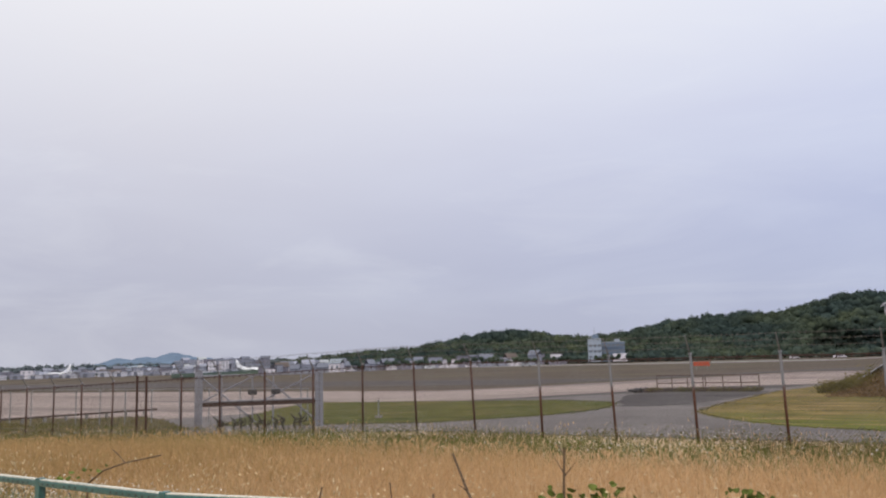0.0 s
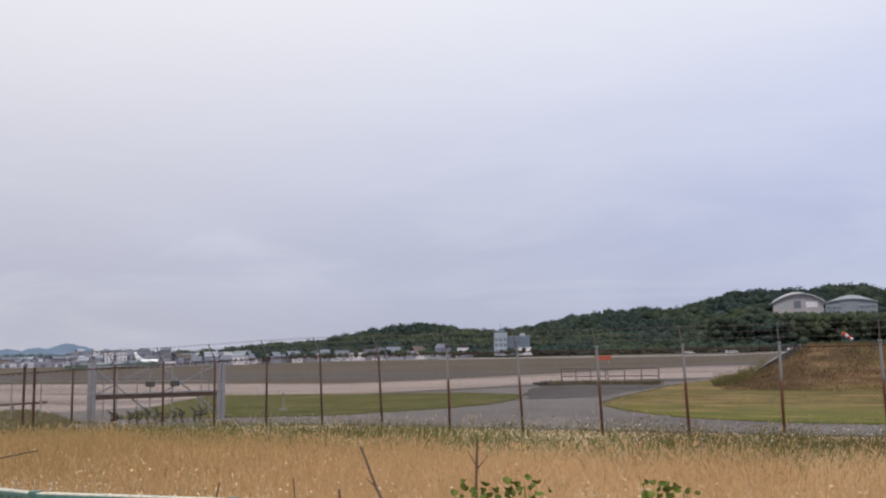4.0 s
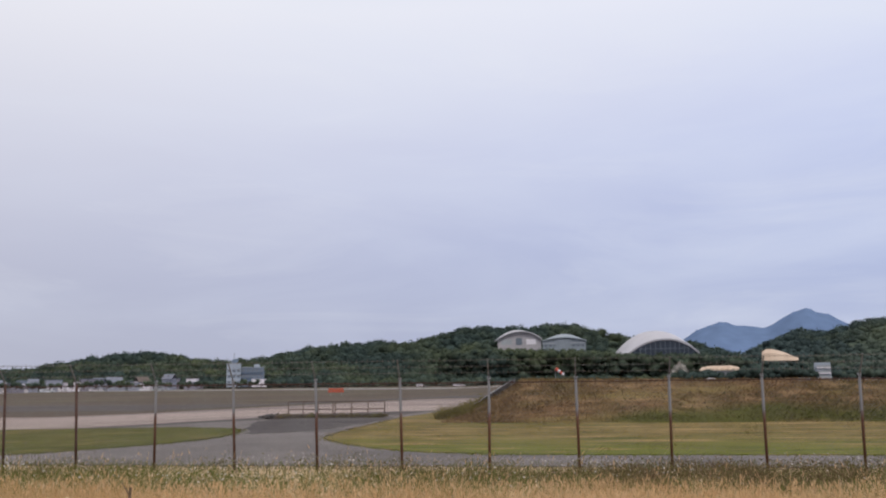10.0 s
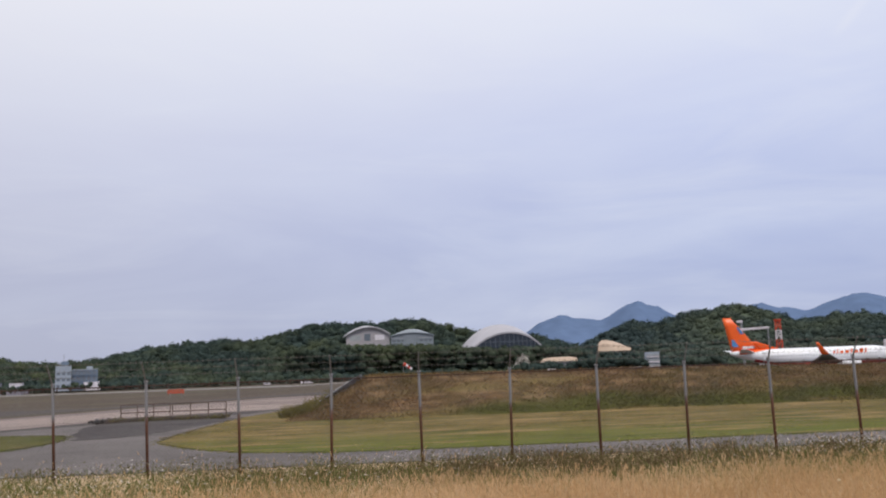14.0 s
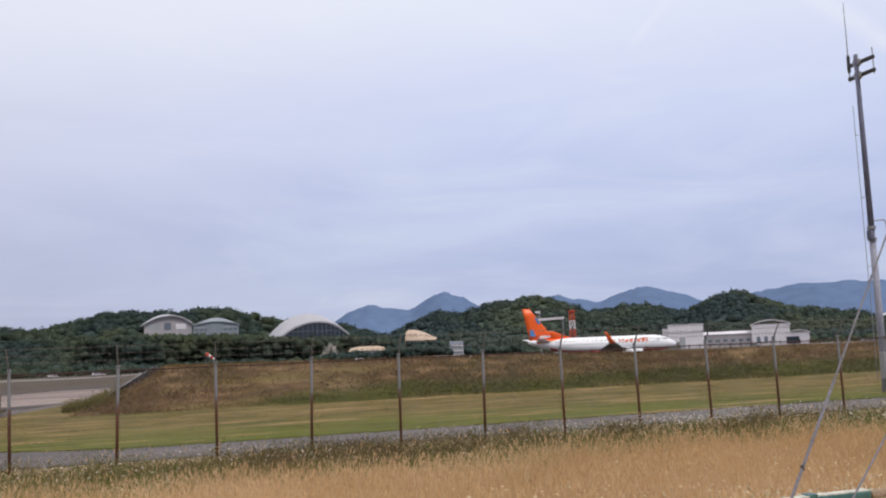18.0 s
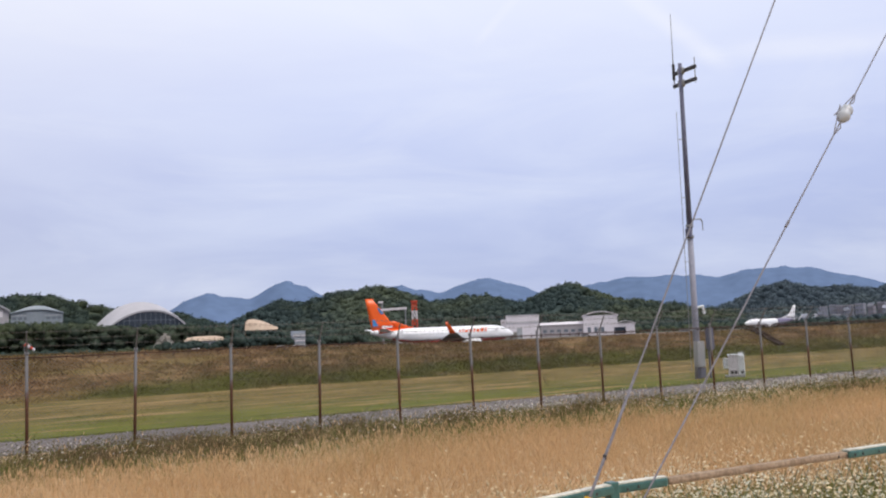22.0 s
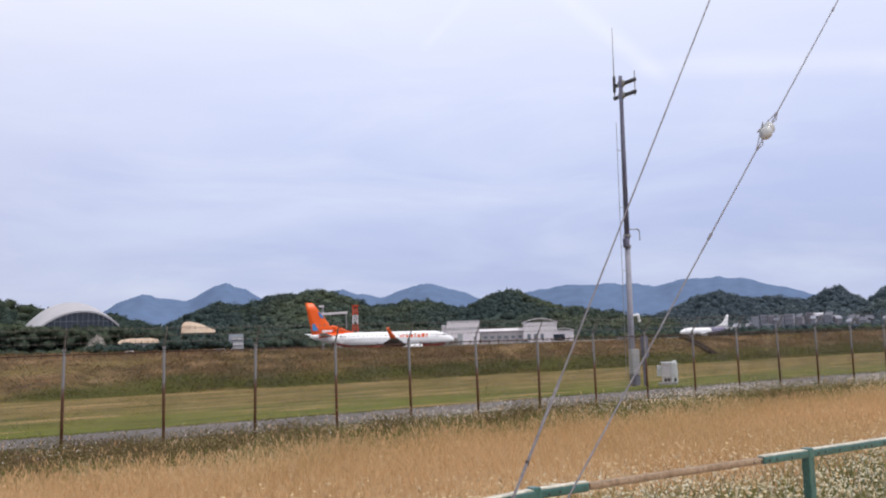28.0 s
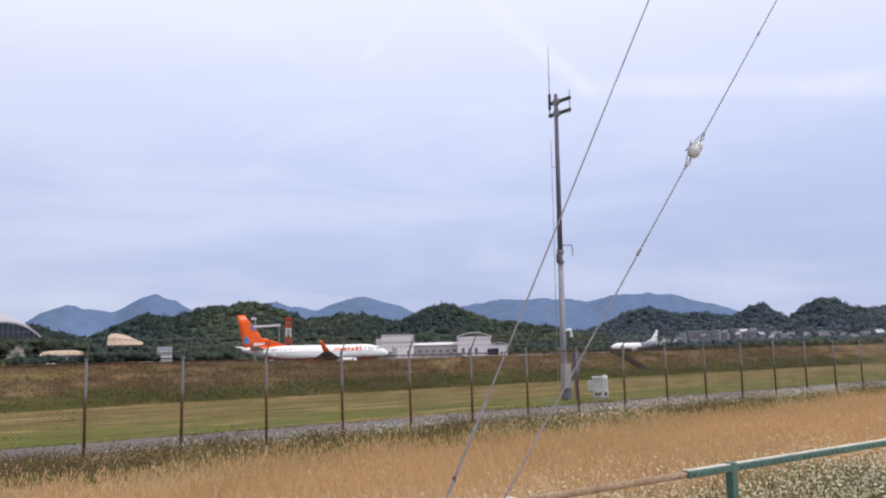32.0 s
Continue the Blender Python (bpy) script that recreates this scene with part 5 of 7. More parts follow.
random.seed(31)
for az, d in ((9.4, 488), (6.8, 486), (3.1, 490), (-9.8, 400), (-11.9, 410), (-15.4, 405), (-17.6, 402), (-19.1, 398), (26.5, 430), (30.2, 440), (33.0, 436), (38.5, 440), (-35.8, 390), (-42.4, 400)):
    pick = random.choice(((m_wall_w, "white"), (m_wall_g, "grey"), (m_box, "white")))
    van(az, d, random.choice((4.4, 5.2, 6.5)), random.choice((1.6, 2.1, 2.5)), pick[0], pick[1] + " service van parked beside the far boundary", "van")


# ---- houses ----
m_house = [m_wall_w, m_wall_g, M("cream_render", (0.42, 0.38, 0.33), var=0.08, scale=0.1, fine=1), M("brown_brick_wall", (0.24, 0.17, 0.14), var=0.1, scale=0.1, fine=1)]
m_roofs = [m_roof_grey, M("brown_tile_roof", (0.11, 0.085, 0.075), var=0.15, scale=0.2, fine=1.5), m_wall_g, M("blue_tile_roof", (0.075, 0.09, 0.12), var=0.1, scale=0.2, fine=1.5)]


# town walls and roofs hold the distance haze in their base colours
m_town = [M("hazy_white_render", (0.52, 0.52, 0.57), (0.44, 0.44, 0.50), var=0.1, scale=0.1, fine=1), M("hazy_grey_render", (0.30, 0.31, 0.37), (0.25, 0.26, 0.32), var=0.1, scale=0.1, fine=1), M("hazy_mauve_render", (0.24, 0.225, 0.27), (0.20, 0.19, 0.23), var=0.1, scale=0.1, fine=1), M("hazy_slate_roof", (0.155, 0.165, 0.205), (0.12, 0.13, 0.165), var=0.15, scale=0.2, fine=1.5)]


def house(az, d, w, h, z, flat, label, ki, kr, group):
    p = polar(az, d)
    if z is None:
        z = float(ground_z(p.x, p.y)) - 0.1
    t = thing("house", p.x, p.y, z, label, "house", group, rz=az + random.uniform(-25, 25))
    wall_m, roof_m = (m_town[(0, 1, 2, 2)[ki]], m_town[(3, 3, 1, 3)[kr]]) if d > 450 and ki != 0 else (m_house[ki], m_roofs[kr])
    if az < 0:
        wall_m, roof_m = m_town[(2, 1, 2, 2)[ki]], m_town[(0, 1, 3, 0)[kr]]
    part("wall", box(B(), (0, 4, h / 2), (w, 8, h), 0.08), wall_m, t)
    if flat:
        part("roof", box(B(), (0, 4, h + 0.15), (w + 0.5, 8.5, 0.35), 0.08), roof_m, t)
    else:
        bm = roof_gable(B(), 8, w, h, h + 2.6)
        ob = part("roof", bm, roof_m, t)
        ob.matrix_basis = pose(0, 4, 0, 0, 0, 90)
    rows, cols = max(1, int(h / 3.5)), max(2, int(w / 4))
    storeys(t, w * 0.92, -0.03, 0.5, h - 0.3, rows, cols, 0.36, 0.36)


random.seed(11)
for k in range(330):
    az = random.uniform(33.5, 60.5) if k < 180 else random.uniform(42.5, 50.0) if k < 290 else random.uniform(50, 60.5)
    flat = random.random() < 0.55
    h = random.choice((4, 4.5, 5, 6, 7, 8)) * (1.0 if az > 38 else 0.8)
    far = az > 44
    if far and az < 49.6:
        h = random.choice((6, 7, 8, 9, 11, 13, 15))
    ki, kr = random.choice((0, 1, 1, 2, 2, 3)), random.choice((0, 1, 2, 3))
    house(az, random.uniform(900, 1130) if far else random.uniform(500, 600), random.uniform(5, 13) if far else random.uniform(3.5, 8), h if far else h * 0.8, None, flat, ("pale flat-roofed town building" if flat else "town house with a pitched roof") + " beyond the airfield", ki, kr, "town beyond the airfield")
# low pale airport sheds along the near side of the town
for k in range(16):
    az = 45.2 + 0.98 * k
    p = polar(az, 872 + random.uniform(-12, 12))
    w, h = random.uniform(9, 15), random.uniform(3.2, 5.4)
    t = thing("airport_shed", p.x, p.y, float(ground_z(p.x, p.y)), "low pale airport shed on the far apron", "shed", "airport sheds", rz=az)
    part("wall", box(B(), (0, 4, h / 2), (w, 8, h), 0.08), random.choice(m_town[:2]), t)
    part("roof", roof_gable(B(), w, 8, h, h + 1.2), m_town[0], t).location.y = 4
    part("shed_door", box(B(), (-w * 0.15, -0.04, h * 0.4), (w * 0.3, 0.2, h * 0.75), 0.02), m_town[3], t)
m_cyan = M("pale_cyan_roof", (0.36, 0.56, 0.66), (0.30, 0.48, 0.58), var=0.1, scale=0.1, fine=1)
for az, w in ((52.75, 8), (52.2, 8), (51.65, 8), (51.0, 7)):
    p = polar(az, 1010)
    g = float(ground_z(p.x, p.y))
    t = thing("cyan_hall", p.x, p.y, g, "town hall building with a pale cyan arched roof", "building", "cyan-roofed halls", rz=az)
    part("wall", box(B(), (0, 4, 4.3), (w, 8, 8.6), 0.08), m_town[1], t)
    part("roof", arch_roof(B(), w, 9, 8.4, 10.6, n=10, t=0.4), m_cyan, t).location.y = 4
for k in range(30):
    az = random.uniform(23.5, 35)
    flat = random.random() < 0.65
    house(az, random.uniform(478, 540), random.uniform(3.5, 8.5), random.choice((3.2, 4, 5, 6.5)), None, flat, "small house at the foot of the wooded hill", random.choice((0, 1, 1, 2, 3)), random.choice((0, 1, 3, 1)), "houses at the hill foot")
for az, d, w, h, el in ((-50.25, 765, 8, 6, 0.18), (-50.75, 760, 7, 12, 0.70), (-51.25, 764, 7, 13, 0.78), (-51.7, 758, 8, 12, 0.72), (-52.2, 768, 7, 11, 0.72), (-52.7, 772, 9, 8, 0.78),
                        (-51.5, 752, 10, 4, 0.02), (-53.9, 775, 8, 7, 0.80), (-54.4, 778, 9, 6, 0.62), (-55.0, 776, 8, 6, 0.66), (-56.4, 780, 11, 6, 0.52), (-56.9, 770, 8, 5, 0.34), (-57.3, 782, 8, 5, 0.42),
                        (-59.2, 785, 12, 4, 0.34), (-60.9, 770, 8, 4, 0.16), (-61.5, 786, 9, 5, 0.34), (-62.3, 788, 8, 5, 0.42), (-63.4, 780, 9, 4, 0.25), (-48.9, 765, 9, 5, 0.12), (-49.6, 770, 7, 5, 0.20), (-50.5, 758, 5, 4, 0.34),
                        (-52.0, 755, 5, 4, 0.40), (-53.3, 765, 6, 5, 0.60), (-54.1, 768, 5, 4, 0.46), (-55.6, 772, 6, 4, 0.50), (-56.1, 768, 5, 4, 0.30), (-58.2, 778, 6, 4, 0.36), (-60.2, 780, 6, 4, 0.30)):
    w *= 0.72
    top = el_z(el + (0.14 if -55.5 < az < -50.5 else 0.05), d)
    z = min(top - h, float(hill_height(np.array([az]), np.array([d]), HILL_C, 760, 1080)[0]) - 1.0)
    house(az, d, w, top - z, z, h > 6, "grey apartment block on the wooded slope" if h > 8 else "pale house among trees on the wooded slope", random.choice((1, 1, 2, 3)) if h > 8 else random.choice((0, 1, 1, 2)), random.choice((0, 2, 2, 1)), "houses on the slope")

# trees and shrubs along the far side of the airfield
n = 2200
az = rng.uniform(-66, 40, n)
d = rng.uniform(532, 605, n)
r = rng.uniform(1.2, 3.6, n)
c = np.stack([0.4 - np.sin(np.radians(az)) * d, 0.8 + np.cos(np.radians(az)) * d, r * rng.uniform(0.0, 0.8, n) - 1.2], 1)
clumps("far_hedge", c, r * 0.86, m_wood_dark, "dark green trees and shrubs along the far boundary", "hedge", fine=False, jag=0.16)
leafage("far_hedge", c, r, m_wood_dark, "dark green trees and shrubs along the far boundary", "hedge", 2.2, (0.55, 1.1))
n = 1500
az = np.concatenate([rng.uniform(30, 60, 900), rng.uniform(45, 60.5, 600)])
d = np.concatenate([rng.uniform(600, 760, 900), rng.uniform(1120, 1220, 600)])
d = np.where((az > 44) & (d < 1000), d + 330, d)
r = rng.uniform(1.4, 3.6, n) * np.where(d > 1100, 1.3, 0.75)
c = np.stack([0.4 - np.sin(np.radians(az)) * d, 0.8 + np.cos(np.radians(az)) * d, r * rng.uniform(0.2, 1.1, n) - 4.5], 1)
c[900:, 2] += rng.uniform(0.0, 8.5, 600) * np.clip(1.3 - np.abs(az[900:] - 54) / 12, 0.4, 1)
extra = 1000
ea = np.concatenate([rng.uniform(50, 61, 650), rng.uniform(42.5, 50.5, 350)])
ed = np.concatenate([rng.uniform(1080, 1180, 650), rng.uniform(1140, 1200, 350)])
er = rng.uniform(2.0, 4.4, extra)
et = np.where(ea > 50, 2.05 + ed * np.tan(np.radians(0.10 + 0.16 * np.sin(ea * 1.9) ** 2 + 0.05 * np.sin(ea * 7.0))), 2.05 + ed * np.tan(np.radians(0.42 + 0.12 * np.sin(ea * 3.1))))
ez = -5 + (et + 5 - er) * rng.uniform(0.2, 1, extra) ** 0.6
c = np.concatenate([c, np.stack([0.4 - np.sin(np.radians(ea)) * ed, 0.8 + np.cos(np.radians(ea)) * ed, ez], 1)])
r = np.concatenate([r, er])
clumps("town_trees", c, r * 0.86, m_wood_town, "hazed dark green trees among the town houses", "trees", fine=False, jag=0.16)
leafage("town_trees", c, r, m_wood_town, "hazed dark green trees among the town houses", "trees", 2.2, (0.55, 1.1))
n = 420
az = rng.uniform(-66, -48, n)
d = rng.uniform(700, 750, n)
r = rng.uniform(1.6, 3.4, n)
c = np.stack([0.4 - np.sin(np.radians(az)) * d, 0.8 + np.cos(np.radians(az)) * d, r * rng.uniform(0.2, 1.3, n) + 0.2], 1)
clumps("slope_trees", c, r * 0.86, m_wood_far, "green trees with bluish haze painted in, in front of the slope houses", "trees", fine=False, jag=0.16)
leafage("slope_trees", c, r, m_wood_far, "green trees with bluish haze painted in, in front of the slope houses", "trees", 2.2, (0.55, 1.1))
n = 480
az = np.concatenate([rng.uniform(18.5, 36, 150), rng.uniform(-15.4, -7.0, 170), rng.uniform(-13.4, -11.6, 40), rng.uniform(-15.9, -13.4, 40), rng.uniform(-21, -17.0, 45), rng.uniform(-9.6, -8.5, 15), rng.uniform(-30, -26, 20)])
d = rng.uniform(496, 508, n)
d[:150] -= 40
r = rng.uniform(1.5, 3.2, n)
r[:150] *= 0.6
c = np.stack([0.4 - np.sin(np.radians(az)) * d, 0.8 + np.cos(np.radians(az)) * d, r * rng.uniform(0.3, 1.4, n) + np.where((az < -11.6) & (az > -16.0), 1.3, 0.0)], 1)
clumps("roadside_trees", c, r * 0.86, m_wood_dark, "dark green trees beside the sheds", "trees", fine=False, jag=0.16)
leafage("roadside_trees", c, r, m_wood_dark, "dark green trees beside the sheds", "trees", 2.2, (0.55, 1.1))

n = 60
az = rng.uniform(-15.6, -12.2, n)
d = rng.uniform(503, 511, n)
r = rng.uniform(1.4, 2.6, n)
c = np.stack([0.4 - np.sin(np.radians(az)) * d, 0.8 + np.cos(np.radians(az)) * d, rng.uniform(1.0, 1.0, n) + rng.uniform(0, 1, n) * (7.2 + 1.2 * np.sin(az * 9))], 1)
clumps("roadside_trees", c, r * 0.86, m_wood_dark, "dark green trees before the tan shed", "trees", fine=False, jag=0.16)
leafage("roadside_trees", c, r, m_wood_dark, "dark green trees before the tan shed", "trees", 3.0, (0.5, 1.0))

# ---- fittings inside the fence ----
# pit with guard rails
m_pit_rail = M("brown_rail_paint", (0.15, 0.10, 0.085), (0.10, 0.062, 0.05), scale=4, fine=30, var=0.3, rough=0.8)
m_pit = M("stained_kerb", (0.06, 0.045, 0.04), (0.11, 0.085, 0.075), scale=1.5, fine=9, var=0.3)
ax, ay, bx, by = -15.7, 46.6, -9.5, 46.9
ln = math.hypot(bx - ax, by - ay)
t = thing("pit_guard_rail", ax, ay, 0, "rusty tubular guard rail round a dark drainage pit", "railing", rz=math.degrees(math.atan2(by - ay, bx - ax)))
part("kerb", box(B(), (ln / 2, 0.0, 0.08), (ln, 0.4, 0.24), 0.04), m_pit, t, "dark stained kerb")
part("kerb", box(B(), (ln / 2, 1.4, 0.08), (ln, 0.4, 0.20), 0.04), m_pit, t, "dark stained kerb")
for s0, s1 in ((0.75, ln * 0.53), (ln * 0.55, ln)):
    n = 4
    for yy in (0.0,):
        for k in range(n):
            xx = s0 + (s1 - s0) * k / (n - 1)
            part("post", tube(B(), (xx, yy, 0), (xx, yy, 0.92), 0.03), m_pit_rail, t)
        for zz in (0.90, 0.48):
            part("rail", tube(B(), (s0, yy, zz), (s1, yy, zz), 0.03), m_pit_rail, t)
bm = B()
for k in range(10):
    r = bmesh.ops.create_icosphere(bm, subdivisions=1, radius=random.uniform(0.08, 0.2))
    for v in r["verts"]:
        v.co = v.co * random.uniform(0.6, 1.3)
    bmesh.ops.translate(bm, vec=(-0.3 + random.uniform(-0.5, 0.5), random.uniform(-0.2, 0.3), 0.10), verts=r["verts"])
part("rubble", bm, m_dark, t, "dark rubble heap")

# marker stake on the lawn island
t = thing("marker_stake", -20.7, 28.1, float(ground_z(-20.7, 28.1)), "short grey marker stake on a concrete foot in the lawn", "marker")
part("foot", box(B(), (0, 0, 0.07), (0.26, 0.22, 0.12), 0.03), m_pale, t)
part("stake", tube(B(), (0, 0, 0.11), (0, 0, 0.70), 0.022, 0.02), m_galv, t)
part("cap", box(B(), (0, 0, 0.72), (0.09, 0.07, 0.06), 0.015), m_galv, t)

# sliding gate frame by the left stretch of the fence
m_gate = M("dull_gate_steel", (0.19, 0.19, 0.22), (0.25, 0.25, 0.28), scale=3.0, fine=25, var=0.2, rough=0.7)
gx0, gy0, gx1, gy1 = -23.42, 20.9, -20.4, 24.0
ln = math.hypot(gx1 - gx0, gy1 - gy0)
t = thing("sliding_gate", gx0, gy0, -0.27, "grey steel sliding gate frame with diagonal braces", "gate", rz=math.degrees(math.atan2(gy1 - gy0, gx1 - gx0)))
for xx in (0.0, 0.14, ln - 0.06, ln + 0.09):
    part("gate_post", box(B(), (xx, 0, 1.02), (0.13, 0.18, 2.05 + 0.35 * (xx < 1)), 0.012), m_gate, t)
part("top_rail", box(B(), (ln / 2, 0, 2.0), (ln, 0.07, 0.07), 0.01), m_gate, t)
part("beam", box(B(), (ln / 2, 0, 0.98), (ln, 0.12, 0.15), 0.01), m_rust, t, "rusty middle beam")
part("beam_flange", box(B(), (ln / 2, -0.03, 1.09), (ln, 0.16, 0.04), 0.01), m_gate, t)
for k in range(2):
    x0, x1 = ln * k / 2 + 0.1, ln * (k + 1) / 2 - 0.1
    part("brace", tube(B(), (x0, 0.02, 2.0), (x1, 0.02, 0.3), 0.03), m_gate, t)
    part("brace", tube(B(), (x0, -0.02, 1.05), (x1, -0.02, 2.0), 0.025), m_gate, t)
for xx in (ln * 0.2, ln * 0.45, ln * 0.62, ln * 0.85):
    part("upright", tube(B(), (xx, 0, 0.1), (xx, 0, 2.0), 0.022), m_gate, t)
for xx in (ln * 0.45, ln * 0.64):
    part("lamp_box", box(B(), (xx, 0, 1.38), (0.32, 0.2, 0.18), 0.02), m_dark, t, "dark lamp box")
# second, older fence and pipe rail left of the gate
t = thing("inner_fence", -52, 27.5, -0.9, "thin grey inner fence with a low rusty pipe rail", "fence")
for k in range(15):
    part("post", tube(B(), (2.0 * k, 0, 0), (2.0 * k, 0, 1.95), 0.025), m_galv, t)
part("pipe_rail", tube(B(), (3.5, -2.5, 0.22), (5.4, 10.6, 0.22), 0.06), m_rust, t)
for k in range(10):
    part("pipe_stand", box(B(), (3.55 + 0.19 * k, -2.0 + 1.3 * k, 0.06), (0.14, 0.16, 0.34), 0.02), m_pale, t)
part("top_rail", tube(B(), (0, 0, 1.93), (28, 0, 1.93), 0.015), m_galv, t)
t = thing("fence_corner_post", -25.49, 19.98, -0.38, "pair of heavy rusty fence corner posts", "post")
part("post", tube(B(), (0, 0, -0.2), (0, 0, 2.2), 0.042), m_rust, t)
part("post", tube(B(), (0.52, 0, -0.2), (0.50, 0, 2.15), 0.042), m_rust, t)

# drain and stairs on the bank
t = thing("bank_drain", 0, 0, 0, "concrete drain running down the end of the bank", "drain")
part("channel", loft(B(), [[(-2.2, 46.1 + dy, 1.98 + dz), (-3.4, 45.8 + dy, 1.30 + dz), (-4.4, 45.4 + dy, 0.62 + dz), (-5.4, 45.2 + dy, 0.05 + dz)] for dy, dz in ((-0.25, 0.10), (0.25, 0.10), (0.25, -0.3), (-0.25, -0.3))]), m_pole, t)
def bank_surface(y):
    return float(np.interp(y, [p[0] for p in prof], [p[1] for p in prof])) * 0.79


m_stair = M("dark_rusty_stair_steel", (0.030, 0.019, 0.016), (0.05, 0.032, 0.026), scale=3, fine=20, var=0.3, rough=0.9, spec=0.1)
t = thing("bank_stairs", 0, 0, 0, "dark steel stairs on the grass bank", "stairs")
for k in range(13):
    s = k / 12
    part("step", box(B(), (47.5 - 1.9 * s, 46.2 - 4.3 * s, bank_surface(46.2 - 4.3 * s) + 0.10), (0.5, 0.46, 0.14), 0.01), m_stair, t)
for dx in (-0.25, 0.25):
    part("stringer", polytube(B(), [(47.5 - 1.9 * q / 4 + dx, 46.2 - 1.075 * q, bank_surface(46.2 - 1.075 * q) + 0.17) for q in range(5)], [0.06] * 5, 6), m_stair, t)

# concrete pole with aerials
t = thing("antenna_pole", 23.38, 25.83, 0, "tall tapering grey pole with two crossarms and a whip aerial", "pole")
t.matrix_basis = pose(23.38, 25.83, 0, 0.42, 0.62, 0)
part("shaft", tube(B(), (0, 0, -0.2), (0, 0, 5.75), 0.13, 0.105, n=16), m_pole_blue, t, "pale grey lower shaft", smooth=True)
part("upper_shaft", tube(B(), (0, 0, 5.75), (0, 0, 12.38), 0.105, 0.075, n=16), m_pole_dark, t, "dark bluish upper shaft", smooth=True)
arm_dir = Vector((0.04, -1.0, 0)).normalized()
for zz in (12.08, 11.59):
    c0 = Vector((0.11, 0, zz))
    ang = math.degrees(math.atan2(arm_dir.y, arm_dir.x))
    part("crossarm", box(B(), (0.1, 0, 0), (1.22, 0.10, 0.13), 0.012, pose(c0.x, c0.y, c0.z, 0, 0, ang)), m_dark, t, "dark steel crossarm")
    part("arm_bracket", tube(B(), c0, c0 - Vector((0.14, 0, 0)), 0.16, n=10), m_galv, t)
e0 = Vector((0.11, 0, 0)) - arm_dir * 0.47
part("whip_aerial", polytube(B(), [(e0.x, e0.y, 11.5), (e0.x, e0.y, 12.5), (e0.x, e0.y, 14.6)], [0.03, 0.025, 0.012], 6), m_galv, t)
part("aerial_base", tube(B(), (e0.x, e0.y, 11.85), (e0.x, e0.y, 12.5), 0.06, n=10), m_dark, t)
e1 = Vector((0.11, 0, 0)) + arm_dir * 0.66
part("end_rod", tube(B(), (e1.x, e1.y, 11.45), (e1.x, e1.y, 12.45), 0.02), m_galv, t)
part("clamp", tube(B(), (0, 0, 5.42), (0, 0, 5.52), 0.15, n=14), m_galv, t, "steel clamp band")
part("clamp", tube(B(), (0, 0, 5.85), (0, 0, 5.95), 0.15, n=14), m_galv, t, "steel clamp band")
part("clamp_box", box(B(), (-0.16, -0.1, 5.62), (0.16, 0.2, 0.34), 0.02), m_pole_dark, t)
part("bracket", polytube(B(), [(0.1, 0, 6.15), (0.58, 0, 6.2), (0.66, 0, 6.12), (0.68, 0, 5.75)], [0.022] * 4, 6), m_galv, t, "thin hooked bracket")
part("conduit", tube(B(), (-0.34, -0.02, 0.4), (-0.34, -0.02, 10.4), 0.012, n=5), m_galv, t)
for zz in (2, 4.5, 7.0, 9.3):
    part("conduit_clip", tube(B(), (-0.36, -0.02, zz), (0, 0, zz), 0.012, n=5), m_galv, t)
part("meter_box", box(B(), (-0.10, -0.22, 0.98), (0.36, 0.24, 0.95), 0.03), m_pole, t, "grey meter box")
part("foot_box", box(B(), (0.0, -0.20, 0.28), (0.24, 0.18, 0.4), 0.02), m_pole_dark, t)
part("lamp_arm", polytube(B(), [(0.12, 0, 2.75), (0.42, 0, 2.8), (0.47, 0, 2.5)], [0.04, 0.05, 0.06], 8), m_box, t, "white bent lamp arm")
t = thing("switch_post", 23.88, 25.70, 0, "grey switch box on a short post", "switch box")
part("post", tube(B(), (0, 0, 0), (0, 0, 1.2), 0.04), m_pole_dark, t)
part("box", box(B(), (0, -0.08, 1.55), (0.24, 0.2, 0.85), 0.02), m_pole_dark, t, "dark bluish switch box")
t = thing("equipment_cabinet", 24.82, 25.40, 0, "white outdoor equipment cabinet with two dark fan grilles", "cabinet", rz=-44)
part("plinth", box(B(), (0, 0, 0.05), (0.72, 0.42, 0.12), 0.01), m_pole, t)
part("body", box(B(), (-0.04, 0, 0.48), (0.36, 0.36, 0.76), 0.03), m_wall_w, t, "pale lavender-grey cabinet body")
part("body", box(B(), (0.25, 0.02, 0.49), (0.24, 0.36, 0.80), 0.03), m_box, t)
part("side_unit", box(B(), (-0.32, 0.02, 0.56), (0.18, 0.30, 0.40), 0.02), m_box, t)
part("hood", box(B(), (-0.04, -0.02, 0.88), (0.40, 0.42, 0.05), 0.02), m_box, t)
part("vent_cap", tube(B(), (0.25, 0.02, 0.88), (0.25, 0.02, 0.96), 0.11, 0.08, n=10), m_box, t)
for xx, w in ((-0.10, 0.10), (0.03, 0.10), (0.27, 0.09)):
    part("fan_grille", box(B(), (xx, -0.185, 0.22), (w, 0.03, 0.13), 0.01), m_dark, t, "dark fan grille")
part("door_seam", box(B(), (0.12, -0.186, 0.52), (0.012, 0.01, 0.66)), m_dark, t)

# ---- green pipe fence beside the lane, guy wires, dead stems ----
def rail_y(x):
    """The fence bends towards the field between its two straight runs."""
    return float(np.interp(x, [-20.0, -3.38, -1.7, 2.61, 30.0], [3.88, 2.88, 3.15, 4.06, 4.06]))


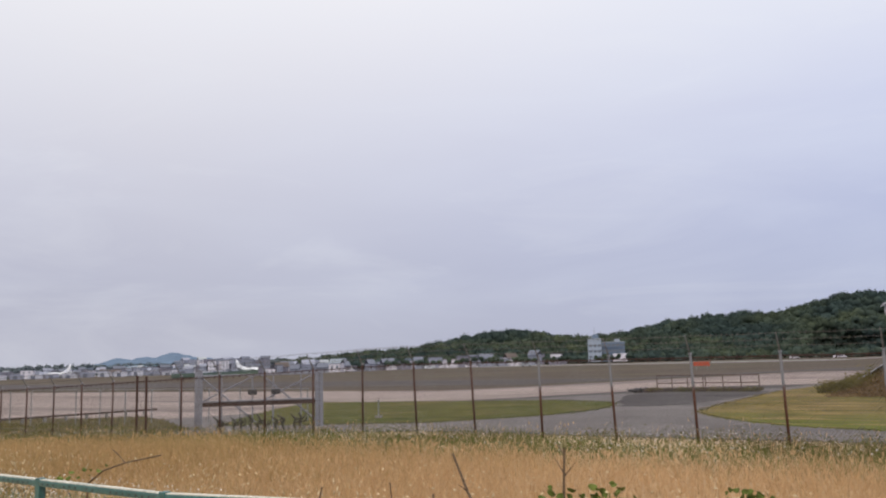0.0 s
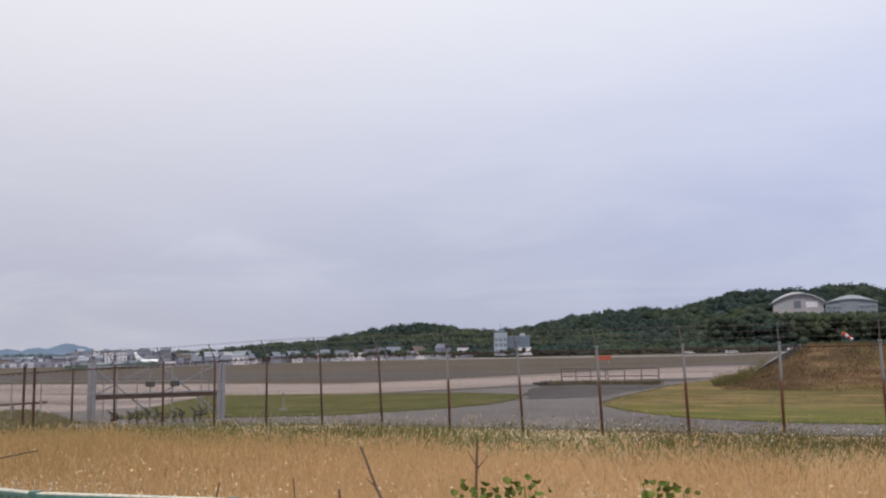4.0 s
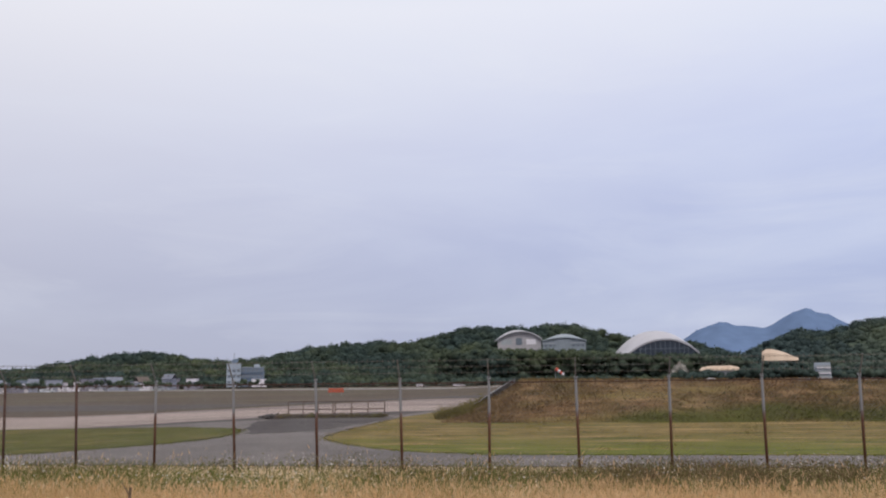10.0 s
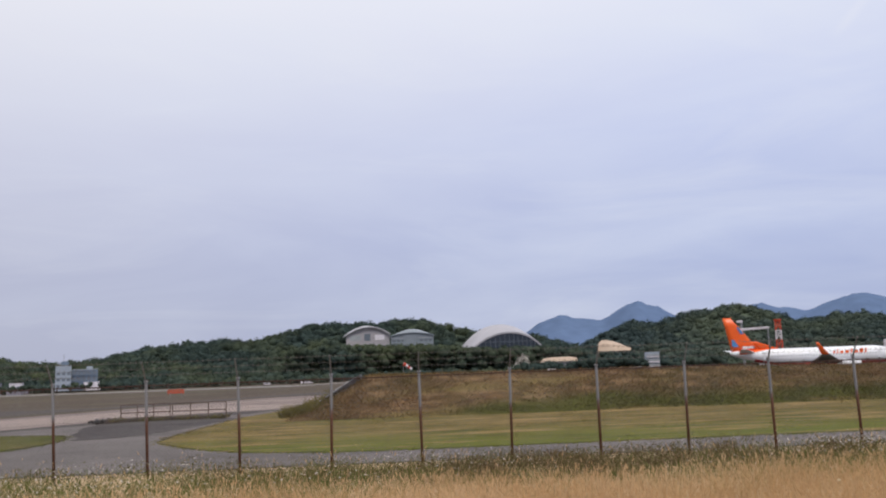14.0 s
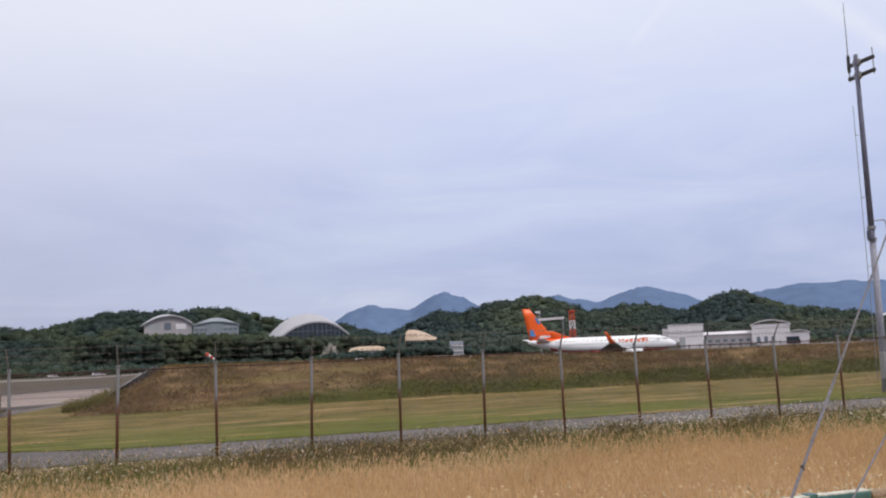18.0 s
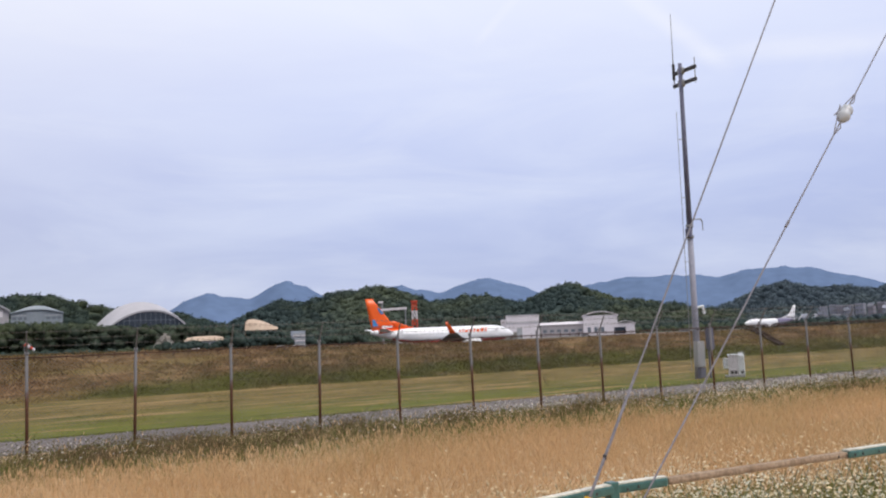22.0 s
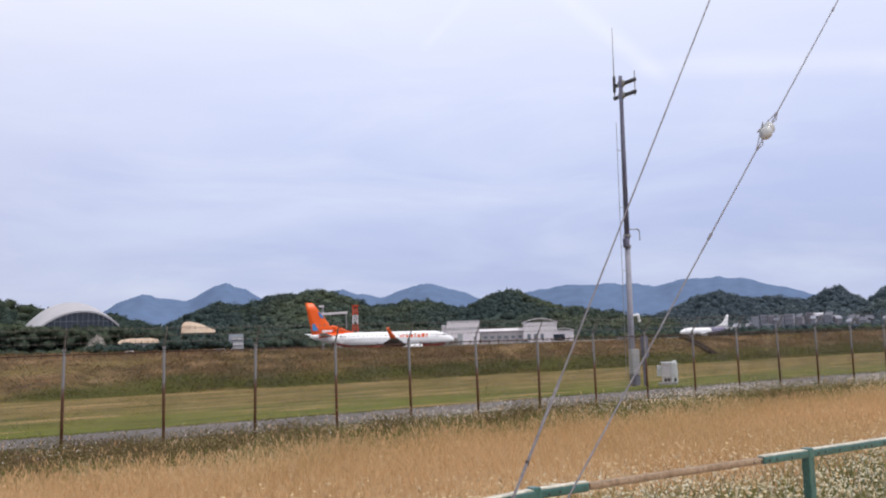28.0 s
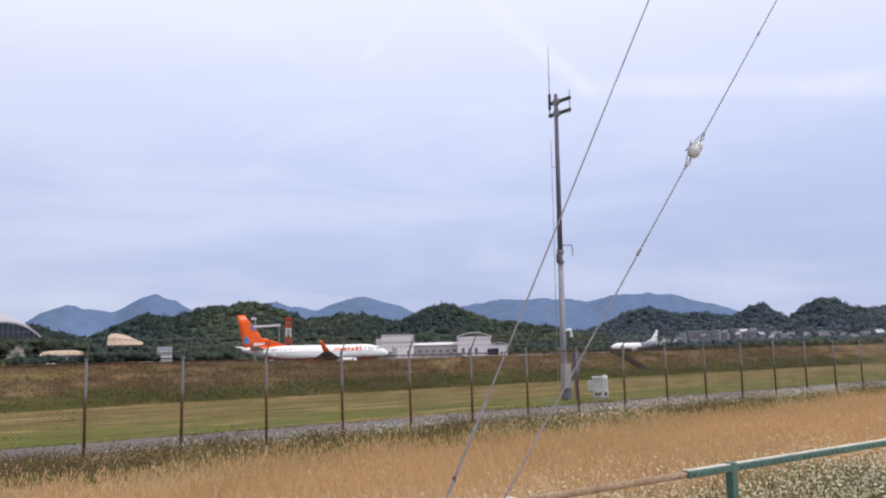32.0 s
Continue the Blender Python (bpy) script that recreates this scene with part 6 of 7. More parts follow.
RZ = 1.428
t = thing("green_fence", 0, 0, 0, "low teal-green painted steel fence with wire netting", "fence")
posts = [-3.38 - 1.15 * k for k in range(11, -1, -1)] + [-2.41, -1.7, -0.3, 1.15] + [2.635] + [4.325 + 1.715 * k for k in range(7)]
for k, (x0, x1) in enumerate(zip(posts, posts[1:])):
    brown = abs(x0 - 2.635) < 0.01
    rusty = abs(x0 + 2.41) < 0.01
    ang = math.degrees(math.atan2(rail_y(x1) - rail_y(x0), x1 - x0))
    cuts = ((x0, x0 + 0.27, m_green), (x0 + 0.27, x0 + 1.34, m_bare), (x0 + 1.34, x1, m_green)) if brown else ((x0, x0 + 0.22, m_green), (x0 + 0.22, x1, m_bare)) if rusty else ((x0, x1, m_green),)
    for c0, c1, mt in cuts:
        ln = (c1 - c0) / math.cos(radians(ang))
        part("rail", box(B(), (ln / 2, 0, 0), (ln - 0.002, 0.042, 0.038 if mt is m_green else 0.031), 0.010 if mt is m_green else 0.013, pose(c0, rail_y(x0) + (rail_y(x1) - rail_y(x0)) * (c0 - x0) / (x1 - x0), RZ, 0, 0, ang)), mt, t, "bare brown length of rail" if mt is m_bare else "")
        if mt is m_green:
            part("worn_top_edge", box(B(), (ln / 2, 0.0, 0.0195), (ln - 0.004, 0.036, 0.005), 0.0, pose(c0, rail_y(x0) + (rail_y(x1) - rail_y(x0)) * (c0 - x0) / (x1 - x0), RZ, 0, 0, ang)), m_worn, t, "pale worn top edge")
for x in posts:
    g = float(ground_z(x, rail_y(x)))
    part("post", box(B(), (x, rail_y(x), (g - 0.3 + RZ + 0.028) / 2), (0.044, 0.044, RZ + 0.028 - g + 0.3), 0.006), m_green, t)
# rows of small dark bolt holes along the rail's face
bm = B()
for x0, x1 in zip(posts, posts[1:]):
    for q in range(int((x1 - x0 - 0.1) / 0.055)):
        xx = x0 + 0.06 + 0.055 * q
        if 2.78 < xx < 3.88 or random.random() < 0.15:
            continue
        yy = rail_y(x0) + (rail_y(x1) - rail_y(x0)) * (xx - x0) / (x1 - x0)
        box(bm, (xx, yy - 0.0215, RZ - 0.002 + random.uniform(-0.003, 0.003)), (0.009, 0.004, 0.010))
holes = part("bolt_hole_row", bm, m_dark, t, "rows of small dark bolt holes")
tagged(holes, "rows of small dark bolt holes", kind="stuff")
X0, X1 = posts[0], posts[-1]
nw = int((X1 - X0) / 0.07)
xs = X0 + np.arange(nw) * 0.07
H0, H1, r0 = 0.42, RZ - 0.03, 0.0011
sets = []
for sg in (1, -1):
    ys = np.interp(xs, posts, [rail_y(x) for x in posts])
    a = np.stack([xs, ys + 0.003 * sg, np.full(nw, H0)], 1)
    xb = xs + sg * (H1 - H0) * 0.6
    b = np.stack([xb, np.interp(xb, posts, [rail_y(x) for x in posts]) + 0.003 * sg, np.full(nw, H1)], 1)
    offs = [np.array([0, r0, 0]), np.array([r0, -0.5 * r0, 0]), np.array([-r0, -0.5 * r0, 0])]
    sets.append(np.stack([a + o for o in offs] + [b + o for o in offs], 1))
cv = np.concatenate(sets)
ct = np.array([[0, 1, 4], [0, 4, 3], [1, 2, 5], [1, 5, 4], [2, 0, 3], [2, 3, 5]])[None] + (np.arange(len(cv)) * 6)[:, None, None]
ob = raw_mesh("wire_netting", cv.reshape(-1, 3), ct.reshape(-1, 3), m_green)
ob.parent = t
tagged(ob, "thin green wire netting", kind="stuff")

# utility pole outside the view that holds the two guy wires
pole_xy = (9.81, 5.37)
t = thing("utility_pole", *pole_xy, 0.2, "grey concrete utility pole holding two guy wires", "pole")
part("shaft", tube(B(), (0, 0, -0.3), (0, 0, 12.6), 0.16, 0.10, n=14), m_pole, t, smooth=True)
part("band", tube(B(), (0, 0, 7.8), (0, 0, 8.05), 0.15, n=12), m_galv, t)
part("band", tube(B(), (0, 0, 11.75), (0, 0, 12.0), 0.13, n=12), m_galv, t)


def guy(bottom, top, radius, label):
    t = thing("guy_wire", *bottom, label, "guy wire")
    b, q = Vector(bottom), Vector(top)
    d = (q - b).normalized()
    down = d * ((b.z - 0.3) / d.z)
    part("strand", tube(B(), -down, q - b, radius, n=8), m_cable, t)
    return t, d


ta, da = guy((2.469, 3.946, 1.474), (9.72, 5.36, 12.05), 0.0038, "thin steel guy wire with a yellow guard at its foot")
part("yellow_guard", tube(B(), -da * 1.0, -da * 0.05, 0.020, n=12), m_yellow, ta, "yellow plastic guard")
part("wire_clip", box(B(), tuple(da * 0.118), (0.012, 0.012, 0.022), 0.004), m_dark, ta)
part("preformed_grip", tube(B(), -da * 0.05, da * 0.50, 0.006, n=8), m_cable, ta)
tb, db = guy((2.781, 3.991, 1.446), (9.70, 5.36, 8.10), 0.0038, "steel guy wire with a porcelain egg insulator")
s = 2.51
rings = []
u = db.orthogonal().normalized()
v = db.cross(u)
for k in range(13):
    f = k / 12
    r = 0.040 * math.sin(math.pi * min(0.985, max(0.015, f))) ** 0.55 * (1 - 0.25 * math.exp(-((f - 0.5) / 0.1) ** 2))
    rings.append([db * (s - 0.075 + 0.15 * f) + (u * math.cos(2 * math.pi * i / 14) + v * math.sin(2 * math.pi * i / 14)) * r for i in range(14)])
part("insulator", loft(B(), rings), m_porcelain, tb, "white porcelain egg insulator", smooth=True)
for sg in (-1, 1):
    part("wire_loop", polytube(B(), [db * (s + sg * 0.20), db * (s + sg * 0.12) + u * 0.014, db * (s - sg * 0.05) + u * 0.044, db * (s + sg * 0.12) - u * 0.014, db * (s + sg * 0.20)], [0.0032] * 5, 6), m_cable, tb)
for f in (1.55, 3.9, 5.0):
    part("wire_clip", tube(B(), db * f, db * (f + 0.045), 0.007, n=8), m_cable, tb)

# dead stems
def stem(name, base, pts, label, side=(), girth=0.012):
    t = thing(name, *base, label, "dead stem")
    part("stalk", polytube(B(), pts, [girth * (1 - 0.5 * i / len(pts)) for i in range(len(pts))], 6), m_twig, t)
    for p0, p1 in side:
        part("side_twig", tube(B(), p0, p1, 0.006, 0.002, n=5), m_twig, t)
    return t


g = 0.26
stem("dead_stalk", (-2.55, 5.85, g), [(0, 0, 0), (0.01, 0, 0.45), (-0.01, 0, 0.8), (0.01, 0, 1.14)], "upright brown dead stalk with short twigs", girth=0.015, side=(((0, 0, 0.95), (-0.07, 0, 1.06)), ((0, 0, 0.93), (0.09, 0, 1.03)), ((0.0, 0, 1.1), (-0.05, 0, 1.17)), ((0, 0, 0.7), (0.05, 0.02, 0.78))))
stem("dead_stalk", (-2.78, 5.4, g), [(0, 0, 0), (-0.12, 0, 0.45), (-0.34, 0, 0.85), (-0.46, 0, 1.12)], "leaning brown dead stalk", (((-0.34, 0, 0.85), (-0.42, 0, 0.90)),), 0.013)
stem("dead_stalk", (-4.62, 5.4, g), [(0, 0, 0), (0.02, 0, 0.45), (0.12, 0, 0.81)], "thin dark leaning dead stalk", (), 0.009)
stem("dead_stalk", (-3.86, 5.5, g), [(0, 0, 0), (0.01, 0, 0.5), (-0.03, 0, 0.86)], "thin upright dry stalk", (), 0.007)
stem("dead_stalk", (-3.55, 5.6, g), [(0, 0, 0), (0.02, 0, 0.5), (0.0, 0, 0.78)], "short grey dead stalk")
t = stem("bramble_stem", (-6.1, 4.2, g), [(0.15, 0, 0.1), (0.20, 0, 0.62), (0.25, 0, 0.93), (0.42, 0, 1.03), (0.68, 0, 1.10), (1.08, 0, 1.17)], "arching bramble stem with a few leaves", (((0.68, 0, 1.10), (0.60, 0, 1.16)), ((0.60, 0, 1.16), (0.52, 0, 1.20)), ((0.20, 0, 0.62), (-0.10, 0, 0.94))), 0.009)


def leaf_mesh(bm, c, size, tilt):
    n = 9
    m = Matrix.Translation(c) @ Euler(tilt).to_matrix().to_4x4()
    rim = []
    for i in range(n):
        a = 2 * math.pi * i / n
        r = size * (0.72 + 0.28 * math.cos(a)) * (1 + 0.14 * math.cos(2 * a))
        rim.append(bm.verts.new(m @ Vector((r * math.cos(a), r * math.sin(a) * 0.78, 0.20 * size * math.cos(2 * a)))))
    cv_ = bm.verts.new(m @ Vector((0, 0, -0.08 * size)))
    for i in range(n):
        bm.faces.new((cv_, rim[i], rim[(i + 1) % n]))


random.seed(5)
for k in range(11):
    bm = B()
    f = k / 10
    leaf_mesh(bm, (-0.14 + 0.58 * f, random.uniform(-0.04, 0.04), 0.95 + 0.10 * f + random.uniform(-0.04, 0.03)), random.uniform(0.02, 0.036), (random.uniform(0.4, 1.4), random.uniform(-0.5, 0.5), random.uniform(0, 6)))
    part("leaf", bm, m_leaf, t)
# leafy shoots that reach up into view
for az, el, d, n in ((25.9, -9.4, 5.2, 6), (24.3, -9.5, 5.3, 5), (22.5, -9.1, 5.2, 9), (21.3, -9.8, 5.4, 4), (13.7, -9.3, 5.2, 9), (12.0, -9.5, 5.3, 6)):
    p = polar(az, d, 0, 0.03, 0.42)
    zt = 2.05 + d * math.tan(radians(el))
    t = thing("leafy_shoot", p.x, p.y, 0.25, "green broad-leaved shoot rising from the meadow", "shoot", "leafy shoots")
    part("stalk", polytube(B(), [(0, 0, 0), (0.02, 0.02, 0.5), (0, 0, zt - 0.27)], [0.008, 0.006, 0.004], 5), m_leaf, t)
    for k in range(n * 4):
        bm = B()
        leaf_mesh(bm, (random.uniform(-0.11, 0.11), random.uniform(-0.08, 0.08), zt - 0.22 - random.uniform(0, 0.26)), random.uniform(0.024, 0.044), (random.uniform(0.5, 1.9), random.uniform(-0.6, 0.6), random.uniform(0, 6.2)))
        part("leaf", bm, m_leaf, t)

m_twig_dark = M("blackened_twig", (0.028, 0.024, 0.018), (0.05, 0.045, 0.03), scale=8, fine=60, var=0.3)
# ---- meadow: straw, weeds, flowers ----
def fade(x, y, s, seed):
    """Smooth patchiness between 0 and 1."""
    return 0.5 + 0.5 * np.sin(x * s + seed + 1.7 * np.sin(y * s * 1.3 + seed * 2)) * np.cos(y * s * 0.9 + 0.8 * np.sin(x * s * 0.7 + seed))


def blades(n, xr, yr, h, w, lean, keep=None, heads=0.0, droop=0.0):
    """Bent grass blades as triangles: base pair, middle pair, tip; a share carries a small seed head."""
    x, y = rng.uniform(*xr, n), rng.uniform(*yr, n)
    if keep is not None:
        k = rng.uniform(0, 1, n) < keep(x, y)
        x, y = x[k], y[k]
    n = len(x)
    hh = rng.uniform(*h, n) * (0.75 + 0.5 * fade(x, y, 0.8, 1.0))
    th = rng.uniform(0, 2 * np.pi, n)
    ax = np.stack([np.cos(th), np.sin(th), 0 * th], 1) * (rng.uniform(*w, n) / 2)[:, None]
    dirn = np.stack([rng.normal(0, lean, n), rng.normal(0, lean, n), np.ones(n)], 1)
    base = np.stack([x, y, ground_z(x, y) - 0.02], 1)
    mid = base + dirn * (hh * 0.55)[:, None]
    tip = base + dirn * hh[:, None] * np.array([1.5, 1.5, 1.0]) - np.array([0, 0, 1]) * (droop * hh)[:, None]
    v = np.stack([base - ax, base + ax, mid - ax * 0.8, mid + ax * 0.8, tip], 1)
    f = np.array([[0, 1, 3], [0, 3, 2], [2, 3, 4]])[None] + (np.arange(n) * 5)[:, None, None]
    V, F = v.reshape(-1, 3), f.reshape(-1, 3)
    if heads:
        m = rng.uniform(0, 1, n) < heads
        c, d = tip[m], dirn[m]
        k = len(c)
        s = rng.uniform(0.035, 0.08, k)[:, None]
        wd = rng.uniform(0.006, 0.012, k)[:, None]
        t2 = rng.uniform(0, 2 * np.pi, k)
        o = np.stack([np.cos(t2), np.sin(t2), 0 * t2], 1)
        hv = np.stack([c - d * s * 0.5, c + o * wd, c - o * wd, c + d * s], 1)
        hf = np.array([[0, 1, 2], [1, 3, 2]])[None] + (np.arange(k) * 4)[:, None, None] + len(V)
        V, F = np.concatenate([V, hv.reshape(-1, 3)]), np.concatenate([F, hf.reshape(-1, 3)])
    return V, F


def stuff(name, vf, material, label, category):
    return tagged(raw_mesh(name, vf[0], vf[1], material), label, category, kind="stuff")


def edge(x):
    """Where straw gives way to the weeds along the fence."""
    return 14.5 + 0.5 * np.sin(x * 0.23) + 0.4 * np.sin(x * 0.71 + 1) + 0.25 * np.sin(x * 2.3) + 1.6 * np.clip((x - 11.0) / 9.0, 0, 1)


def right_patch(x, y):
    """The flowery green patch behind the green fence."""
    return 1 / (1 + np.exp(-(7.9 - 0.09 * np.clip(x - 6.0, 0, 8) - y + 0.4 * np.sin(x * 1.3)) * 3.0)) / (1 + np.exp(-(x - 2.6) * 1.8))


straw_keep = lambda x, y: np.clip((edge(x) - y) / 0.8 + 0.5, 0, 1) * np.clip(1 - right_patch(x, y), 0.02, 1) * np.where(x < 2.6, np.clip((y - 6.6 - 0.5 * np.sin(x * 1.1)) / 1.2, 0.12, 1), 1.0)
stuff("meadow_straw", blades(64000, (-24, -6), (4.6, 17.8), (0.26, 0.42), (0.004, 0.008), 0.34, lambda x, y: straw_keep(x, y) * np.clip((-5.0 - x) / 6 , 0, 1), 0.3), m_straw_brown, "dense standing brownish dry grass", "dry grass")
stuff("meadow_straw", blades(168000, (-18, 26), (4.6, 17.8), (0.26, 0.42), (0.004, 0.008), 0.34, lambda x, y: straw_keep(x, y) * np.clip((x + 12.0) / 6 + 0.25, 0.12, 1), 0.3), m_straw, "dense standing dry golden grass", "dry grass")
stuff("meadow_straw", blades(34000, (26, 52), (4.6, 17.8), (0.24, 0.44), (0.006, 0.012), 0.30, straw_keep, 0.4), m_straw, "dense standing dry golden grass", "dry grass")
stuff("meadow_straw", blades(16000, (-44, -24), (4.6, 17.8), (0.24, 0.44), (0.008, 0.014), 0.30, straw_keep, 0.4), m_straw_brown, "dense standing dry golden grass", "dry grass")
weed_keep = lambda x, y: np.clip((y - edge(x)) / 1.2 + 0.5, 0, 1) * np.clip(1.15 - (y - 16.5) / 4.5, 0.3, 1)
stuff("fence_weeds", blades(80000, (-36, 48), (12.6, 20.6), (0.12, 0.31), (0.007, 0.019), 0.55, weed_keep), m_weed, "green weeds and grasses along the fence", "weeds")
dark_keep = lambda x, y: np.clip((y - edge(x)) / 1.0, 0, 1) * (fade(x, y, 0.55, 4.0) > 0.62) * (y < 19.8)
stuff("fence_weeds", blades(44000, (-42, 52), (13.4, 19.4), (0.16, 0.33), (0.008, 0.019), 0.5, dark_keep), m_weed_dark, "dark brownish dock and mugwort stands", "weeds")
stuff("fence_weeds", blades(3800, (-42, 52), (13.2, 20.3), (0.3, 0.5), (0.004, 0.008), 0.2, weed_keep, 0.8), m_straw, "dry stalks among the weeds", "weeds")
stuff("fence_weeds", blades(30000, (-30, 40), (11.8, 17.4), (0.24, 0.40), (0.006, 0.014), 0.4, lambda x, y: 0.9 * np.exp(-((y - edge(x) + 0.5) / 0.9) ** 2) * np.clip(0.25 + fade(x, y, 0.45, 2.2), 0, 1) * np.clip((x + 7) / 6, 0.3, 1)), m_olive, "olive half-dry grass between straw and weeds", "weeds")
stuff("lane_weeds", blades(52000, (2.0, 26), (4.4, 9), (0.12, 0.34), (0.010, 0.024), 0.45, lambda x, y: right_patch(x, y)), m_lane, "green weeds behind the green fence", "weeds")
stuff("lane_weeds", blades(30000, (-16, 8), (4.0, 8.6), (0.14, 0.34), (0.008, 0.018), 0.4, lambda x, y: 0.85 * np.clip((8.0 - y) / 1.6, 0, 1)), m_lane, "green weeds at the foot of the dry grass", "weeds")


def heads(n, xr, yr, zr, size, keep):
    """Small flower and seed heads: uneven little tufts of five facets."""
    x, y = rng.uniform(*xr, n), rng.uniform(*yr, n)
    k = rng.uniform(0, 1, n) < keep(x, y)
    x, y = x[k], y[k]
    n = len(x)
    c = np.stack([x, y, ground_z(x, y) + rng.uniform(*zr, n)], 1)
    s = rng.uniform(*size, n)[:, None]
    v = [c + np.array([0, 0, 1]) * s * 0.7]
    for q in range(5):
        a = q * 2 * np.pi / 5 + rng.uniform(-0.3, 0.3, n)
        v.append(c + np.stack([np.cos(a), np.sin(a), rng.uniform(-0.35, 0.25, n)], 1) * s * rng.uniform(0.7, 1.3, (n, 1)))
    v = np.stack(v, 1)
    f = []
    for q in range(5):
        f += [[0, 1 + q, 1 + (q + 1) % 5]]
    f = np.array(f)[None] + (np.arange(n) * 6)[:, None, None]
    return v.reshape(-1, 3), f.reshape(-1, 3)


stuff("pale_flowers", heads(19000, (5, 56), (18.6, 20.9), (0.10, 0.34), (0.010, 0.023), lambda x, y: np.clip((x - 5) / 14, 0.1, 1) * np.clip((y - 17.9) / 1.2, 0, 1) * np.clip(fade(x, y, 0.7, 5.0) * 1.4, 0.15, 1)), m_flower, "dense pale flower strip at the road edge", "flowers")
clump = lambda x, y: np.clip((y - edge(x) - 0.4) / 1.5, 0, 1) * np.clip(fade(x, y, 0.9, 2.0) * 1.5 - 0.35, 0.05, 1)
stuff("pale_flowers", heads(11500, (-42, 52), (14.6, 20.4), (0.12, 0.36), (0.010, 0.024), clump), m_flower, "pale flower heads above the weeds", "flowers")
stuff("pale_flowers", heads(46000, (2.0, 26), (4.2, 8.6), (0.16, 0.42), (0.007, 0.019), lambda x, y: right_patch(x, y) * (0.40 + 0.60 * fade(x, y, 2.1, 1.0)) * np.clip(0.35 + (x - 3.5) / 5, 0.3, 1)), m_flower_dull, "pale clover-like flower heads behind the green fence", "flowers")
stuff("pale_flowers", heads(6500, (-24, 40), (5.0, 12.5), (0.32, 0.52), (0.009, 0.022), lambda x, y: np.clip((11 - y) / 5, 0, 0.8) * (fade(x, y, 0.6, 3.0) > 0.45)), m_seed, "scattered pale seed heads over the dry grass", "flowers")

stuff("pale_flowers", heads(6000, (-1, 16), (4.6, 9.4), (0.34, 0.50), (0.008, 0.018), lambda x, y: np.clip((10.0 - y) / 3, 0, 1) * np.clip(fade(x, y, 1.3, 6.0) * 1.6 - 0.35, 0.05, 1)), m_seed, "cream seed heads over the dry grass by the green fence", "flowers")


def within(poly, x, y):
    """Inside a plan outline, with a frayed edge."""
    x, y = x + rng.normal(0, 0.12, len(x)), y + rng.normal(0, 0.12, len(x))
    ok = np.zeros(len(x), bool)
    for (ax, ay), (bx, by) in zip(poly, poly[1:] + poly[:1]):
        hit = (ay > y) != (by > y)
        ok ^= hit & (x < (bx - ax) * (y - ay) / ((by - ay) or 1e-9) + ax)
    return ok


def plumes(n, xr, yr, zr, keep):
    """Upright feathery seed heads: slim six-sided spindles."""
    x, y = rng.uniform(*xr, n), rng.uniform(*yr, n)
    k = rng.uniform(0, 1, n) < keep(x, y)
    x, y = x[k], y[k]
    n = len(x)
    c = np.stack([x, y, ground_z(x, y) + rng.uniform(*zr, n)], 1)
    h, w = rng.uniform(0.022, 0.042, n)[:, None], rng.uniform(0.007, 0.014, n)[:, None]
    lean = np.stack([rng.normal(0, 0.35, n), rng.normal(0, 0.35, n), np.ones(n)], 1)
    v = [c - lean * h]
    for q in range(4):
        a = q * np.pi / 2 + rng.uniform(-0.3, 0.3, n)
        v.append(c + np.stack([np.cos(a), np.sin(a), 0 * a], 1) * w)
    v.append(c + lean * h)
    f = []
    for q in range(4):
        f += [[0, 1 + (q + 1) % 4, 1 + q], [5, 1 + q, 1 + (q + 1) % 4]]
    return np.stack(v, 1).reshape(-1, 3), (np.array(f)[None] + (np.arange(n) * 6)[:, None, None]).reshape(-1, 3)


stuff("seed_heads", plumes(14000, (-18, 30), (4.8, 9.5), (0.30, 0.50), lambda x, y: np.clip((9.5 - y) / 4, 0, 0.9) * np.clip(fade(x, y, 1.1, 1.5) * 1.8 - 0.75, 0.03, 1)), m_seed, "feathery cream seed heads over the dry grass", "seed heads")
stuff("lane_weeds", blades(16000, (-15, 3), (2.6, 5.0), (0.12, 0.32), (0.008, 0.018), 0.45, lambda x, y: 0.35 + 0.6 * fade(x, y, 1.2, 2.5)), m_lane, "pale green weeds below the green fence", "weeds")
stuff("pale_flowers", heads(14000, (-15, 3), (3.2, 7.4), (0.16, 0.38), (0.008, 0.017), lambda x, y: 0.2 + 0.7 * fade(x, y, 1.6, 0.5)), m_flower, "pale flower heads below the green fence", "flowers")
green = np.stack([rng.uniform(-42, 52, 1500), rng.uniform(14.8, 20.4, 1500), rng.uniform(0.08, 0.26, 1500)], 1)
green = green[green[:, 1] > edge(green[:, 0])]
green[:, 2] += ground_z(green[:, 0], green[:, 1])

# brown dock stands along the fence
dock = []
for cx, cy, nn in ((0.8, 18.4, 10), (1.8, 17.8, 14), (2.9, 18.2, 13), (3.8, 17.8, 12), (5.4, 18.3, 7), (7.0, 18.7, 8), (9.6, 18.8, 6), (13.5, 18.9, 6), (20.2, 16.6, 11), (24.5, 17.2, 6), (-3.5, 18.4, 5), (1.2, 16.6, 12), (2.4, 16.9, 15), (3.6, 16.5, 13), (4.8, 17.2, 12), (6.2, 17.0, 9), (7.6, 17.4, 10), (8.8, 17.8, 8), (11.2, 17.6, 8), (12.4, 18.0, 7), (15.6, 18.2, 6), (-0.6, 17.0, 7)):
    for q in range(nn):
        dx, dy = rng.normal(0, 0.55), rng.normal(0, 0.35)
        dock.append((cx + dx, cy + dy, 0.08 + rng.uniform(0, 0.20) + float(ground_z(cx + dx, cy + dy))))

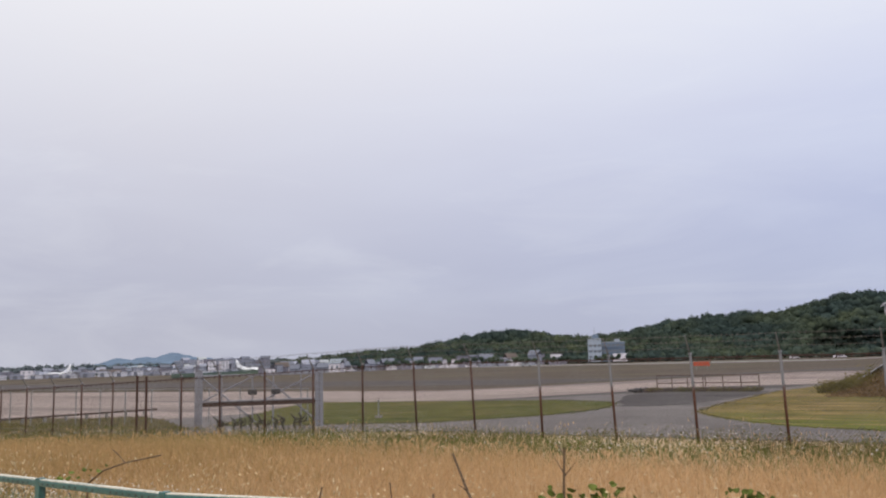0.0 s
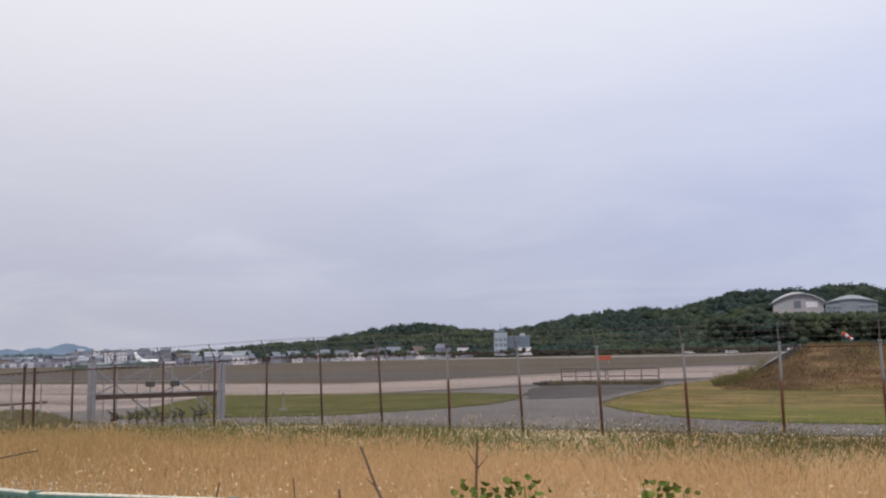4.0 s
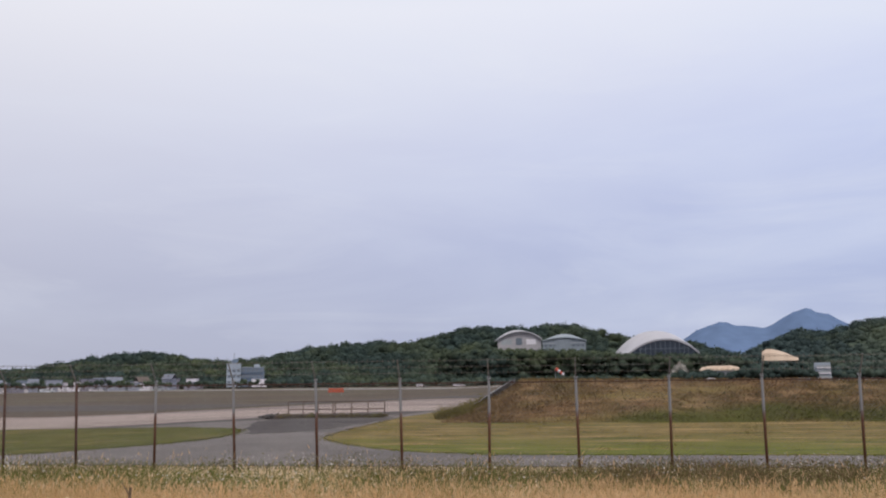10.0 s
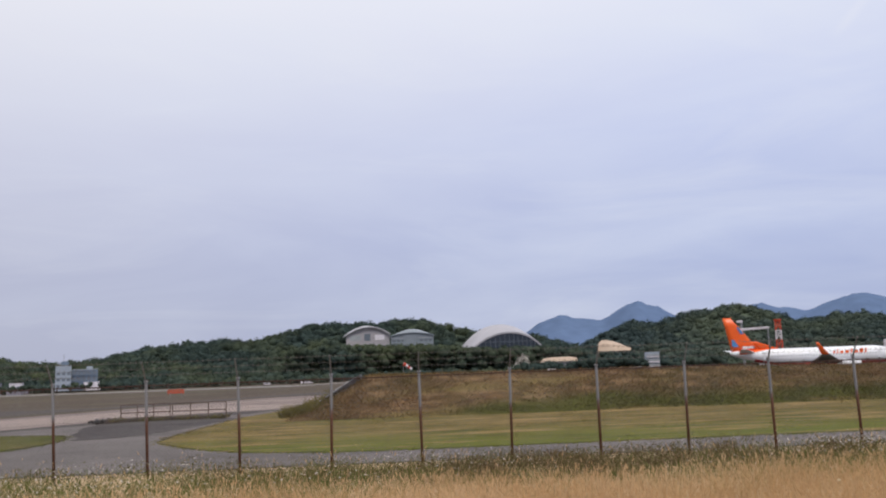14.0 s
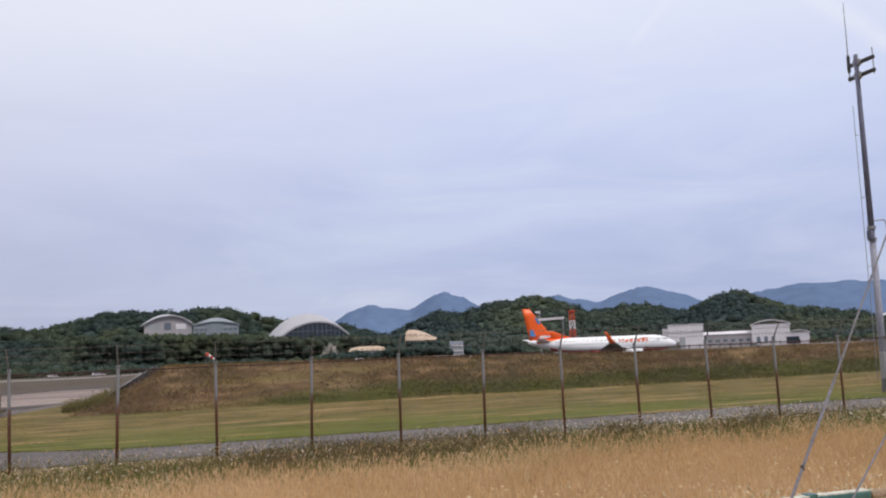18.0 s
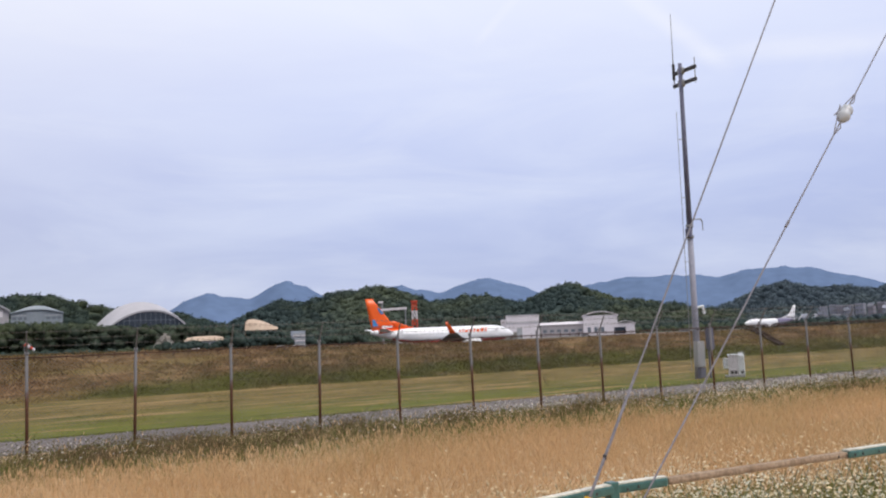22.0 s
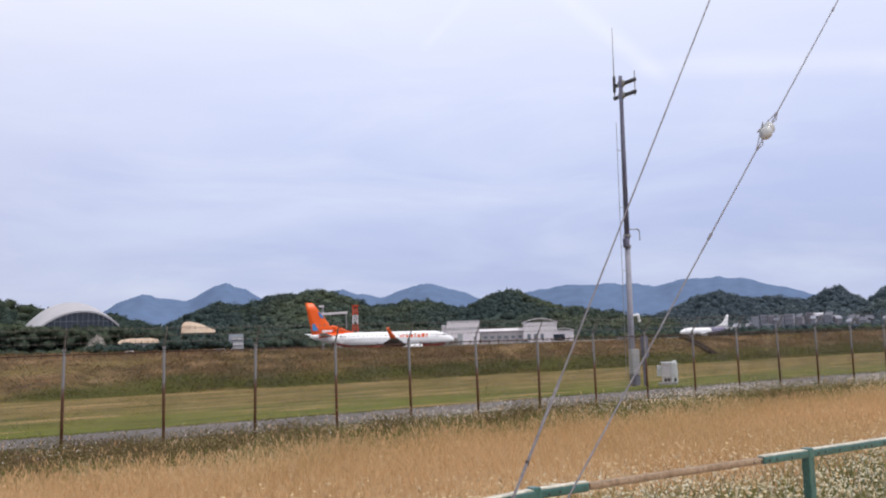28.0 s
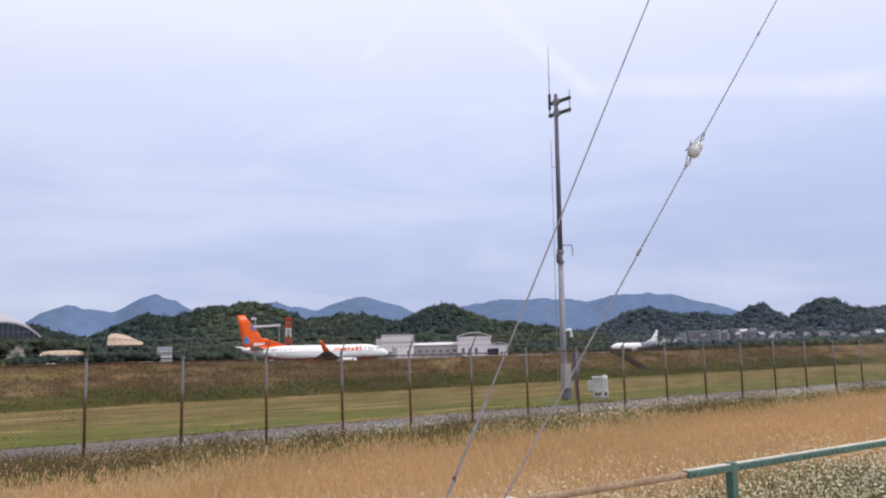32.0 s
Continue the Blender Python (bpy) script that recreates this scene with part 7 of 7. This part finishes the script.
# rough grass on the bank and at its foot
def bank_z(y):
    return np.interp(y, [p[0] for p in prof_bank], [p[1] for p in prof_bank])


prof_bank = [(40.0, 0.0), (41.0, 0.25), (42.5, 0.85), (44.0, 1.4), (45.3, 1.82), (46.2, 1.98), (49, 2.0)]
n = 56000
V, F = blades(n, (-5.4, 75), (40.0, 46.6), (0.07, 0.20), (0.02, 0.05), 0.8)
base_y = V.reshape(-1, 5, 3)[:, 0, 1]
V = V.reshape(-1, 5, 3)
V[:, :, 2] += (bank_z(base_y) * np.clip((V[:, 0, 0] + 5.4) / 3.6, 0, 1) * (1 - 0.21 * np.clip(V[:, 0, 0] / 28, 0, 1)))[:, None]
m_bankblade = M("bank_grass_blade", (0.198, 0.119, 0.062), (0.128, 0.095, 0.037), scale=0.35, fine=1.5, var=0.25, bump=0, island=0.22, world_space=True, spec=0.05, trans=0.5)
patched(m_bankblade, (0.34, 0.225, 0.125), 0.9, (0.5, 1, 1), (0.50, 0.62), 0.85, 3.0)
zoned(m_bankblade, (0.088, 0.092, 0.022), 0.55, 0.9, 1.0, rise=0.9)
patched(m_bankblade, (0.22, 0.16, 0.065), 0.55, (0.35, 1, 1), (0.55, 0.66), 0.75, 14.0)
stuff("bank_grass", (V.reshape(-1, 3), F), m_bankblade, "rough brown grass on the bank", "rough grass")
m_fieldblade = M("field_grass_blade", (0.120, 0.099, 0.021), (0.206, 0.142, 0.045), scale=0.24, fine=3.5, var=0.15, bump=0, island=0.15, mixat=(0.40, 0.66), world_space=True, stretch=(0.42, 1.0, 1), spec=0.05, trans=0.4)
zoned(m_fieldblade, (0.130, 0.145, 0.018), 25.0, 32.0, 9.0, "Y")
patched(m_fieldblade, (0.38, 0.25, 0.12), 0.8, (0.22, 1.1, 1), (0.53, 0.62), 0.85, 2.0, 8.0)
patched(m_fieldblade, (0.068, 0.078, 0.014), 1.1, (0.22, 1.2, 1), (0.53, 0.63), 0.85, 21.0, 8.0)
stuff("field_grass", blades(66000, (-8.6, 55), (23.8, 40.5), (0.04, 0.11), (0.010, 0.028), 0.6, lambda x, y: within(FIELD_EDGE, x, y)), m_fieldblade, "short mown field grass", "lawn grass")
m_islandblade = M("island_grass_blade", (0.072, 0.088, 0.018), (0.13, 0.115, 0.034), scale=0.25, fine=3.5, var=0.15, bump=0, island=0.15, world_space=True, stretch=(0.6, 1.4, 1), spec=0.05, trans=0.4)
stuff("island_grass", blades(40000, (-40, -11), (24.2, 46), (0.03, 0.08), (0.012, 0.03), 0.6, lambda x, y: within(ISLAND_EDGE, x, y)), m_islandblade, "short mown island grass", "lawn grass")
m_vergeblade = M("verge_grass_blade", (0.20, 0.155, 0.075), (0.12, 0.11, 0.045), scale=0.4, fine=3, var=0.2, bump=0, island=0.25, world_space=True, spec=0.05, trans=0.4)
stuff("verge_grass", blades(26000, (-60, -25), (20.4, 36.5), (0.08, 0.24), (0.015, 0.035), 0.5, lambda x, y: within(VERGE_EDGE, x, y)), m_vergeblade, "rough brownish verge grass", "rough grass")


def leaf_cloud(n, centres, spread, size):
    """Small leaves scattered in soft blobs."""
    k = rng.integers(0, len(centres), n)
    c = np.asarray(centres)[k] + rng.normal(0, 1, (n, 3)) * np.asarray(spread)
    c[:, 2] = np.maximum(c[:, 2], 0.03)
    u = rng.normal(0, 1, (n, 3))
    u /= np.linalg.norm(u, axis=1)[:, None]
    w = np.cross(u, rng.normal(0, 1, (n, 3)))
    w /= np.linalg.norm(w, axis=1)[:, None]
    sz = rng.uniform(*size, n)[:, None]
    v = np.stack([c - u * sz, c + w * sz * 0.45, c + u * sz, c - w * sz * 0.45], 1)
    f = np.array([[0, 1, 2], [0, 2, 3]])[None] + (np.arange(n) * 4)[:, None, None]
    return v.reshape(-1, 3), f.reshape(-1, 3)


def bank_tufts(n, x0, x1, y0, y1):
    x, y = rng.uniform(x0, x1, n), rng.uniform(y0, y1, n)
    z = bank_z(y) * np.clip((x + 5.4) / 3.6, 0, 1) * (1 - 0.21 * np.clip(x / 28, 0, 1))
    return np.stack([x, y, z + 0.04], 1)


stuff("bank_tufts", leaf_cloud(26000, bank_tufts(1500, -3.5, 70, 40.4, 46.4), (0.22, 0.12, 0.06), (0.03, 0.08)), m_bankblade, "tufts of dry weeds on the bank", "rough grass")
stuff("bank_tufts", leaf_cloud(12000, bank_tufts(700, 2.0, 70, 40.4, 43.6), (0.30, 0.14, 0.07), (0.03, 0.08)), m_weed_dark, "dark green weed tufts low on the bank", "rough grass")

m_bush = M("dry_olive_scrub", (0.20, 0.16, 0.05), (0.12, 0.11, 0.03), scale=0.8, fine=4, var=0.2, bump=0, island=0.25, world_space=True, spec=0.05, trans=0.4)
bush = [(-4.7, 45.4, 0.22), (-5.1, 45.0, 0.12), (-4.2, 45.9, 0.5), (-5.5, 44.8, 0.08), (-4.5, 46.2, 0.45), (-3.8, 46.0, 0.75)]
stuff("bank_bush", leaf_cloud(7000, bush, (0.34, 0.32, 0.22), (0.03, 0.07)), m_bush, "olive scrub at the end of the bank", "scrub")
stuff("bank_bush", leaf_cloud(1800, bush[:3], (0.40, 0.35, 0.16), (0.04, 0.08)), m_weed_dark, "dark scrub at the end of the bank", "scrub")
# tall dry grass over the bank's end
V, F = blades(4000, (-6.2, -3.2), (43.6, 46.6), (0.2, 0.55), (0.02, 0.045), 0.35, lambda x, y: np.clip((x + 7.2) / 1.5, 0, 1) * np.clip((-2.9 - x) / 1.2, 0, 1), 0.3)
V[:, 2] += np.clip((V[:, 0] + 5.4) / 3.6, 0, 1) ** 0.8 * 1.2 * np.clip((V[:, 1] - 43.0) / 3, 0, 1)
stuff("bank_bush", (V, F), m_bush, "tall dry olive grass at the end of the bank", "scrub")


def fringe(n, poly, h, w):
    """Ragged grass along an outline."""
    P = np.array(poly)
    Q = np.roll(P, -1, 0)
    L = np.linalg.norm(Q - P, axis=1)
    k = rng.choice(len(P), n, p=L / L.sum())
    f = rng.uniform(0, 1, (n, 1))
    xy = P[k] * (1 - f) + Q[k] * f + rng.normal(0, 0.16, (n, 2)) * (0.4 + fade(P[k, 0] * f[:, 0] * 7, f[:, 0] * 30, 1.0, 2.0))[:, None]
    hh = rng.uniform(*h, n)
    th = rng.uniform(0, 2 * np.pi, n)
    o = np.stack([np.cos(th), np.sin(th), 0 * th], 1) * rng.uniform(*w, n)[:, None] / 2
    b = np.stack([xy[:, 0], xy[:, 1], ground_z(xy[:, 0], xy[:, 1]) + 0.02], 1)
    tip = b + np.stack([rng.normal(0, 0.05, n), rng.normal(0, 0.05, n), hh], 1)
    v = np.stack([b - o, b + o, tip], 1)
    return v.reshape(-1, 3), np.arange(3 * n).reshape(-1, 3)


stuff("field_grass", fringe(9000, FIELD_EDGE[3:], (0.008, 0.03), (0.05, 0.12)), m_fieldblade, "ragged grass along the field edge", "lawn grass")
stuff("island_grass", fringe(7000, ISLAND_EDGE, (0.008, 0.03), (0.05, 0.12)), m_islandblade, "ragged grass along the island edge", "lawn grass")

kerb = np.stack([rng.uniform(-15.5, -9.4, 60), 46.45 + rng.normal(0, 0.12, 60), rng.uniform(0.05, 0.2, 60)], 1)
stuff("pit_weeds", leaf_cloud(1500, kerb, (0.14, 0.08, 0.06), (0.03, 0.07)), m_weed_dark, "dark weeds and litter along the pit kerb", "weeds")

# dark twisted plants under the gate
random.seed(23)
for k in range(11):
    x, y = -22.5 + 0.22 * k + random.uniform(-0.08, 0.08), 20.95 + 0.2 * k + random.uniform(-0.1, 0.1)
    t = thing("dead_plant", x, y, float(ground_z(x, y)), "dark twisted dead plant under the gate", "dead plant", "dead plants under the gate")
    h = random.uniform(0.28, 0.62)
    lean = random.uniform(-0.35, 0.35)
    part("stalk", polytube(B(), [(0, 0, -0.02), (lean * 0.3, 0, h * 0.4), (lean * 0.1, 0.05, h * 0.7), (lean, 0, h)], [0.038, 0.034, 0.046, 0.015], 6), m_twig_dark, t)
    for q in range(3):
        z0 = h * random.uniform(0.2, 0.7)
        sx = random.choice((-1, 1)) * random.uniform(0.12, 0.3)
        part("side_twig", polytube(B(), [(lean * 0.2, 0, z0), (sx * 0.6, 0.03, z0 + 0.04), (sx, 0.05, z0 + random.uniform(0.05, 0.25))], [0.026, 0.032, 0.012], 5), m_twig_dark, t)

stuff("fence_weeds", leaf_cloud(40000, green, (0.24, 0.2, 0.07), (0.010, 0.024)), m_weed, "soft green leafy weeds along the fence", "weeds")
stuff("dock_stands", leaf_cloud(30000, dock, (0.17, 0.15, 0.09), (0.012, 0.032)), m_dock, "brownish dock stands along the fence", "weeds")
tuft = np.stack([rng.uniform(-40, 50, 420), rng.uniform(15.8, 19.8, 420), rng.uniform(0.12, 0.34, 420)], 1)
tuft = tuft[tuft[:, 1] > edge(tuft[:, 0]) + 0.3]
tuft[:, 2] += ground_z(tuft[:, 0], tuft[:, 1])
stuff("fence_weeds", leaf_cloud(26000, tuft, (0.22, 0.2, 0.09), (0.015, 0.035)), m_weed_dark, "dark leafy weed clumps along the fence", "weeds")
